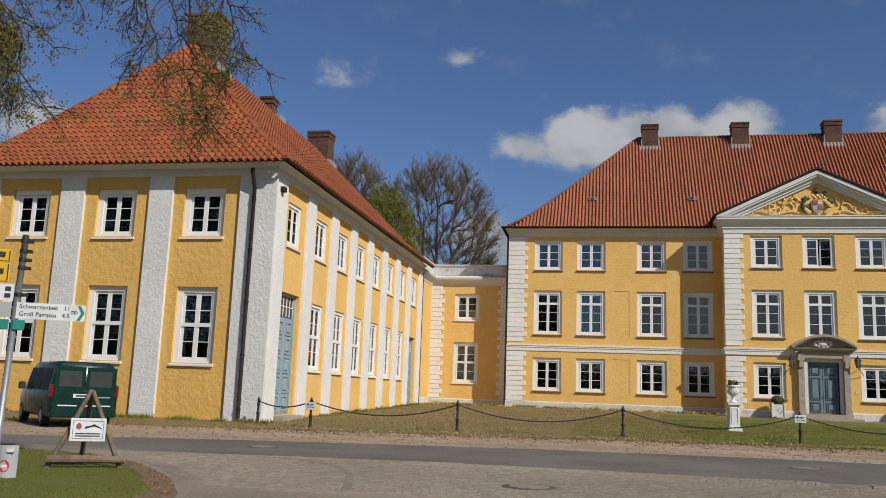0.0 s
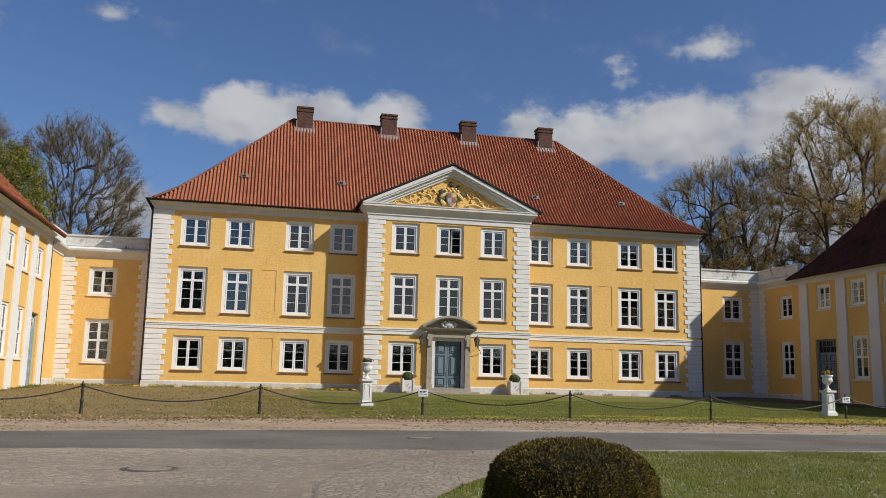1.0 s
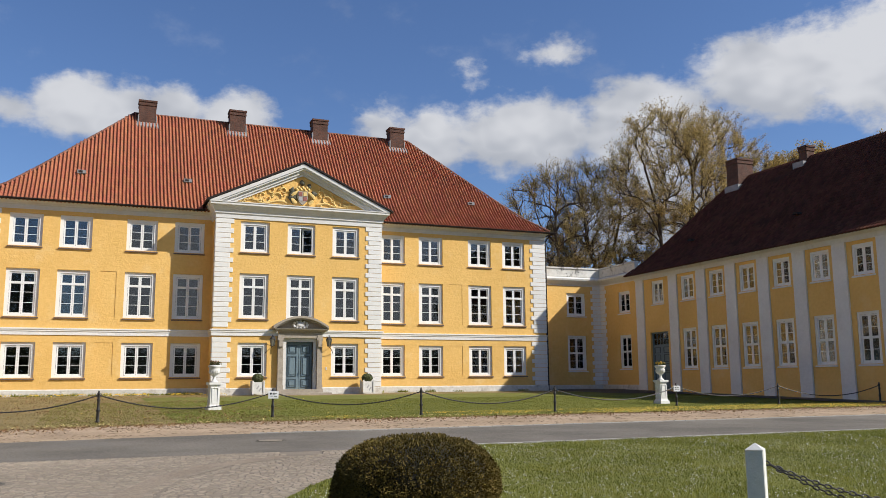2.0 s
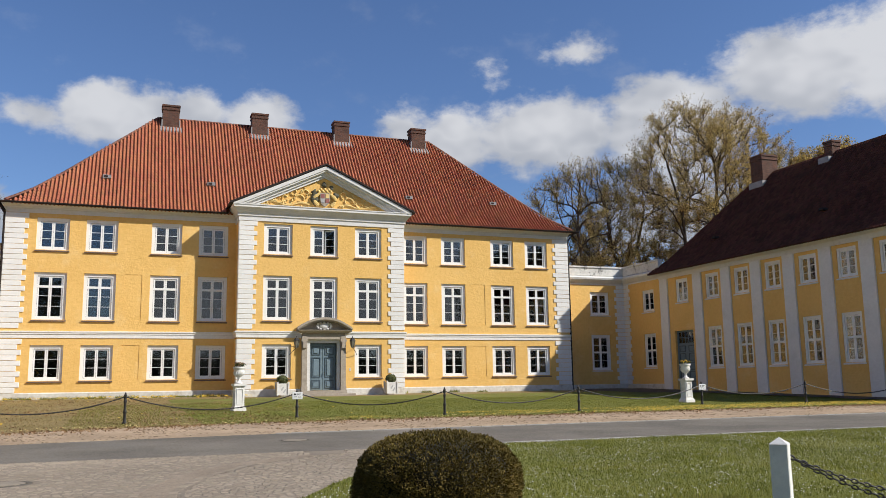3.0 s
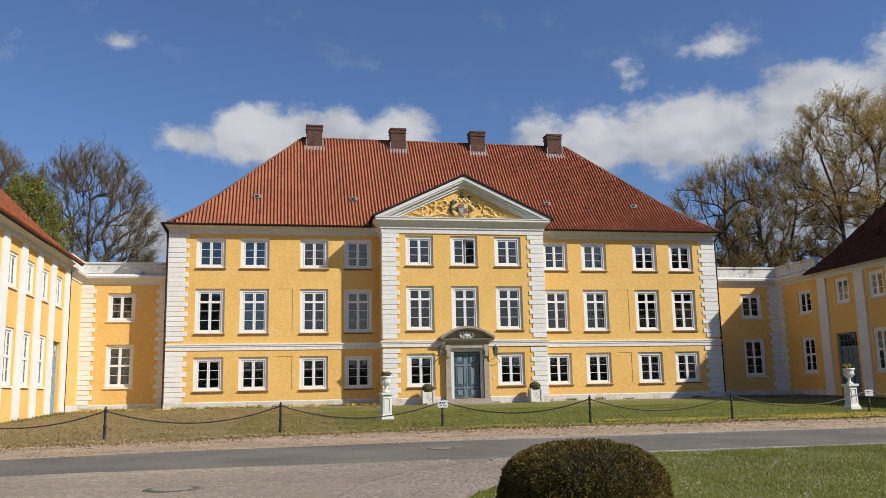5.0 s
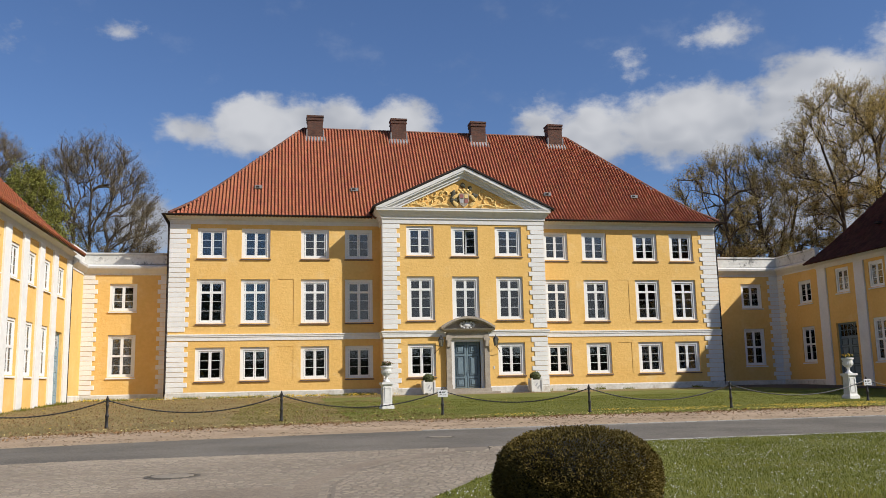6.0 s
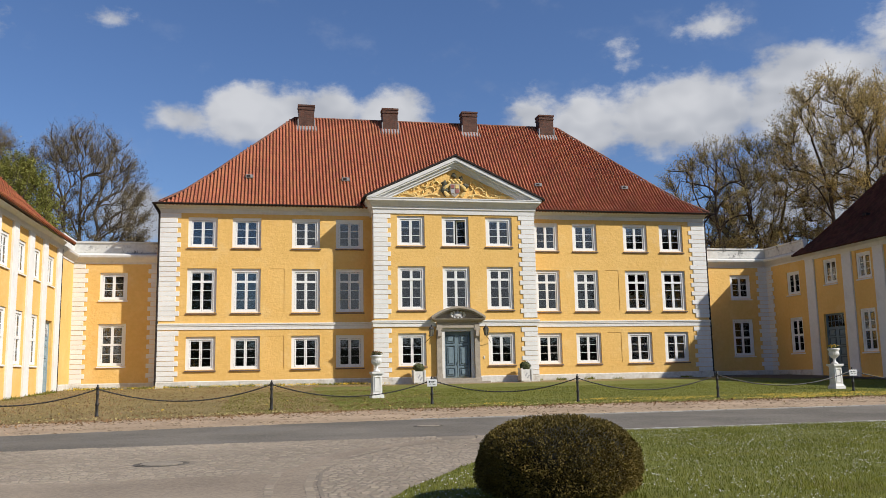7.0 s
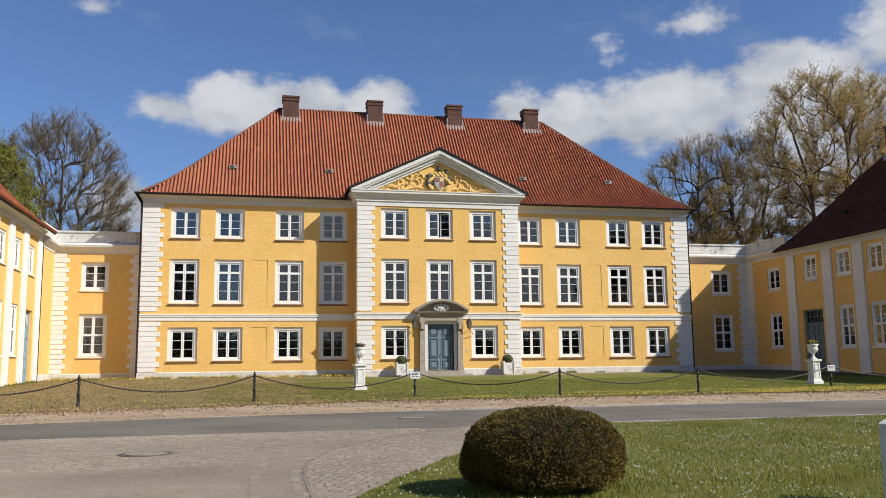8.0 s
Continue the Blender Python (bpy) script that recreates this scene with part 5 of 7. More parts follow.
def link(sgn, x_house, x_in, y_wing, win_x, side_win, label):
    """A lower connecting block with a parapet, set back, turning the corner to the wing."""
    lk = thing("link_building", ((x_house + x_in) / 2, 6.0, 0), label, "link building")
    org = WORLD[lk].inverted()
    YL, ZT = 3.7, 10.2
    a, b = sorted((x_house, x_in))
    b2, a2 = (b, a - 1.0) if sgn < 0 else (b + 1.0, a)
    hs = [(win_x - 0.92, win_x + 0.92, 2.25, 5.2), (win_x - 0.92, win_x + 0.92, 6.88, 8.82)]
    part("wall", wall(bmesh.new(), org @ Matrix.Translation((0, YL, 0)), a, b, 0.3, ZT, hs, 0.5), YELLOW, lk, "yellow rendered wall")
    ms = Matrix.Translation((x_in, 0, 0)) @ Matrix.Rotation(radians(90 if sgn < 0 else -90), 4, "Z")
    su = 1 if sgn < 0 else -1
    sh = [(su * side_win - 0.83, su * side_win + 0.83, 2.38, 5.1), (su * side_win - 0.83, su * side_win + 0.83, 6.92, 8.7)] if side_win is not None else []
    u0, u1 = sorted((su * y_wing, su * (YL + 0.5)))
    part("wall", wall(bmesh.new(), org @ ms, u0, u1, 0.3, ZT, sh, 0.5), YELLOW, lk, "yellow rendered side wall")
    for q in ((a, b, 10.0, 10.5, 0.3, ZT), (*sorted((x_in + sgn * 6.0, x_in + sgn * 6.5)), y_wing, 10.5, 0.3, ZT), (*sorted((x_in + sgn * 0.5, x_in + sgn * 6.0)), 10.0, 10.5, 0.3, ZT)):
        part("wall", box(*q), YELLOW, lk, at=org)
    # Roof slabs and added inner walls, all in the shade-dark room colour.
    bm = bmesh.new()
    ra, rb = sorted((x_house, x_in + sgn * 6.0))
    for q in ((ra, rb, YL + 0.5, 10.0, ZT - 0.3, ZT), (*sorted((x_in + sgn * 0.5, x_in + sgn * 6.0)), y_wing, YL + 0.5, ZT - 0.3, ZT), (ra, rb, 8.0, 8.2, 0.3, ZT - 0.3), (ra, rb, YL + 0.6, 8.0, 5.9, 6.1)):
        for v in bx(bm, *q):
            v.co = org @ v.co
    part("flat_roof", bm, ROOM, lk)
    window(lk, Matrix.Translation((win_x, YL, 2.25)), 1.84, 2.95, (1, 1, 1, 1), casing=0.18, depth=0.12, transom=2.95 * 0.5, sill_mat=WHITE)
    window(lk, Matrix.Translation((win_x, YL, 6.88)), 1.84, 1.94, (1, 1, 1), casing=0.18, depth=0.12, sill_mat=WHITE)
    if side_win is not None:
        window(lk, ms @ Matrix.Translation((su * side_win, 0, 2.38)), 1.66, 2.72, (1, 1, 1, 1), casing=0.16, depth=0.08, transom=2.72 * 0.5, sill_mat=WHITE)
        window(lk, ms @ Matrix.Translation((su * side_win, 0, 6.92)), 1.66, 1.78, (1, 1, 1), casing=0.16, depth=0.08, sill_mat=WHITE)
    path = ((x_in, y_wing, 0), (x_in, YL, 0), (x_house, YL, 0)) if sgn < 0 else ((x_house, YL, 0), (x_in, YL, 0), (x_in, y_wing, 0))

    def run(name, prof, z, mat, label=""):
        part(name, profile_run(bmesh.new(), prof, [(p[0], p[1], z) for p in path]), mat, lk, label, at=org)
    run("plinth", ((0, 0), (0.06, 0), (0.06, 0.62), (0, 0.68)), 0.38, PLINTH, "worn white plinth")
    run("cornice", ((0, 0), (0.05, 0), (0.05, 0.12), (0.12, 0.16), (0.26, 0.30), (0.40, 0.44), (0.44, 0.58), (0.36, 0.66), (0, 0.78)), 9.42, CORNICE, "white moulded cornice")
    run("parapet", ((0.02, 0), (0.06, 0.02), (0.06, 0.66), (0.14, 0.70), (0.14, 0.82), (-0.3, 0.84), (-0.3, 0.0)), 10.2, PARAPET, "weathered grey-white parapet")
    quoin_column(lk, org @ Matrix.Translation((x_in, YL, 0)), 1.06, 9.42, 0.98, 0.78, 0.335, -sgn)
    quoin_column(lk, org @ Matrix.Translation((x_house, YL, 0)), 1.06, 9.42, 0.98, 0.78, 0.335, sgn)
    if side_win is not None:
        quoin_column(lk, org @ ms @ Matrix.Translation((su * YL, 0, 0)), 1.06, 9.42, 0.92, 0.74, 0.335, 1)
    return lk


link(-1, -20.7, -26.7, -0.2, -24.0, None, "low yellow connecting block with a white parapet and quoins")
link(1, 20.7, 27.1, -1.65, 24.68, 0.12, "low yellow connecting block with weathered parapet turning to the brown-roofed wing")


# ---- trees ----
def limb(bm, p, d, length, r0, r1, rnd, bend, droop, sides, steps=4):
    pts, rad = [p.copy()], [r0]
    for k in range(steps):
        d = (d + Vector((rnd.uniform(-bend, bend), rnd.uniform(-bend, bend), rnd.uniform(-bend, bend) + droop))).normalized()
        p = p + d * length / steps
        pts.append(p.copy())
        rad.append(r0 + (r1 - r0) * (k + 1) / steps)
    tube(bm, pts, rad, sides, cap=False)
    return pts, d


def turn_off(d, angle, rnd):
    side = d.cross(Vector((rnd.uniform(-1, 1), rnd.uniform(-1, 1), rnd.uniform(-1, 1)))).normalized()
    return (d * math.cos(angle) + side * math.sin(angle)).normalized()


def leaf_quads(tips, size, per, spread, rnd):
    verts, faces = [], []
    for t in tips:
        for _ in range(per):
            c = t + Vector((rnd.gauss(0, spread), rnd.gauss(0, spread), rnd.gauss(0, spread)))
            a = Vector((rnd.uniform(-1, 1), rnd.uniform(-1, 1), rnd.uniform(-1, 1))).normalized()
            b = a.cross(Vector((rnd.uniform(-1, 1), rnd.uniform(-1, 1), rnd.uniform(-1, 1)))).normalized()
            s = size * rnd.uniform(0.6, 1.4)
            i = len(verts)
            verts += [c - a * s, c + b * s * 0.55, c + a * s, c - b * s * 0.55]
            faces.append((i, i + 1, i + 2, i + 3))
    return verts, faces


def prism(verts, faces, pts, radii, sides=3):
    """A thin tapered twig, written straight into lists of points and faces."""
    base = len(verts)
    for k, p in enumerate(pts):
        d = pts[min(k + 1, len(pts) - 1)] - pts[max(k - 1, 0)]
        a = d.cross(Vector((0.31, 0.17, 0.93)) if abs(d.z) < 0.8 * d.length else Vector((1, 0.1, 0))).normalized()
        b = d.cross(a).normalized()
        for m in range(sides):
            t = 2 * math.pi * m / sides
            verts.append(p + (a * math.cos(t) + b * math.sin(t)) * radii[k])
    for k in range(len(pts) - 1):
        for m in range(sides):
            n = (m + 1) % sides
            faces.append((base + k * sides + m, base + k * sides + n, base + (k + 1) * sides + n, base + (k + 1) * sides + m))


def tree(at, height, width, seed, leaf, size, per, label, base=0.30, stems=1, limbs=11, boughs=90, fine_n=650, twig_n=5200, trunk_r=0.45, lean=(0.0, 0.0),
         twig=None, stout=1.0, lump=0.09, low=-0.25, heart=0.42):
    """A broad-leaved tree in early spring: forking stems, limbs that fan up and out, boughs, twigs out to a rounded rim, and small opening leaves."""
    rnd = random.Random(seed)
    R, z0 = width / 2, height * base
    zc = z0 + (height - z0) * heart
    up_r, down_r = height - zc, zc - z0
    shift = Vector((seed * 3.7, seed * 1.3, 0))
    root = Vector((0, 0, z0 * 0.85))

    def rim(d):
        return 1.0 + lump * noise.noise(d * 1.9 + shift) + lump * 0.55 * noise.noise(d * 4.3 + shift)

    def spot(f, lowest):
        while True:
            d = Vector((rnd.gauss(0, 1), rnd.gauss(0, 1), rnd.gauss(0, 1))).normalized()
            if d.z > lowest:
                break
        k = f * rim(d)
        lift = d.z * (up_r if d.z > 0 else down_r) * k
        return Vector((d.x * R * k + lean[0] * (zc + lift) / height, d.y * R * k + lean[1] * (zc + lift) / height, zc + lift))

    pos, way = [], []                                     # points that later growth may spring from, and which way the wood runs there

    def grow(p, d0, q, r0, r1, n, wob, mesh, sides, keep=0.25):
        length = (q - p).length
        c = p + d0 * length * 0.45
        pts, rad = [], []
        for k in range(n + 1):
            f = k / n
            b = p * (1 - f) ** 2 + c * 2 * f * (1 - f) + q * f * f
            if 0 < k < n:
                b = b + Vector((rnd.gauss(0, wob), rnd.gauss(0, wob), rnd.gauss(0, wob))) * length
            pts.append(b)
            rad.append(r0 + (r1 - r0) * f ** 0.8)
        prism(*mesh, pts, rad, sides)
        for k in range(1, n + 1):
            if k / n > keep:
                pos.append(pts[k])
                way.append((pts[k] - pts[k - 1]).normalized())
        return pts

    def spring(q, first):
        """The best point to branch from on the way to q: near, and so that the branch runs outwards."""
        a = np.array([tuple(p) for p in pos[first:]]) if spring.at != (first, len(pos)) else spring.pool
        spring.at, spring.pool = (first, len(pos)), a
        v = np.array(q) - a
        dist = np.sqrt((v ** 2).sum(1)) + 1e-6
        o = np.array(q - root)
        o = o / np.linalg.norm(o)
        cost = dist * (1.0 + 1.9 * (1.0 - (v @ o) / dist))
        return first + int(cost.argmin())
    spring.at, spring.pool = None, None
    wood, fine = ([], []), ([], [])
    for k in range(stems):
        a = 2 * math.pi * k / max(1, stems) + seed
        foot = Vector((math.cos(a), math.sin(a), 0)) * (0.0 if stems == 1 else trunk_r * 1.2)
        top = Vector((math.cos(a) * (0.3 if stems == 1 else R * 0.34) + lean[0] * 0.6, math.sin(a) * (0.3 if stems == 1 else R * 0.34) + lean[1] * 0.6, zc + up_r * 0.35))
        grow(foot + Vector((0, 0, -0.3)), Vector((0, 0, 1)), top, trunk_r, trunk_r * 0.22, 10, 0.012, wood, 9, 0.42)
    n0 = len(pos)
    marks = [spot(rnd.uniform(0.60, 0.80), low + 0.1) for _ in range(limbs)]
    for q in marks:
        i = min(range(n0), key=lambda m: (pos[m] - q).length + 2.2 * max(0.0, pos[m].z + 0.35 * math.hypot(q.x, q.y) - q.z))
        grow(pos[i], (way[i] + Vector((0, 0, 0.5)) + (q - pos[i]).normalized() * 0.9).normalized(), q, trunk_r * 0.32, 0.06, 8, 0.008, wood, 6)
    for _ in range(boughs):
        q = spot(rnd.uniform(0.66, 0.92), low)
        i = spring(q, 0)
        grow(pos[i], (way[i] + (q - pos[i]).normalized()).normalized(), q, 0.085, 0.030, 6, 0.012, wood, 4)
    spurs = []
    for _ in range(fine_n):
        q = spot(0.72 + 0.28 * rnd.random() ** 0.6, low)
        i = spring(q, n0)
        spurs += grow(pos[i], (way[i] * 0.7 + (q - pos[i]).normalized()).normalized(), q, 0.034 * stout, 0.015 * stout, 4, 0.025, fine, 3, 2.0)[1:]
    tips = []
    for _ in range(twig_n):
        p = rnd.choice(spurs)
        out = (p - Vector((lean[0] * 0.6, lean[1] * 0.6, zc * 0.75))).normalized()
        q = p + (out + Vector((rnd.gauss(0, .55), rnd.gauss(0, .55), rnd.gauss(0, .5)))) * rnd.uniform(0.2, 0.55)
        prism(*fine, (p, q), (0.016 * stout, 0.007 * stout), 3)
        tips += [q, p.lerp(q, 0.6)]
    t = thing("tree", at, label, "tree", rz=seed * 37 % 360 if lean == (0.0, 0.0) else 0.0)
    part("trunk", raw_mesh("trunk", *wood, BARK), None, t, "grey-brown trunk with forking limbs", smooth_faces=True)
    tagged(part("twig_mass", raw_mesh("twig_mass", *fine, twig or TWIG), None, t, "fine bare twigs"), kind="stuff")
    vs, fs = leaf_quads(tips, size, per, 0.16, rnd)
    tagged(part("crown", raw_mesh("crown", vs, fs, leaf), None, t, "thin crown of opening leaves"), kind="stuff")
    return t


tree((-32.2, 31.0, 0.6), 26.8, 14.0, 3, OAK_BUD, 0.045, 6, "tall bare oak with brown buds behind the connecting block", 0.36, stems=3, limbs=22, boughs=190, fine_n=1900, twig_n=10000, twig=TWIG_MID, stout=0.85, trunk_r=0.40, low=-0.8)
tree((-42.2, 31.5, 0.6), 27.9, 9.5, 4, OAK_BUD, 0.045, 5, "bare tree with brown buds behind the court wing", 0.40, boughs=130, fine_n=1100, twig_n=6000, twig=TWIG_MID, stout=0.85)
tree((-49.5, 29.0, 0.6), 25.0, 11.0, 5, OAK_BUD, 0.04, 3, "bare spreading tree behind the orange-roofed wing", 0.38, fine_n=600, twig_n=3500, twig=TWIG_MID)
tree((-33.7, 14.5, 0.6), 19.6, 7.6, 8, SPRING_LEAF, 0.085, 7, "light green leafy willow behind the connecting block", 0.25, fine_n=450, twig_n=3400, low=-0.8)
tree((42.0, 12.0, 0.6), 30.0, 13.8, 12, BUD, 0.062, 5, "tall tree with yellow-green opening leaves behind the brown roof", 0.36, stems=2, limbs=11, boughs=110, fine_n=900, twig_n=5200, lean=(-1.2, 0.0), low=-0.35, stout=0.8)
tree((45.6, 13.2, 0.6), 30.2, 13.6, 13, BUD, 0.062, 5, "tall forked tree with golden opening leaves beyond the brown roof", 0.36, stems=2, limbs=11, boughs=110, fine_n=900, twig_n=5200, lean=(2.4, 0.0), low=-0.35, stout=0.8)
tree((30.6, 17.0, 0.6), 23.6, 13.0, 14, BUD_BROWN, 0.058, 5, "spreading tree with brown opening leaves beside the manor", 0.34, boughs=100, fine_n=800, twig_n=4200, low=-0.6, stout=0.8)
tree((37.6, 19.0, 0.6), 25.6, 12.4, 17, BUD_BROWN, 0.058, 5, "broad tree with olive buds behind the connecting block", 0.34, stems=2, boughs=100, fine_n=700, twig_n=3800, low=-0.5, stout=0.8)
tree((27.5, 25.0, 0.6), 19.5, 11.0, 18, BUD_BROWN, 0.075, 5, "low olive-budded tree behind the manor", 0.2, fine_n=400, twig_n=2600, low=-0.8)
tree((35.0, 25.0, 0.6), 18.8, 12.0, 19, BUD_BROWN, 0.08, 7, "dense olive-budded tree behind the parapet", 0.2, fine_n=400, twig_n=2800, low=-0.8)
tree((42.5, 20.0, 0.6), 17.0, 10.0, 29, BUD_BROWN, 0.08, 5, "low brown-budded tree among the trunks", 0.2, fine_n=300, twig_n=2000, low=-0.8)
tree((55.5, 7.5, 0.6), 25.8, 12.5, 21, BUD, 0.09, 8, "yellow-green tree top beyond the brown-roofed wing", 0.3, fine_n=600, twig_n=5000)
tree((63.5, 1.0, 0.6), 26.6, 12.5, 23, BUD, 0.09, 8, "yellow-green tree beyond the dark roof ridge", 0.3, fine_n=600, twig_n=5000)

# the far wood across the road that closes the place behind
rnd = random.Random(41)
spots = []
for _ in range(16000):
    a = radians(100 + 160 * rnd.random())
    d = 190 + 30 * rnd.random()
    top = 10 + 3.0 * noise.noise((a * 9, 3, 0)) + 1.5 * noise.noise((a * 40, 3, 0))
    spots.append(Vector((math.sin(a) * d, math.cos(a) * d, top * rnd.random() ** 0.6)))
vs, fs = leaf_quads(spots, 0.9, 2, 0.8, rnd)
tagged(placed("far_wood", Matrix(), None, raw_mesh("far_wood", vs, fs, WOOD_SHADE)), "dark far wood beyond the road", "woods", kind="stuff")
# taller park trees on both sides of the open view to the south, mirrored in the panes
spots = []
for _ in range(15000):
    a = radians(rnd.choice((rnd.uniform(188, 255), rnd.uniform(96, 124))))
    d = 78 + 22 * rnd.random()
    top = (38 if a > 3.7 else 27) + 5.0 * noise.noise((a * 9, 8, 0)) + 3.0 * noise.noise((a * 33, 8, 0))
    spots.append(Vector((-13 + math.sin(a) * d, -59 + math.cos(a) * d, top * rnd.random() ** 0.7)))
vs, fs = leaf_quads(spots, 0.8, 2, 0.7, rnd)
tagged(placed("park_wood", Matrix(), None, raw_mesh("park_wood", vs, fs, WOOD_SHADE)), "dark park trees across the road", "woods", kind="stuff")

# the lime tree at the roadside whose branches hang into view
rnd = random.Random(77)
road_tree = thing("roadside_tree", (-25.6, -49.6, 0.03), "roadside lime tree with hanging twigs and fresh small leaves", "tree")
big, fine, tips = bmesh.new(), bmesh.new(), []
O = Vector((-25.6, -49.6, 0.03))
tr_pts = [Vector((0, 0, -0.3)), Vector((0.05, 0, 2)), Vector((0.0, 0.1, 4.2)), Vector((0.2, 0.1, 6.5)), Vector((0.1, 0.2, 9.5)), Vector((0.3, 0.1, 12.5))]
tube(big, tr_pts, [0.46, 0.36, 0.32, 0.26, 0.16, 0.05], 12)


def hanging(start, ways, r, drop, n_sub, leafy):
    pts = [Vector(start) - O] + [Vector(w) - O for w in ways]
    fine_pts = []
    for a, b in zip(pts, pts[1:]):
        for k in range(4):
            fine_pts.append(a.lerp(b, k / 4) + Vector((rnd.uniform(-.07, .07), rnd.uniform(-.07, .07), rnd.uniform(-.07, .07))))
    fine_pts.append(pts[-1])
    m = len(fine_pts)
    tube(big, fine_pts, [r * (1 - 0.85 * k / m) for k in range(m)], 6)
    for i in range(n_sub):
        q = fine_pts[m // 4 + rnd.randrange(m - m // 4)]
        d = Vector((rnd.uniform(-.7, .7), rnd.uniform(-.7, .7), rnd.uniform(-0.9, 0.1))).normalized()
        p2, d2 = limb(fine, q, d, rnd.uniform(0.5, 1.1) * drop, 0.011, 0.005, rnd, 0.2, -0.10, 4, 6)
        for j in range(8):
            q2 = rnd.choice(p2[1:])
            p3, d3 = limb(fine, q2, turn_off(d2, rnd.uniform(0.4, 1.0), rnd), rnd.uniform(0.2, 0.5), 0.008, 0.004, rnd, 0.3, -0.06, 3, 4)
            for _ in range(4):
                q3 = rnd.choice(p3[1:])
                p4, _d = limb(fine, q3, turn_off(d3, rnd.uniform(0.4, 1.0), rnd), rnd.uniform(0.07, 0.2), 0.003, 0.0018, rnd, 0.3, 0, 3, 2)
                if rnd.random() < leafy:
                    tips.extend(p4[1:])


hanging((-25.5, -49.5, 6.3), ((-23.6, -48.7, 8.3), (-21.6, -48.2, 9.0), (-20.2, -47.7, 8.3), (-19.8, -47.5, 6.6)), 0.045, 1.4, 20, 0.35)
hanging((-20.9, -48.0, 8.7), ((-20.0, -47.6, 8.2), (-19.4, -47.3, 7.3), (-19.1, -47.2, 6.5)), 0.028, 1.0, 13, 0.35)
hanging((-21.2, -48.1, 8.9), ((-20.6, -47.9, 7.6), (-20.3, -47.7, 6.3)), 0.022, 1.0, 11, 0.35)
hanging((-25.6, -49.6, 5.2), ((-23.8, -49.3, 7.0), (-22.6, -49.0, 7.2), (-21.9, -48.8, 6.4), (-21.8, -48.8, 5.5)), 0.022, 1.0, 34, 0.9)
hanging((-20.6, -47.9, 8.4), ((-20.1, -47.7, 7.0), (-19.9, -47.5, 6.0), (-19.6, -47.4, 5.6)), 0.012, 0.8, 11, 0.7)
hanging((-25.5, -49.5, 7.4), ((-24.0, -49.2, 8.6), (-22.6, -48.9, 8.3), (-21.7, -48.6, 7.4)), 0.03, 1.0, 22, 0.6)
hanging((-25.5, -49.4, 9.0), ((-27.0, -49.9, 10.5), (-28.6, -50.2, 10.8)), 0.08, 1.5, 14, 0.7)
hanging((-25.4, -49.4, 10.5), ((-25.0, -50.9, 12.2), (-24.6, -52.0, 12.6)), 0.07, 1.5, 14, 0.7)
part("trunk", big, TWIG_DARK, road_tree, "grey trunk with long bent limbs")
tagged(part("twig_mass", fine, TWIG_DARK, road_tree, "thin hanging twigs"), kind="stuff")
vs, fs = leaf_quads(tips, 0.021, 5, 0.05, rnd)
tagged(part("crown", raw_mesh("crown", vs, fs, LIME_LEAF), None, road_tree, "small fresh yellow-green leaves"), kind="stuff")


# ---- forecourt: chain posts, urns, planters ----
POSTS = [(-26.5, -28.3, 0.95), (-24.1, -29.2, 1.05), (-19.0, -27.7, 1.1), (-13.05, -26.5, 1.1), (-6.75, -25.6, 1.1), (-1.0, -26.7, 1.1), (5.3, -26.4, 1.1), (13.6, -23.9, 1.1), (19.25, -24.8, 1.1), (25.4, -25.6, 1.1)]
bm = bmesh.new()
lathe(bm, ((0.075, -0.05), (0.075, 0.05), (0.055, 0.08), (0.05, 0.36), (0.07, 0.39), (0.07, 0.44), (0.045, 0.47), (0.042, 0.72), (0.062, 0.75), (0.062, 0.80), (0.04, 0.83), (0.038, 0.95), (0.058, 0.97), (0.06, 1.0), (0.03, 1.03), (0.035, 1.06), (0.02, 1.1)), 12)
post_me = mesh_of("shaft", bm, DARK_IRON)
post_me.shade_smooth()
ring_me = mesh_of("ring", tube(bmesh.new(), [(0.055 * math.cos(a), 0, 0.90 + 0.055 * math.sin(a)) for a in [k * math.pi / 5 for k in range(11)]], 0.012, 5), DARK_IRON)
for i, (x, y, h) in enumerate(POSTS):
    p = thing("chain_post", (x, y, gz(y)), "slim black cast-iron chain post on the lawn edge", "post", "posts along the forecourt chain")
    part("shaft", post_me, None, p, at=Matrix.Diagonal((1, 1, h / 1.1, 1)))
    part("ring", ring_me, None, p, at=Matrix.Translation((0, 0, h - 1.1)))
for (x, y, h), (x2, y2, h2) in zip(POSTS, POSTS[1:]):
    a, b = Vector((x, y, gz(y) + h * 0.86)), Vector((x2, y2, gz(y2) + h2 * 0.86))
    sag = min(0.55, (b - a).length * 0.085)
    n = int((b - a).length / 0.07)
    bm = bmesh.new()
    pts, rad = [], []
    for k in range(n + 1):
        f = k / n
        pts.append(a.lerp(b, f) - a - Vector((0, 0, sag * 4 * f * (1 - f))))
        rad.append(0.030 if k % 2 else 0.017)
    tube(bm, pts, rad, 5)
    ch = thing("chain", tuple(a), "rusty dark iron chain sagging between posts", "chain", "chains of the forecourt")
    part("chain_body", bm, DARK_IRON, ch, "rusty iron links")


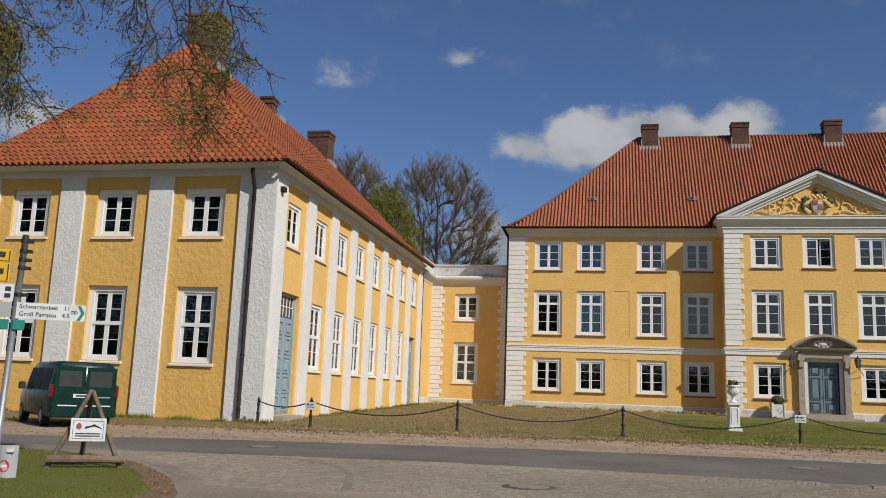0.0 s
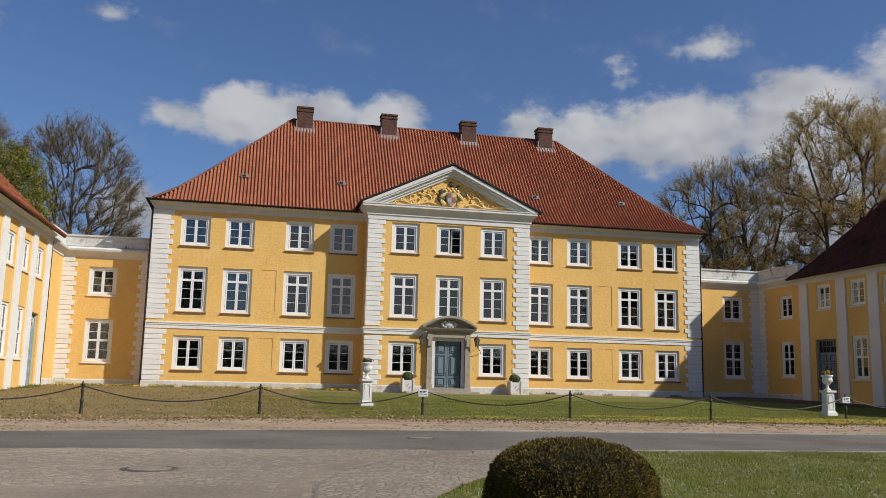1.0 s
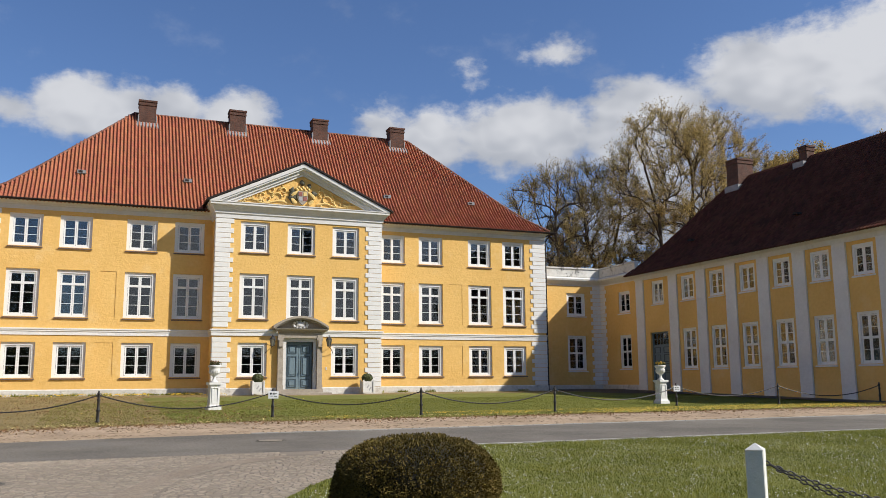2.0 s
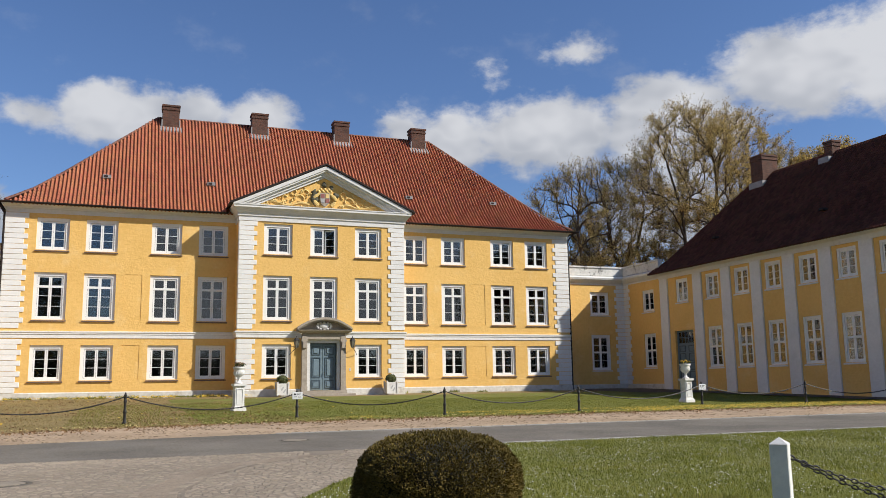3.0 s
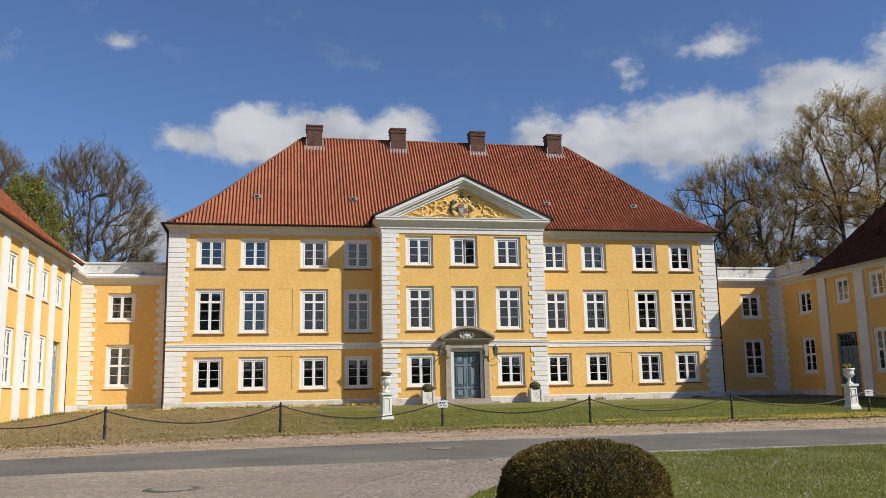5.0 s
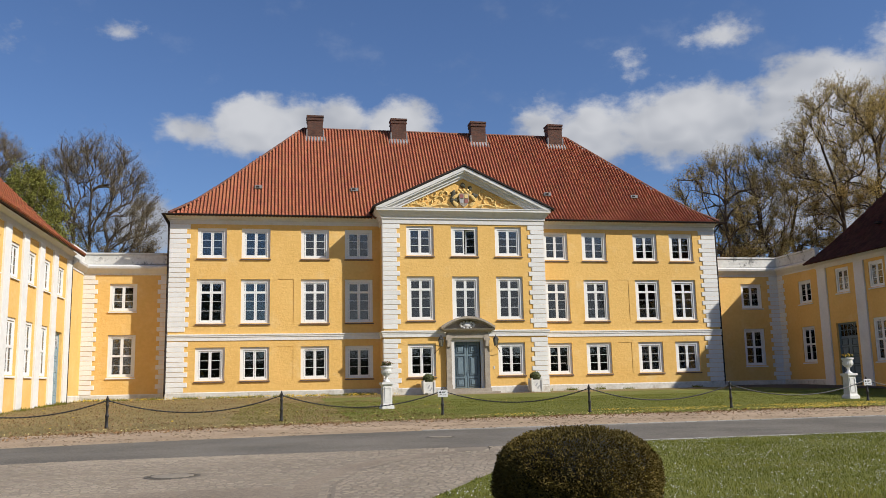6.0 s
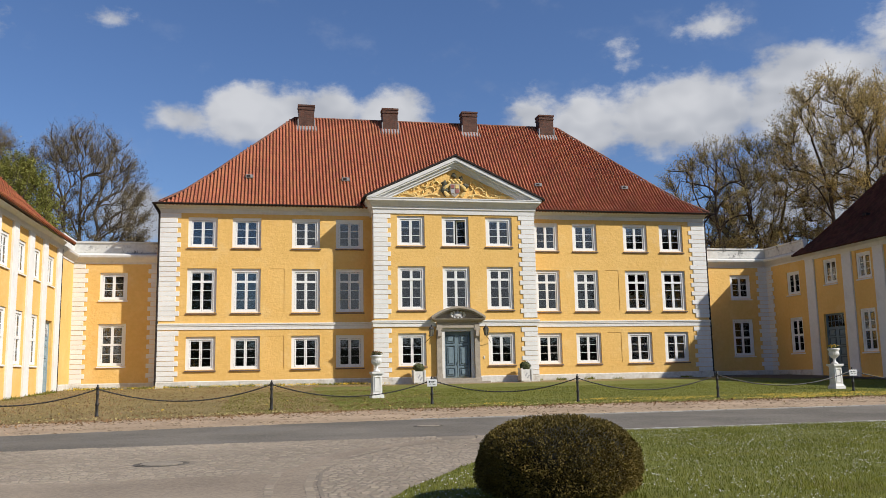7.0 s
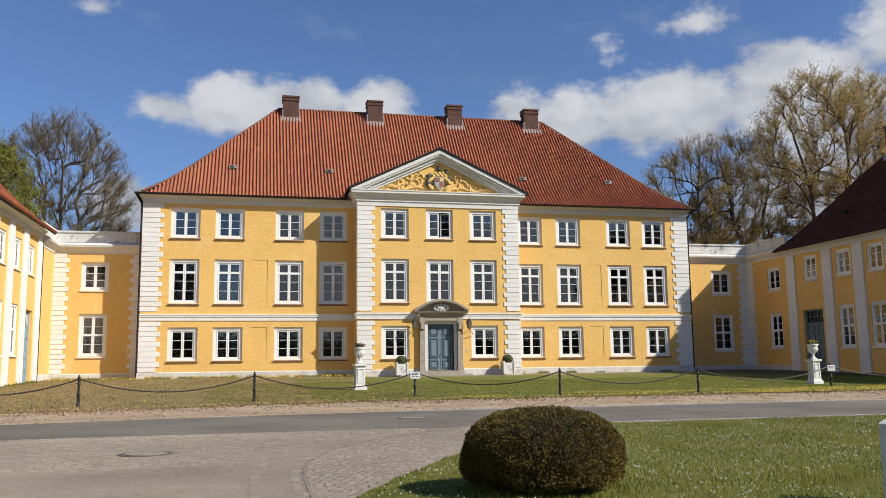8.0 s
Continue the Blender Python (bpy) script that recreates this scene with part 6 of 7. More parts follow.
def notice(x, y, z, post):
    s = thing("notice_board", (x, y - 0.07, z), "small white notice board with a blue emblem on a chain post", "sign", "notices on the chain posts")
    part("board", box(-0.20, 0.20, -0.012, 0.012, 0, 0.28, bevel=0.006), SIGN_WHITE, s)
    part("emblem", lathe(bmesh.new(), ((0.04, 0.0), (0.04, 0.004)), 14), INK, s, at=Matrix.Translation((-0.10, -0.012, 0.19)) @ Matrix.Rotation(radians(90), 4, "X"))
    for a, b, c in ((-0.03, 0.13, 0.195), (-0.03, 0.08, 0.16), (-0.12, -0.02, 0.085), (0.02, 0.14, 0.075)):
        part("text_bar", box(a, b, -0.018, -0.012, c, c + 0.022), INK, s)


notice(-6.75, -25.6, gz(-25.6) + 0.70, 0)
notice(13.6, -23.9, gz(-23.9) + 0.70, 0)
notice(-24.1, -29.2, gz(-29.2) + 0.60, 0)

URN_PROF = ((0.17, 1.22), (0.17, 1.26), (0.10, 1.30), (0.065, 1.37), (0.055, 1.43), (0.08, 1.46), (0.07, 1.49), (0.15, 1.54), (0.22, 1.63), (0.245, 1.75), (0.22, 1.82), (0.235, 1.86), (0.285, 1.92), (0.285, 1.97), (0.25, 1.98), (0.23, 1.94), (0.0, 1.92))


def urn(at, petal, label, rz):
    u = thing("garden_urn", at, label, "urn", "pair of flower urns", rz)
    bm = bmesh.new()
    for h, z0, z1, t in ((0.29, -0.06, 0.14, 0), (0.26, 0.14, 0.22, 0.03), (0.215, 0.22, 1.07, 0.015), (0.235, 1.07, 1.12, 0), (0.28, 1.12, 1.22, 0)):
        bx(bm, -h, h, -h, h, z0, z1, taper=t)
    ped = part("pedestal", bm, WHITE_STONE, u, "white square pedestal with recessed panels")
    for k in range(4):
        m = Matrix.Rotation(k * math.pi / 2, 4, "Z")
        bm = bmesh.new()
        for q in ((-0.145, 0.145, 0.31, 0.335), (-0.145, 0.145, 0.965, 0.99), (-0.145, -0.12, 0.335, 0.965), (0.12, 0.145, 0.335, 0.965)):
            bx(bm, q[0], q[1], -0.232, -0.19, q[2], q[3])
        part("panel_frame", bm, WHITE_STONE, ped, at=m)
    vase = part("vase", lathe(bmesh.new(), URN_PROF, 26), WHITE_STONE, u, "white fluted vase", smooth_faces=True)
    bm = bmesh.new()
    for k in range(16):
        a = k * math.pi / 8
        tube(bm, [(r * math.cos(a), r * math.sin(a), z) for r, z in ((0.148, 1.545), (0.222, 1.645), (0.243, 1.75))], (0.014, 0.024, 0.014), 5)
    part("fluting", bm, WHITE_STONE, vase)
    r = random.Random(int(at[0] * 10))
    vs, fs = leaf_quads([Vector((r.uniform(-.2, .2), r.uniform(-.2, .2), 2.0 + r.uniform(0, 0.08))) for _ in range(60)], 0.045, 3, 0.04, r)
    part("plants", raw_mesh("plants", vs, fs, BOX_GREEN), None, u, "low green plants")
    vs, fs = leaf_quads([Vector((r.uniform(-.2, .2), r.uniform(-.2, .2), 2.06 + r.uniform(0, 0.1))) for _ in range(34)], 0.04, 4, 0.02, r)
    part("flowers", raw_mesh("flowers", vs, fs, petal), None, u, "bright pansies")


urn((-8.2, -19.3, gz(-19.3)), LEAF_LITTER, "white stone urn on a square pedestal with faded flowers", 8)
urn((14.4, -21.6, gz(-21.6)), DANDELION, "white stone urn on a pedestal with yellow and orange pansies", 4)

for x in (-2.98, 4.72):
    pl = thing("planter", (x, -0.75, 0.66), "white wooden planter box with a clipped box ball beside the entrance", "planter", "planters beside the entrance")
    bm = bmesh.new()
    bx(bm, -0.36, 0.36, -0.36, 0.36, 0.06, 0.82)
    part("tub", bm, WHITE_STONE, pl)
    for sx in (-1, 1):
        for sy in (-1, 1):
            part("corner_post", box(sx * 0.37 - 0.05, sx * 0.37 + 0.05, sy * 0.37 - 0.05, sy * 0.37 + 0.05, 0.0, 0.92), WHITE_STONE, pl)
    bm = bmesh.new()
    for a, b in (((-0.15, 0.40), (0.0, 0.62)), ((0.0, 0.24), (0.15, 0.46))):
        v = [bm.verts.new((x1, y1, z1)) for x1, y1, z1 in ((a[0], -0.372, a[1]), (a[0] + 0.06, -0.372, a[1] - 0.07), (b[0] + 0.06, -0.372, b[1] - 0.07), (b[0], -0.372, b[1]))]
        bm.faces.new(v)
        w = [bm.verts.new((q.co.x, -0.36, q.co.z)) for q in v]
        for k in range(4):
            bm.faces.new((v[k], w[k], w[(k + 1) % 4], v[(k + 1) % 4]))
    part("emblem", bm, SIGN_GREY, pl, "grey diagonal motif")
    r = random.Random(int(x * 7))
    bm = bmesh.new()
    bmesh.ops.create_icosphere(bm, subdivisions=3, radius=1.0, matrix=Matrix.Translation((0, 0, 1.06)) @ Matrix.Diagonal((0.36, 0.36, 0.30, 1)))
    for v in bm.verts:
        v.co += (v.co - Vector((0, 0, 1.06))) * 0.16 * noise.noise(v.co * 9)
    part("foliage", bm, BOX_GREEN, pl, "clipped green box ball")
    tips2 = []
    for _ in range(700):
        d = Vector((r.gauss(0, 1), r.gauss(0, 1), r.gauss(0, 1))).normalized()
        tips2.append(Vector((d.x * 0.375, d.y * 0.375, 1.06 + d.z * 0.315)))
    vs, fs = leaf_quads(tips2, 0.028, 2, 0.012, r)
    tagged(part("leaves", raw_mesh("leaves", vs, fs, BOX_GREEN), None, pl), kind="stuff")

# ---- road side: bush, white post, manhole covers ----
BC, BR = Vector((-10.12, -50.7, 0.04)), (0.85, 0.78, 0.86)
bush = thing("clipped_bush", tuple(BC), "low dome of clipped dark yew on the lawn", "bush")
rnd = random.Random(9)


def dome(d, f=1.0):
    """A cushion: flat-topped, bulging low at the sides."""
    x, y, z = d
    h = math.hypot(x, y)
    e = 2.25 if z > 0 else 3.8
    k = 1 / (abs(h) ** e + abs(z) ** e) ** (1 / e)
    return Vector((x * k * BR[0], y * k * BR[1], 0.41 + (z * k * 0.45 if z > 0 else z * k * 0.39))) * f


# Solid core under the sprigs, its colour painting the shade in the gaps.
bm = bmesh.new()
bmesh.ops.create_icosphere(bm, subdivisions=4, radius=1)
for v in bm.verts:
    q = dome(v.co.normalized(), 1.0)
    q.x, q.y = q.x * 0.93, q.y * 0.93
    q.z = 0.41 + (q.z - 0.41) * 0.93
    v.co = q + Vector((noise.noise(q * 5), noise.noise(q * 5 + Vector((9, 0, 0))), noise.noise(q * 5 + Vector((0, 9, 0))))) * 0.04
part("core", bm, YEW_CORE, bush, "solid core coloured near black for the shade between sprigs")
vs, fs = [], []
for i in range(70000):
    d = Vector((rnd.gauss(0, 1), rnd.gauss(0, 1), rnd.gauss(0, 1) * 0.9)).normalized()
    if d.z < -0.75:
        continue
    p = dome(d)
    lump = 0.05 * noise.noise(p * 3.3) + 0.03 * noise.noise(p * 9)
    p = p + d * (lump + rnd.uniform(-0.055, 0.014))
    if p.z < 0.02:
        continue
    a = (d + Vector((rnd.gauss(0, .6), rnd.gauss(0, .6), rnd.gauss(0, .6) + 0.3))).normalized()
    b = a.cross(Vector((rnd.uniform(-1, 1), rnd.uniform(-1, 1), rnd.uniform(-1, 1)))).normalized()
    s = rnd.uniform(0.012, 0.026)
    k = len(vs)
    vs += [p - a * s * 0.4, p + b * s * 0.3, p + a * s, p - b * s * 0.3]
    fs.append((k, k + 1, k + 2, k + 3))
tagged(part("foliage", raw_mesh("foliage", vs, fs, YEW), None, bush, "short brown-green yew sprigs"), kind="stuff")

stub = thing("bollard", (-7.2, -52.4, 0.04), "square white wooden post with a pyramid top on the lawn", "bollard", "white posts of the lawn chain", rz=40)
bm = box(-0.085, 0.085, -0.085, 0.085, -0.2, 0.735, bevel=0.008)
part("shaft", bm, WHITE_STONE, stub)
bm = bmesh.new()
v = [bm.verts.new(p) for p in ((-0.089, -0.089, 0.735), (0.089, -0.089, 0.735), (0.089, 0.089, 0.735), (-0.089, 0.089, 0.735), (0, 0, 0.80))]
for f in ((0, 1, 4), (1, 2, 4), (2, 3, 4), (3, 0, 4), (3, 2, 1, 0)):
    bm.faces.new([v[i] for i in f])
part("cap", bm, WHITE_STONE, stub)
part("eye_bolt", tube(bmesh.new(), [(0.075 + 0.03 + 0.03 * math.cos(a), 0, 0.63 + 0.03 * math.sin(a)) for a in [k * math.pi / 4 for k in range(9)]], 0.008, 5), DARK_IRON, stub)
copy_thing(stub, pose(-3.9, -53.9, 0.04, 0, 0, 40))
for k, off in enumerate((0.0, 0.05)):
    a, b = Vector((-7.12, -52.42, 0.66)), Vector((-3.98, -53.86, 0.66))
    bm = bmesh.new()
    m = 60
    for i in range(m):
        f = (i + 0.5) / m
        c = a.lerp(b, f) - a - Vector((0, 0, (0.42 + off * 2) * 4 * f * (1 - f)))
        d = (b - a).normalized()
        d = Vector((d.x, d.y, -(0.42 + off * 2) * 4 * (1 - 2 * f) / (b - a).length)).normalized()
        side = d.cross(Vector((0, 0, 1))).normalized() if i % 2 else d.cross(d.cross(Vector((0, 0, 1)))).normalized()
        pts = [c + d * 0.036 * math.cos(t) + side * 0.018 * math.sin(t) for t in [j * math.pi / 4 for j in range(9)]]
        tube(bm, pts, 0.008, 4, cap=False)
    ch = thing("chain", tuple(a), "rusty twisted chain hanging from the white post", "chain", "chains of the lawn")
    tagged(part("chain_body", bm, DARK_IRON, ch), kind="stuff")


def manhole(x, y, r, z, ring_mat, lid_mat, label):
    c = thing("manhole_cover", (x, y, z), label, "manhole cover", "manhole covers in the road")
    part("ring", lathe(bmesh.new(), ((r, -0.03), (r, 0.004), (r * 0.9, 0.010), (r * 0.88, 0.002), (r * 0.8, 0.0), (0.0, -0.002)), 36), ring_mat, c)
    bm = bmesh.new()
    lathe(bm, ((r * 0.76, 0.0), (r * 0.76, 0.012), (0.0, 0.014)), 32)
    part("lid", bm, lid_mat, c)
    for k in range(12):
        a = k * math.pi / 6
        part("stud", box(-0.025, 0.025, -0.035, 0.035, 0, 0.008), ring_mat, c, at=Matrix.Translation((r * 0.83 * math.cos(a), r * 0.83 * math.sin(a), 0.002)) @ Matrix.Rotation(a, 4, "Z"))


manhole(-14.8, -45.0, 0.43, 0.03, COVER, CONCRETE, "round iron manhole cover with a concrete lid among setts")
manhole(-9.05, -37.3, 0.40, 0.014, COVER, CONCRETE, "round manhole cover in the asphalt")
manhole(-21.7, -39.2, 0.38, 0.014, COVER, CONCRETE, "round manhole cover at the road bend")


# ---- verge: signpost, poster, timber trestle, van ----
def writing(name, text, size, m, mat, parent, align="LEFT"):
    cu = bpy.data.curves.new(name, "FONT")
    cu.body, cu.size, cu.extrude, cu.align_x, cu.align_y = text, size, 0.002, align, "CENTER"
    tmp = bpy.data.objects.new("tmp", cu)
    scene.collection.objects.link(tmp)
    me = bpy.data.meshes.new_from_object(tmp.evaluated_get(bpy.context.evaluated_depsgraph_get()))
    bpy.data.objects.remove(tmp)
    me.materials.clear()
    me.materials.append(mat)
    return part(name, me, None, parent, at=m)


SP = Vector((-22.22, -47.88, 0.03))
sp = thing("signpost", tuple(SP), "grey steel signpost with white cycling and yellow road arms", "signpost", rz=24)
bm = bmesh.new()
tube(bm, [(0.03, 0, -0.3), (0.07, 0, 1.8), (0.10, 0, 3.52)], 0.045, 14)
part("pole", bm, STEEL, sp, "galvanised steel pole", smooth_faces=True)
for z in (2.6, 3.0, 3.12, 3.25, 3.40):
    bm = bmesh.new()
    lathe(bm, ((0.062, z), (0.062, z + 0.05)), 12, (0.10, 0, 0))
    bx(bm, 0.12, 0.22, -0.03, 0.03, z, z + 0.045)
    part("clamp", bm, DARK_IRON, sp, "dark iron clamp")


def arm(sign, x0, x1, z0, z1, mat, tip, label):
    bm = bmesh.new()
    pts = [(x0, z0), (x1 - tip, z0), (x1, (z0 + z1) / 2), (x1 - tip, z1), (x0, z1)] if tip > 0 else [(x0, z0), (x1, z0), (x1, z1), (x0, z1)]
    f0, f1 = [bm.verts.new((x, -0.055, z)) for x, z in pts], [bm.verts.new((x, -0.035, z)) for x, z in pts]
    bm.faces.new(f0)
    bm.faces.new(f1[::-1])
    for k in range(len(pts)):
        bm.faces.new((f0[k], f1[k], f1[(k + 1) % len(pts)], f0[(k + 1) % len(pts)]))
    return part("sign_arm", bm, mat, sp, label)


UP = Matrix.Rotation(radians(90), 4, "X")
a1 = arm(1, 0.10, 1.05, 2.27, 2.51, SIGN_WHITE, 0.0, "white cycle-route arm with dark green arrow")
writing("lettering", "Schwarzenbek", 0.092, Matrix.Translation((0.14, -0.058, 2.45)) @ UP, INK, a1)
writing("lettering", "11", 0.092, Matrix.Translation((0.75, -0.058, 2.45)) @ UP, INK, a1)
writing("lettering", "Groß Pampau", 0.092, Matrix.Translation((0.14, -0.058, 2.34)) @ UP, INK, a1)
writing("lettering", "4.5", 0.092, Matrix.Translation((0.73, -0.058, 2.34)) @ UP, INK, a1)
bm = bmesh.new()
v = [bm.verts.new((x, -0.0585, z)) for x, z in ((0.94, 2.50), (0.985, 2.50), (1.045, 2.39), (0.985, 2.28), (0.94, 2.28), (0.995, 2.39))]
bm.faces.new(v)
part("arrow", bm, SIGN_GREEN, a1, "dark green arrow point")
bm = bmesh.new()
for x in (0.875, 0.925):
    tube(bm, [(x + 0.022 * math.cos(t), -0.058, 2.395 + 0.022 * math.sin(t)) for t in [k * math.pi / 4 for k in range(9)]], 0.004, 4, cap=False)
tube(bm, [(0.875, -0.058, 2.395), (0.90, -0.058, 2.43), (0.925, -0.058, 2.395)], 0.004, 4)
part("bicycle_symbol", bm, INK, a1)
a2 = arm(-1, -0.75, 0.04, 2.52, 2.77, SIGN_WHITE, 0.0, "white cycle-route arm pointing the other way")
for x0, x1, z in ((-0.6, -0.2, 2.70), (-0.6, -0.3, 2.60), (-0.08, 0.0, 2.70), (-0.08, 0.0, 2.60)):
    part("text_bar", box(x0, x1, -0.062, -0.055, z - 0.03, z + 0.03), INK, a2)
part("sign_arm", box(-0.75, 0.03, -0.05, -0.03, 2.28, 2.50), SIGN_GREY, sp, "grey back of a route arm")
for x0, x1 in ((-0.75, 0.0), (0.07, 0.24)):
    part("route_plate", box(x0 if x0 > 0 else -0.12, x1 if x0 > 0 else 0.02, -0.07, -0.05, 2.10, 2.25, bevel=0.01), SIGN_GREEN, sp, "small green route plate")
for z0, z1 in ((2.80, 3.08), (3.10, 3.28)):
    y = part("road_sign", box(-1.0, -0.05, -0.06, -0.03, z0, z1, bevel=0.012), SIGN_YELLOW, sp, "yellow road direction sign with black rim")
    part("rim", box(-0.08, -0.064, -0.066, -0.06, z0 + 0.02, z1 - 0.02), INK, y)
    part("text_bar", box(-0.22, -0.13, -0.066, -0.06, (z0 + z1) / 2 - 0.03, (z0 + z1) / 2 + 0.05), INK, y)

po = thing("poster", (SP.x + 0.22, SP.y + 0.04, 0.02), "curved grey and red election poster leaning at the signpost foot", "poster", rz=24)
WORLD[po] = WORLD[po] @ Matrix.Diagonal((0.8, 0.8, 0.85, 1))
po.matrix_basis = WORLD[po]
bm = bmesh.new()
rows2 = []
for k in range(9):
    a = -1.0 + 2.0 * k / 8
    rows2.append([bm.verts.new((0.23 * math.sin(a), -0.23 * math.cos(a) + 0.05, z)) for z in (0.02, 0.28, 0.56)] + [bm.verts.new((0.222 * math.sin(a), -0.222 * math.cos(a) + 0.05, z)) for z in (0.56, 0.28, 0.02)])
for r, s in zip(rows2, rows2[1:]):
    for k in range(6):
        bm.faces.new((r[k], s[k], s[(k + 1) % 6], r[(k + 1) % 6]))
part("sheet", bm, SIGN_GREY, po, "grey printed sheet")
bm = bmesh.new()
pts = []
for k in range(16):
    a = k * math.pi / 8
    x, z = 0.085 * math.cos(a), 0.22 + 0.10 * math.sin(a)
    pts.append(bm.verts.new((x, -math.sqrt(0.234 ** 2 - x * x) + 0.05, z)))
bm.faces.new(pts)
part("red_spot", bm, SIGN_RED, po, "red round print")
for x0, x1, z in ((0.02, 0.14, 0.47), (-0.05, 0.05, 0.22)):
    part("text_bar", box(x0, x1, -0.205 if x0 > 0 else -0.187, -0.10, z - 0.022, z + 0.022), SIGN_WHITE, po)

tr = thing("timber_trestle", (-22.4, -45.6, 0.04), "rustic timber trestle with a white notice board on the verge", "trestle", rz=33)
WORLD[tr] = pose(-22.0, -45.95, 0.04, 0, 0, 33) @ Matrix.Diagonal((0.75, 0.9, 0.93, 1))
tr.matrix_basis = WORLD[tr]
for x0, y0, x1, y1, r in ((-0.78, -0.15, -0.02, 0.05, 0.055), (0.74, -0.15, 0.02, 0.05, 0.055), (-0.10, 1.05, 0.0, 0.10, 0.06)):
    bm = bmesh.new()
    tube(bm, [(x0, y0, -0.05), ((x0 + x1) / 2 + 0.015, (y0 + y1) / 2, 0.62), (x1, y1, 1.32)], [r, r * 0.95, r * 0.85], 9)
    part("leg", bm, TIMBER, tr, "round weathered pole", smooth_faces=False)
part("crossbeam", tube(bmesh.new(), [(-0.76, -0.22, 0.15), (0, -0.23, 0.155), (0.80, -0.22, 0.14)], [0.075, 0.07, 0.065], 10), TIMBER, tr, "thick round crossbeam")
bd = part("notice", box(-0.36, 0.36, -0.20, -0.17, 0.60, 1.0, bevel=0.006), SIGN_WHITE, tr, "white framed notice", at=Matrix.Translation((0, 0, -0.15)))
bm = bmesh.new()
for q in ((-0.31, 0.31, 0.645, 0.652), (-0.31, 0.31, 0.95, 0.957), (-0.31, -0.303, 0.652, 0.95), (0.303, 0.31, 0.652, 0.95)):
    bx(bm, q[0], q[1], -0.205, -0.20, q[2], q[3])
part("border_line", bm, INK, bd)
part("red_disc", lathe(bmesh.new(), ((0.055, 0.0), (0.055, 0.004)), 18), SHIELD_RED, bd, "faded red round symbol", at=Matrix.Translation((-0.19, -0.20, 0.86)) @ Matrix.Rotation(radians(90), 4, "X"))
bm = bmesh.new()
tube(bm, [(-0.06, -0.203, 0.84), (0.04, -0.203, 0.86), (0.12, -0.203, 0.885), (0.2, -0.203, 0.855), (0.27, -0.203, 0.825)], (0.02, 0.015, 0.02, 0.012, 0.006), 6)
part("drawing", bm, INK, bd)
for z in (0.735, 0.695):
    part("text_bar", box(-0.25, 0.25, -0.204, -0.20, z - 0.01, z + 0.01), INK, bd)

# green van
VW, VL, VH = 2.0, 4.95, 1.98
van = thing("van", (-31.05, -33.5, 0.0), "dark green delivery van parked on the sand strip", "van", rz=47)


def van_ring(y, w, zb, zt, shoulder, roof_in):
    a, b = w / 2, w / 2 - roof_in
    return [(-a + 0.05, y, zb), (-a, y, zb + 0.12), (-a, y, shoulder), (-b, y, zt - 0.12), (-b + 0.12, y, zt), (b - 0.12, y, zt), (b, y, zt - 0.12), (a, y, shoulder), (a, y, zb + 0.12), (a - 0.05, y, zb)]


bm = bmesh.new()
L2 = VL / 2
secs = [van_ring(-L2, VW - 0.10, 0.34, VH - 0.06, 1.05, 0.16), van_ring(-L2 + 0.10, VW, 0.30, VH, 1.05, 0.15), van_ring(-L2 + 3.2, VW, 0.30, VH, 1.05, 0.15), van_ring(-L2 + 3.75, VW, 0.30, VH - 0.12, 1.05, 0.17),
        van_ring(-L2 + 4.25, VW - 0.02, 0.30, 1.32, 1.02, 0.10), van_ring(-L2 + 4.8, VW - 0.14, 0.32, 1.08, 0.9, 0.10), van_ring(L2, VW - 0.3, 0.36, 0.85, 0.7, 0.08)]
rr = [[bm.verts.new(p) for p in s] for s in secs]
for r, s in zip(rr, rr[1:]):
    for k in range(10):
        bm.faces.new((r[k], r[(k + 1) % 10], s[(k + 1) % 10], s[k]))
bm.faces.new(rr[0])
bm.faces.new(rr[-1][::-1])
bmesh.ops.recalc_face_normals(bm, faces=bm.faces)
bmesh.ops.bevel(bm, geom=bm.edges[:], offset=0.035, segments=2, affect="EDGES")
body = part("body", bm, VAN_GREEN, van, "glossy dark green bodywork", smooth_faces=True)
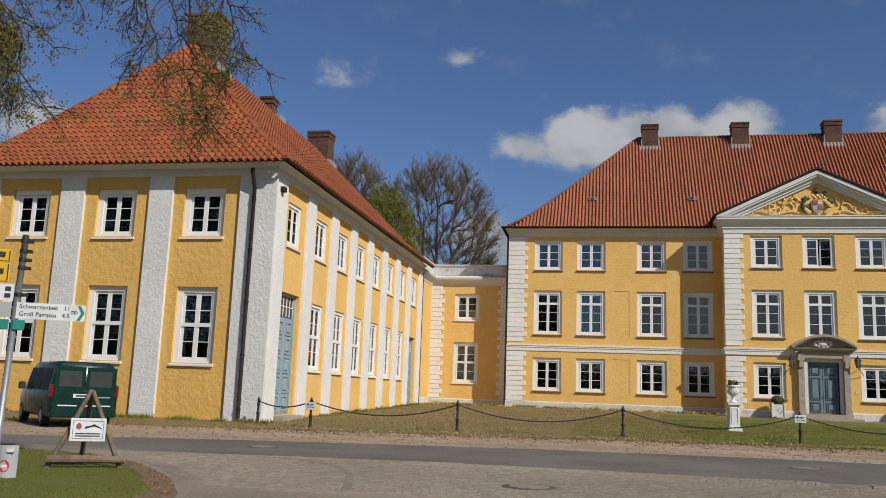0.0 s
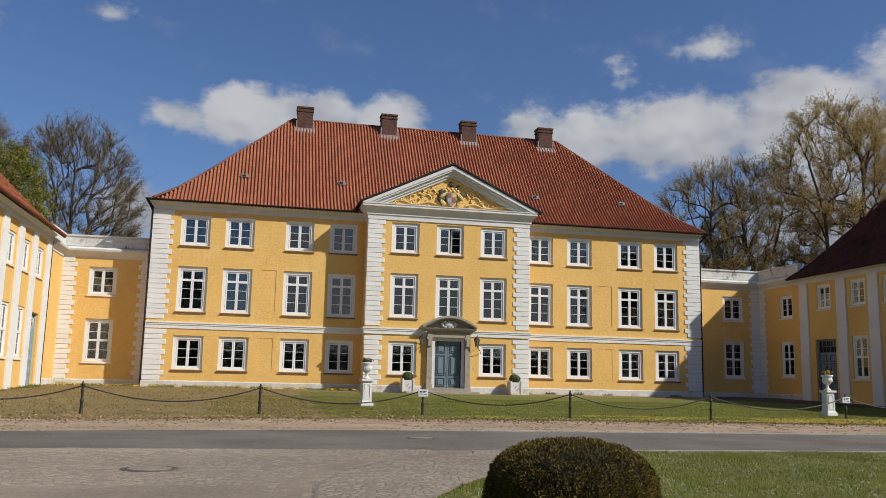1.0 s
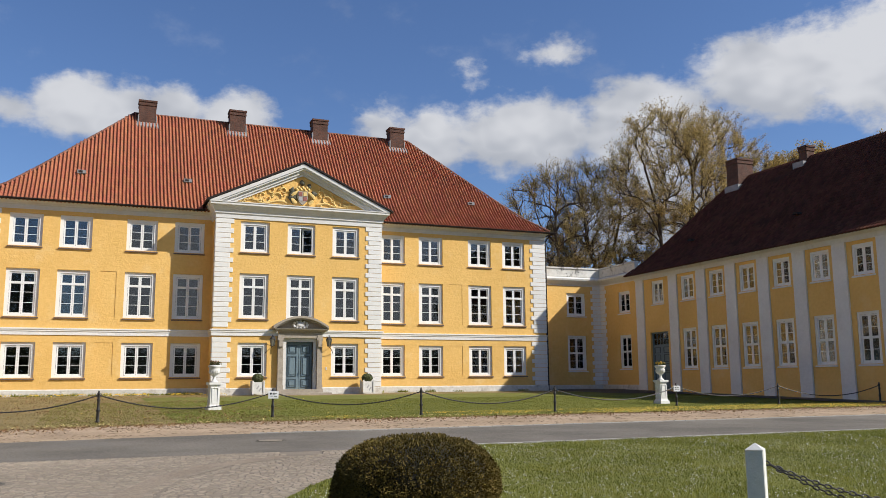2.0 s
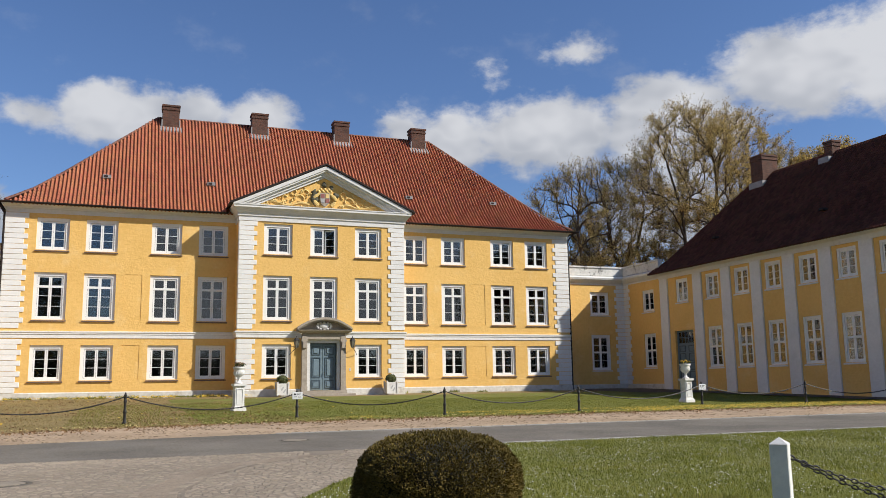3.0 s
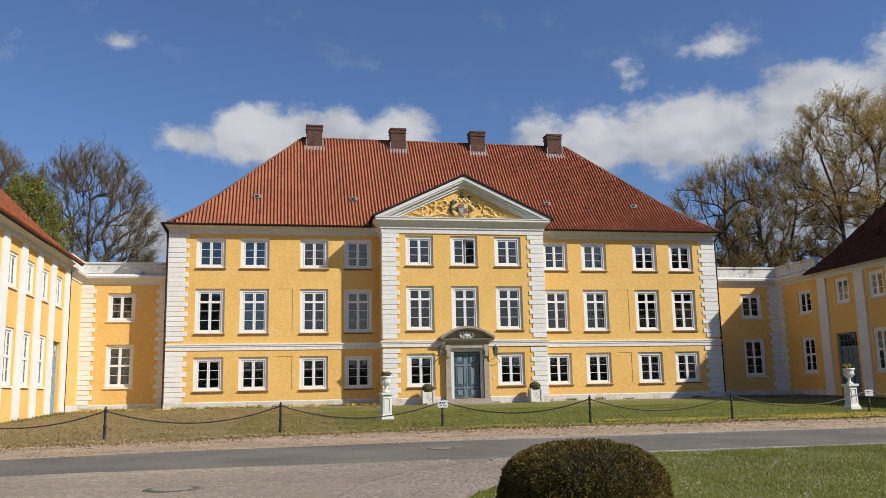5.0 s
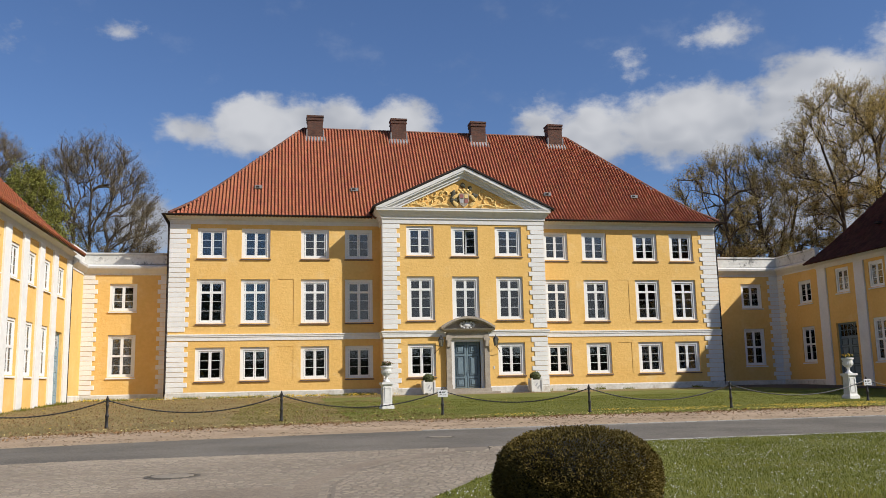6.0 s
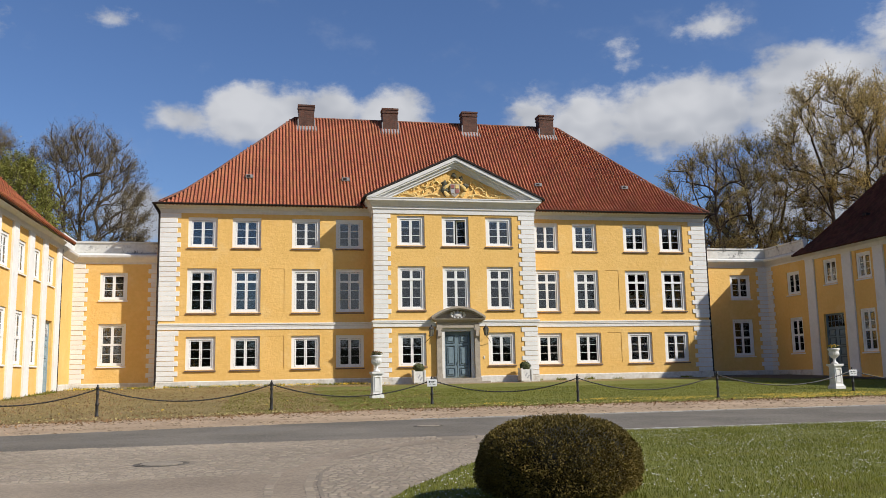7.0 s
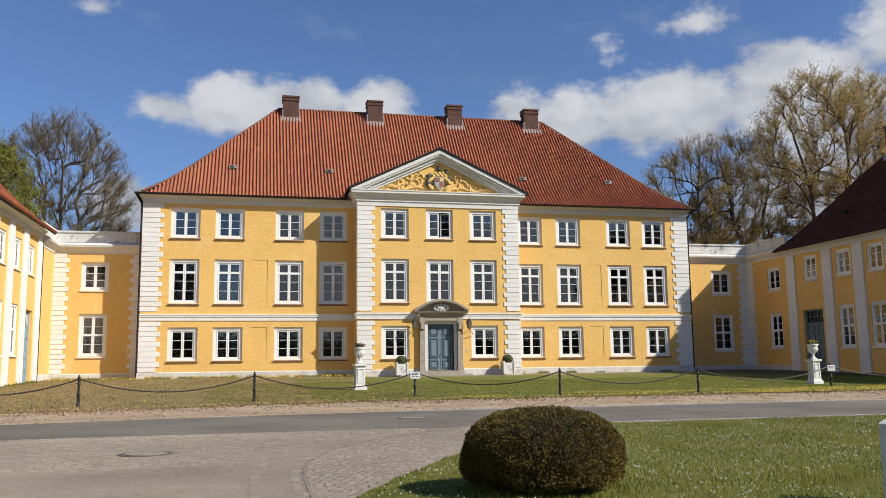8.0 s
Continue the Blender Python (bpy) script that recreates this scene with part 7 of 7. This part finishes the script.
for sx in (-1, 1):
    door = part("rear_door", box(sx * 0.46 - 0.44, sx * 0.46 + 0.44, -L2 - 0.015, -L2 + 0.03, 0.52, 1.82, bevel=0.012), VAN_GREEN, van)
    part("window", box(sx * 0.44 - 0.33, sx * 0.44 + 0.33, -L2 - 0.024, -L2 - 0.014, 1.22, 1.70, bevel=0.004), REAR_GLASS, door)
    part("tail_light", box(sx * 0.95 - 0.045, sx * 0.95 + 0.045, -L2 - 0.02, -L2 + 0.10, 0.90, 1.28, bevel=0.02), RED_LAMP, van, "red tail light")
    part("mirror", box(sx * 1.12 - 0.10, sx * 1.12 + 0.10, L2 - 1.35, L2 - 1.2, 1.08, 1.32, bevel=0.03), VAN_BLACK, van, "black wing mirror")
    for k, (y0, y1) in enumerate(((-L2 + 0.35, -L2 + 1.45), (-L2 + 1.55, -L2 + 2.6), (-L2 + 2.7, -L2 + 3.5))):
        bm = bmesh.new()
        q = [bm.verts.new(p) for p in ((sx * (VW / 2 + 0.004), y0, 1.10), (sx * (VW / 2 + 0.004), y1, 1.10), (sx * (VW / 2 - 0.125), y1 - 0.05, 1.78), (sx * (VW / 2 - 0.125), y0 + 0.03, 1.78))]
        bm.faces.new(q if sx > 0 else q[::-1])
        part("side_window", bm, VAN_WINDOW, van)
    for wy in (-L2 + 0.95, L2 - 0.9):
        bm = bmesh.new()
        tube(bm, [(sx * 0.78, wy, 0.33), (sx * 0.80, wy, 0.33), (sx * 0.98, wy, 0.33), (sx * 1.0, wy, 0.33)], [0.29, 0.33, 0.33, 0.29], 22)
        w = part("wheel", bm, TYRE, van, "black tyre")
        part("rim", tube(bmesh.new(), [(sx * 0.97, wy, 0.33), (sx * 1.005, wy, 0.33)], [0.21, 0.19], 18), STEEL, w, "steel rim")
part("bumper", box(-0.96, 0.96, -L2 - 0.09, -L2 + 0.15, 0.30, 0.56, bevel=0.05), VAN_GREEN, van, "green rear bumper")
pt = part("plate", box(-0.33, 0.20, -L2 - 0.03, -L2 - 0.016, 0.90, 1.01), PLATE, van, "white number plate")
part("text_bar", box(-0.26, 0.14, -L2 - 0.034, -L2 - 0.03, 0.93, 0.98), INK, pt)
part("handle", box(-0.1, 0.16, -L2 - 0.045, -L2 - 0.015, 1.06, 1.11, bevel=0.01), VAN_BLACK, van)
for x0, x1, z in ((-0.75, -0.2, 0.66), (0.05, 0.78, 0.66), (0.25, 0.75, 0.92)):
    part("text_bar", box(x0, x1, -L2 - 0.021, -L2 - 0.016, z - 0.018, z + 0.018), PLATE if z < 0.8 else STEEL, van, "pale advertising lettering bar")
part("wiper", tube(bmesh.new(), [(0.05, -L2 - 0.03, 1.2), (-0.1, -L2 - 0.035, 1.55)], 0.012, 5), VAN_BLACK, van)


# ---- setts, kerbs and plants on the ground ----
def band_x(y):
    return float(np.interp(y, (-52, -50, -48.5, -47, -45.3, -43.6, -42.4, -41.9), (-12.9, -12.9, -12.88, -12.75, -12.25, -11.3, -10.0, -9.2)))


def ribbon(name, pts, width, lift, mat, label, category="pavement"):
    bm = bmesh.new()
    rows = []
    for i, p in enumerate(pts):
        d = (Vector(pts[min(i + 1, len(pts) - 1)]) - Vector(pts[max(i - 1, 0)])).normalized()
        nx, ny = -d.y, d.x
        rows.append((bm.verts.new((p[0] + nx * width / 2, p[1] + ny * width / 2, lift)), bm.verts.new((p[0] - nx * width / 2, p[1] - ny * width / 2, lift))))
    for r, s in zip(rows, rows[1:]):
        bm.faces.new((r[0], r[1], s[1], s[0]))
    return tagged(placed(name, Matrix(), None, mesh_of(name, bm, mat)), label, category, kind="structure")


CURVE = [(band_x(y), y) for y in [-52 + 0.35 * k for k in range(29)]]
ribbon("drain_channel_east", CURVE, 0.60, 0.0315, TARMAC, "sandy shallow drain channel curving through the setts")
ribbon("setts_seam_east", [(x + 0.37, y) for x, y in CURVE], 0.05, 0.0345, JOINT, "gritty seam beside the drain channel")
WEST = [(-24.6, -43.1), (-23.2, -43.3), (-21.9, -44.1), (-20.8, -45.3), (-19.8, -46.6), (-19.0, -48.0), (-18.5, -49.5)]
WCURVE = [Vector((*WEST[i], 0)).lerp(Vector((*WEST[i + 1], 0)), k / 5) for i in range(len(WEST) - 1) for k in range(5)]
ribbon("drain_channel_west", [(p.x, p.y) for p in WCURVE], 0.34, 0.033, TARMAC, "sandy drain channel beside the verge")
MID = [(-20.6, -42.1), (-19.5, -42.4), (-18.6, -43.2), (-17.85, -44.7), (-17.4, -46.3), (-17.2, -47.1)]
MCURVE = [Vector((*MID[i], 0)).lerp(Vector((*MID[i + 1], 0)), k / 5) for i in range(len(MID) - 1) for k in range(5)]
ribbon("setts_seam", [(p.x, p.y) for p in MCURVE], 0.14, 0.033, JOINT, "dark curved seam between two areas of setts")

rnd = random.Random(31)
pave = bpy.data.objects["pavement"]


def sett_ok(x, y):
    if y > near_edge(x) - 0.12 or y < -50.8:
        return False
    if x > island_edge(y) - 0.08 or x < west_island_edge(y) + 0.12:
        return False
    if abs(x - band_x(y)) < 0.31 + 0.1 * (y > -44):
        return False
    if x < -13.0 and y < -47.25 + 0.02 * (x + 15) + 0.45 * noise.noise((x * 1.7, y * 2.3, 6)) + 0.2 * noise.noise((x * 9, y * 9, 1)):
        return False
    return (Vector((x, y)) - Vector((-14.8, -45.0))).length > 0.47


sb = bmesh.new()
bx(sb, -0.5, 0.5, -0.5, 0.5, 0.0, 1.0, taper=0.13)
sb.faces.ensure_lookup_table()
sett_me = mesh_of("sett", sb, COBBLE_PIECE)
vs, fs, near_setts = [], [], []
y, row = -50.8, 0
while y < -40.9:
    depth = rnd.uniform(0.088, 0.112)
    x = -25.0 + (row % 2) * 0.06
    while x < -4.6:
        w = rnd.uniform(0.095, 0.15)
        cx, cy = x + w / 2, y + depth / 2 + 0.05 * math.sin(x * 0.8)
        if sett_ok(cx, cy):
            h = 0.031 + rnd.uniform(-0.002, 0.004)
            if -12.5 < cx < -10.9 and -48.9 < cy < -46.8 and len(near_setts) < 300:
                near_setts.append((cx, cy, w * 0.94, depth * 0.92, h, rnd.uniform(-4, 4)))
            else:
                i = len(vs)
                a, b, t = w * 0.48, depth * 0.47, 0.014
                j = rnd.uniform(-0.002, 0.002)
                vs += [(cx - a, cy - b, 0.02), (cx + a, cy - b, 0.02), (cx + a, cy + b, 0.02), (cx - a, cy + b, 0.02),
                       (cx - a + t, cy - b + t, h + j), (cx + a - t, cy - b + t, h), (cx + a - t, cy + b - t, h - j), (cx - a + t, cy + b - t, h)]
                fs += [(i + 4, i + 5, i + 6, i + 7), (i, i + 1, i + 5, i + 4), (i + 1, i + 2, i + 6, i + 5), (i + 2, i + 3, i + 7, i + 6), (i + 3, i, i + 4, i + 7)]
        x += w
    y += depth
    row += 1
tagged(part("setts", raw_mesh("setts", vs, fs, COBBLE), None, pave), kind="stuff")
for cx, cy, w, dd, h, rz in near_setts:
    part("sett", sett_me, None, pave, at=pose(cx, cy, 0.02, 0, 0, rz) @ Matrix.Diagonal((w, dd, h - 0.02, 1)))

# kerb stones: pale rows along the road and dark rows along the drain channel
channel_me = mesh_of("kerb_stone", box(-0.5, 0.5, -0.5, 0.5, 0, 1, taper=0.13), COBBLE_PIECE)
kerb_me = mesh_of("kerb_stone", box(-0.5, 0.5, -0.5, 0.5, 0, 1, taper=0.05), KERB)
rnd = random.Random(5)
lawn_isl = bpy.data.objects["lawn_island"]
x = -5.4
while x < 14:
    w = rnd.uniform(0.24, 0.34)
    part("kerb_stone", kerb_me, None, lawn_isl, at=pose(x + w / 2, near_edge(x) - 0.09 + rnd.uniform(-.015, .015), -0.01, 0, 0, rnd.uniform(-3, 3)) @ Matrix.Diagonal((w * 0.95, 0.17, 0.055, 1)))
    x += w
road_ob = bpy.data.objects["road"]
x = -9.0
while x < 26:
    w = rnd.uniform(0.3, 0.5)
    part("kerb_stone", kerb_me, None, road_ob, at=pose(x + w / 2, far_edge(x) + 0.05 + rnd.uniform(-.02, .02), -0.01, 0, 0, rnd.uniform(-3, 3)) @ Matrix.Diagonal((w * 0.95, 0.14, 0.045, 1)))
    x += w
for off in (-0.24, 0.24):
    for p, q in zip(CURVE, CURVE[1:]):
        for f in (0.0, 0.5):
            a, b = Vector(p), Vector(q)
            c = a.lerp(b, f + 0.25)
            d = (b - a).normalized()
            c = c + Vector((-d.y, d.x)) * off
            if c.y < -51 or c.x > -9.6:
                continue
            part("kerb_stone", channel_me, None, pave, at=pose(c.x, c.y, 0.02, 0, 0, math.degrees(math.atan2(d.y, d.x)) + rnd.uniform(-4, 4)) @ Matrix.Diagonal((0.165, 0.135, 0.013 + rnd.uniform(0, 0.004), 1)))


def blades(name, n, x0, x1, y0, y1, ok, h0, h1, width, mat, label, seed, lift=0.04, lean=0.5, category="grass"):
    r = np.random.RandomState(seed)
    vs, fs = [], []
    xs, ys, hs, an, ln, wd = r.uniform(x0, x1, n), r.uniform(y0, y1, n), r.uniform(h0, h1, n), r.uniform(0, 6.283, n), r.normal(0, lean, n), r.uniform(0.6, 1.4, n)
    for x, y, h, a, l, w in zip(xs, ys, hs, an, ln, wd):
        if not ok(x, y):
            continue
        z = gz(y) + lift
        h *= 0.7 + 0.6 * (noise.noise((x * 0.6, y * 0.6, 2)) + 0.5)
        c, s = math.cos(a) * width * w, math.sin(a) * width * w
        i = len(vs)
        vs += [(x - c, y - s, z), (x + c, y + s, z), (x - s * 0.3 + h * l * math.cos(a + 1), y + c * 0.3 + h * l * math.sin(a + 1), z + h)]
        fs.append((i, i + 1, i + 2))
    return tagged(placed(name, Matrix(), None, raw_mesh(name, vs, fs, mat)), label, category, kind="stuff")


blades("island_grass", 230000, -13, 8, -52.6, -41.4, lambda x, y: x > island_edge(y) + 0.03 and (Vector((x, y)) - BC.xy).length > 0.8, 0.020, 0.052, 0.0045, BLADE, "short green lawn grass", 1)
blades("bush_fringe", 5000, -11.2, -9.0, -51.9, -49.6, lambda x, y: 0.66 < (Vector((x, y)) - BC.xy).length < 0.92, 0.04, 0.095, 0.0045, BLADE, "taller grass round the foot of the bush", 9)
blades("verge_grass", 36000, -28, -18.8, -51, -43.4, lambda x, y: x < west_island_edge(y) - 0.34 - 0.25 * noise.noise((y * 1.5, x, 3)), 0.012, 0.036, 0.006, BLADE, "rough verge grass", 2)
blades("forecourt_grass", 110000, -15, 28, -28.6, -10, lambda x, y: y > lawn_edge(x) - 0.1, 0.018, 0.040, 0.011, BLADE, "forecourt lawn grass", 3, lift=0.0)
blades("dry_grass", 120000, -40, -5, -36, 1.5, lambda x, y: y > lawn_edge(x) - 0.2 and noise.noise((x * 0.25, y * 0.25, 0)) + (-x - 9) * 0.05 > -0.1, 0.018, 0.05, 0.012, DRY_BLADE, "dry grass and dead stalks", 4, lift=0.0)
blades("wall_weeds", 5000, -40, -26.0, -28.9, -27.9, lambda x, y: noise.noise((x * 1.1, 4, 0)) > 0.0, 0.05, 0.20, 0.012, BLADE, "weeds along the wall foot", 6, lift=0.0, lean=0.3)
blades("wall_weeds_court", 5000, -26.5, -25.9, -24, 3.3, lambda x, y: noise.noise((y * 1.1, 7, 0)) > 0.12, 0.05, 0.2, 0.014, BLADE, "weeds along the court wall", 7, lift=0.0, lean=0.3)

blades("wall_weeds_manor", 9000, -26, 21, 1.25, 1.8, lambda x, y: abs(x) > 6.3 and noise.noise((x * 0.9, 11, 0)) > -0.05 + 0.012 * x, 0.05, 0.22, 0.016, BLADE, "weeds along the manor plinth", 8, lift=0.0, lean=0.4)


def flowers(name, n, x0, x1, y0, y1, ok, size, h, mat, label, seed, lift=0.04):
    r = random.Random(seed)
    vs, fs = [], []
    for _ in range(n):
        x, y = r.uniform(x0, x1), r.uniform(y0, y1)
        if not ok(x, y):
            continue
        z, s = gz(y) + lift + h * r.uniform(0.6, 1.3), size * r.uniform(0.7, 1.3)
        i = len(vs)
        tx, ty = r.uniform(-.4, .4), r.uniform(-.5, .1)
        for k in range(6):
            a = k * math.pi / 3
            dx, dy = s * math.cos(a), s * math.sin(a)
            vs.append((x + dx, y + dy, z + dx * tx - dy * ty * -1 * -1))
        vs.append((x, y, z + s * 0.35))
        fs += [(i + k, i + (k + 1) % 6, i + 6) for k in range(6)]
    return tagged(placed(name, Matrix(), None, raw_mesh(name, vs, fs, mat)), label, "flowers", kind="stuff")


flowers("daisies", 12000, -13, 8, -52.4, -41.5, lambda x, y: x > island_edge(y) + 0.1 and noise.noise((x * 0.5, y * 0.5, 8)) > -0.25, 0.0072, 0.040, DAISY, "white daisies in the lawn", 1)
flowers("dandelions", 7000, -9, 28, -28.6, -25.6, lambda x, y: y > lawn_edge(x) and noise.noise((x * 0.4, y * 0.9, 1)) > 0.15 - 0.04 * x, 0.023, 0.07, DANDELION, "yellow dandelions along the lawn edge", 2, lift=0.0)
flowers("dandelions_court", 160, -27, 2, -29, 1.6, lambda x, y: y > lawn_edge(x) and noise.noise((x * 0.3, y * 0.3, 5)) > 0.0, 0.04, 0.08, DANDELION, "scattered dandelions before the house", 3, lift=0.0)
flowers("dandelions_wall", 900, -26, -5, -1.5, 1.7, lambda x, y: noise.noise((x * 0.5, y * 0.7, 4)) > -0.1, 0.05, 0.12, DANDELION, "yellow dandelions at the foot of the manor", 6, lift=0.0)
flowers("pale_blossoms", 5200, -26, 26, -31, -20, lambda x, y: lawn_edge(x) - 0.1 < y < lawn_edge(x) + 1.3, 0.024, 0.05, CREAM, "pale spent dandelions in dry grass", 4, lift=0.0)
r = random.Random(13)
vs, fs = leaf_quads([Vector((x, y, gz(y) + 0.02)) for x, y in [(x, lawn_edge(x) + 0.35 - abs(r.gauss(0, 0.9))) for x in [r.uniform(-28, 28) for _ in range(5200)]]], 0.04, 1, 0.01, r)
tagged(placed("edge_litter", Matrix(), None, raw_mesh("edge_litter", vs, fs, LEAF_LITTER)), "dead leaves and stalks along the lawn edge", "leaves", kind="stuff")
vs, fs = leaf_quads([Vector((west_island_edge(y) - abs(r.gauss(0, 0.22)), y, 0.055)) for y in [r.uniform(-51, -43.6) for _ in range(700)]], 0.018, 1, 0.01, r)
tagged(placed("verge_litter", Matrix(), None, raw_mesh("verge_litter", vs, fs, LEAF_LITTER)), "dead leaves along the verge", "leaves", kind="stuff")
r = random.Random(12)
vs, fs = leaf_quads([Vector((x, y, gz(y) + 0.02)) for x, y in [(r.uniform(-38, -4), r.uniform(-36, 1)) for _ in range(11000)] if y > lawn_edge(x) - 1.2 and noise.noise((x * 0.3, y * 0.3, 2)) < 0.02 - 0.03 * (x + 14)], 0.04, 1, 0.004, r)
tagged(placed("leaf_litter", Matrix(), None, raw_mesh("leaf_litter", vs, fs, LEAF_LITTER)), "dead brown leaves on the grass", "leaves", kind="stuff")
r = random.Random(15)
vs, fs = [], []
for _ in range(9000):
    x = r.uniform(-30, 30)
    y = far_edge(x) + (lawn_edge(x) - far_edge(x)) * r.random() ** 0.8
    z, a, w, h = gz(y) + 0.008, r.uniform(-0.5, 0.5), r.uniform(0.02, 0.075), r.uniform(0.012, 0.03)
    if noise.noise((x * 0.8, y * 1.4, 3)) < -0.05:
        continue
    c, d, k = math.cos(a), math.sin(a), len(vs)
    vs += [(x - c * w, y - d * w, z), (x + d * h, y - c * h, z), (x + c * w, y + d * w, z), (x - d * h, y + c * h, z), (x, y, z + h * 0.9)]
    fs += [(k, k + 1, k + 4), (k + 1, k + 2, k + 4), (k + 2, k + 3, k + 4), (k + 3, k, k + 4)]
tagged(placed("sand_clods", Matrix(), None, raw_mesh("sand_clods", vs, fs, CLOD)), "small clods and pebbles on the trodden sand", "pebbles", kind="stuff")
# single tiles along the eave of the west wing's end wall
for p, along, d in SINGLES:
    nn = along.cross(d)
    m = Matrix((along, d, nn)).transposed().to_4x4()
    m.translation = p
    part("roof_tile", tile_me, None, west_roof, at=m)
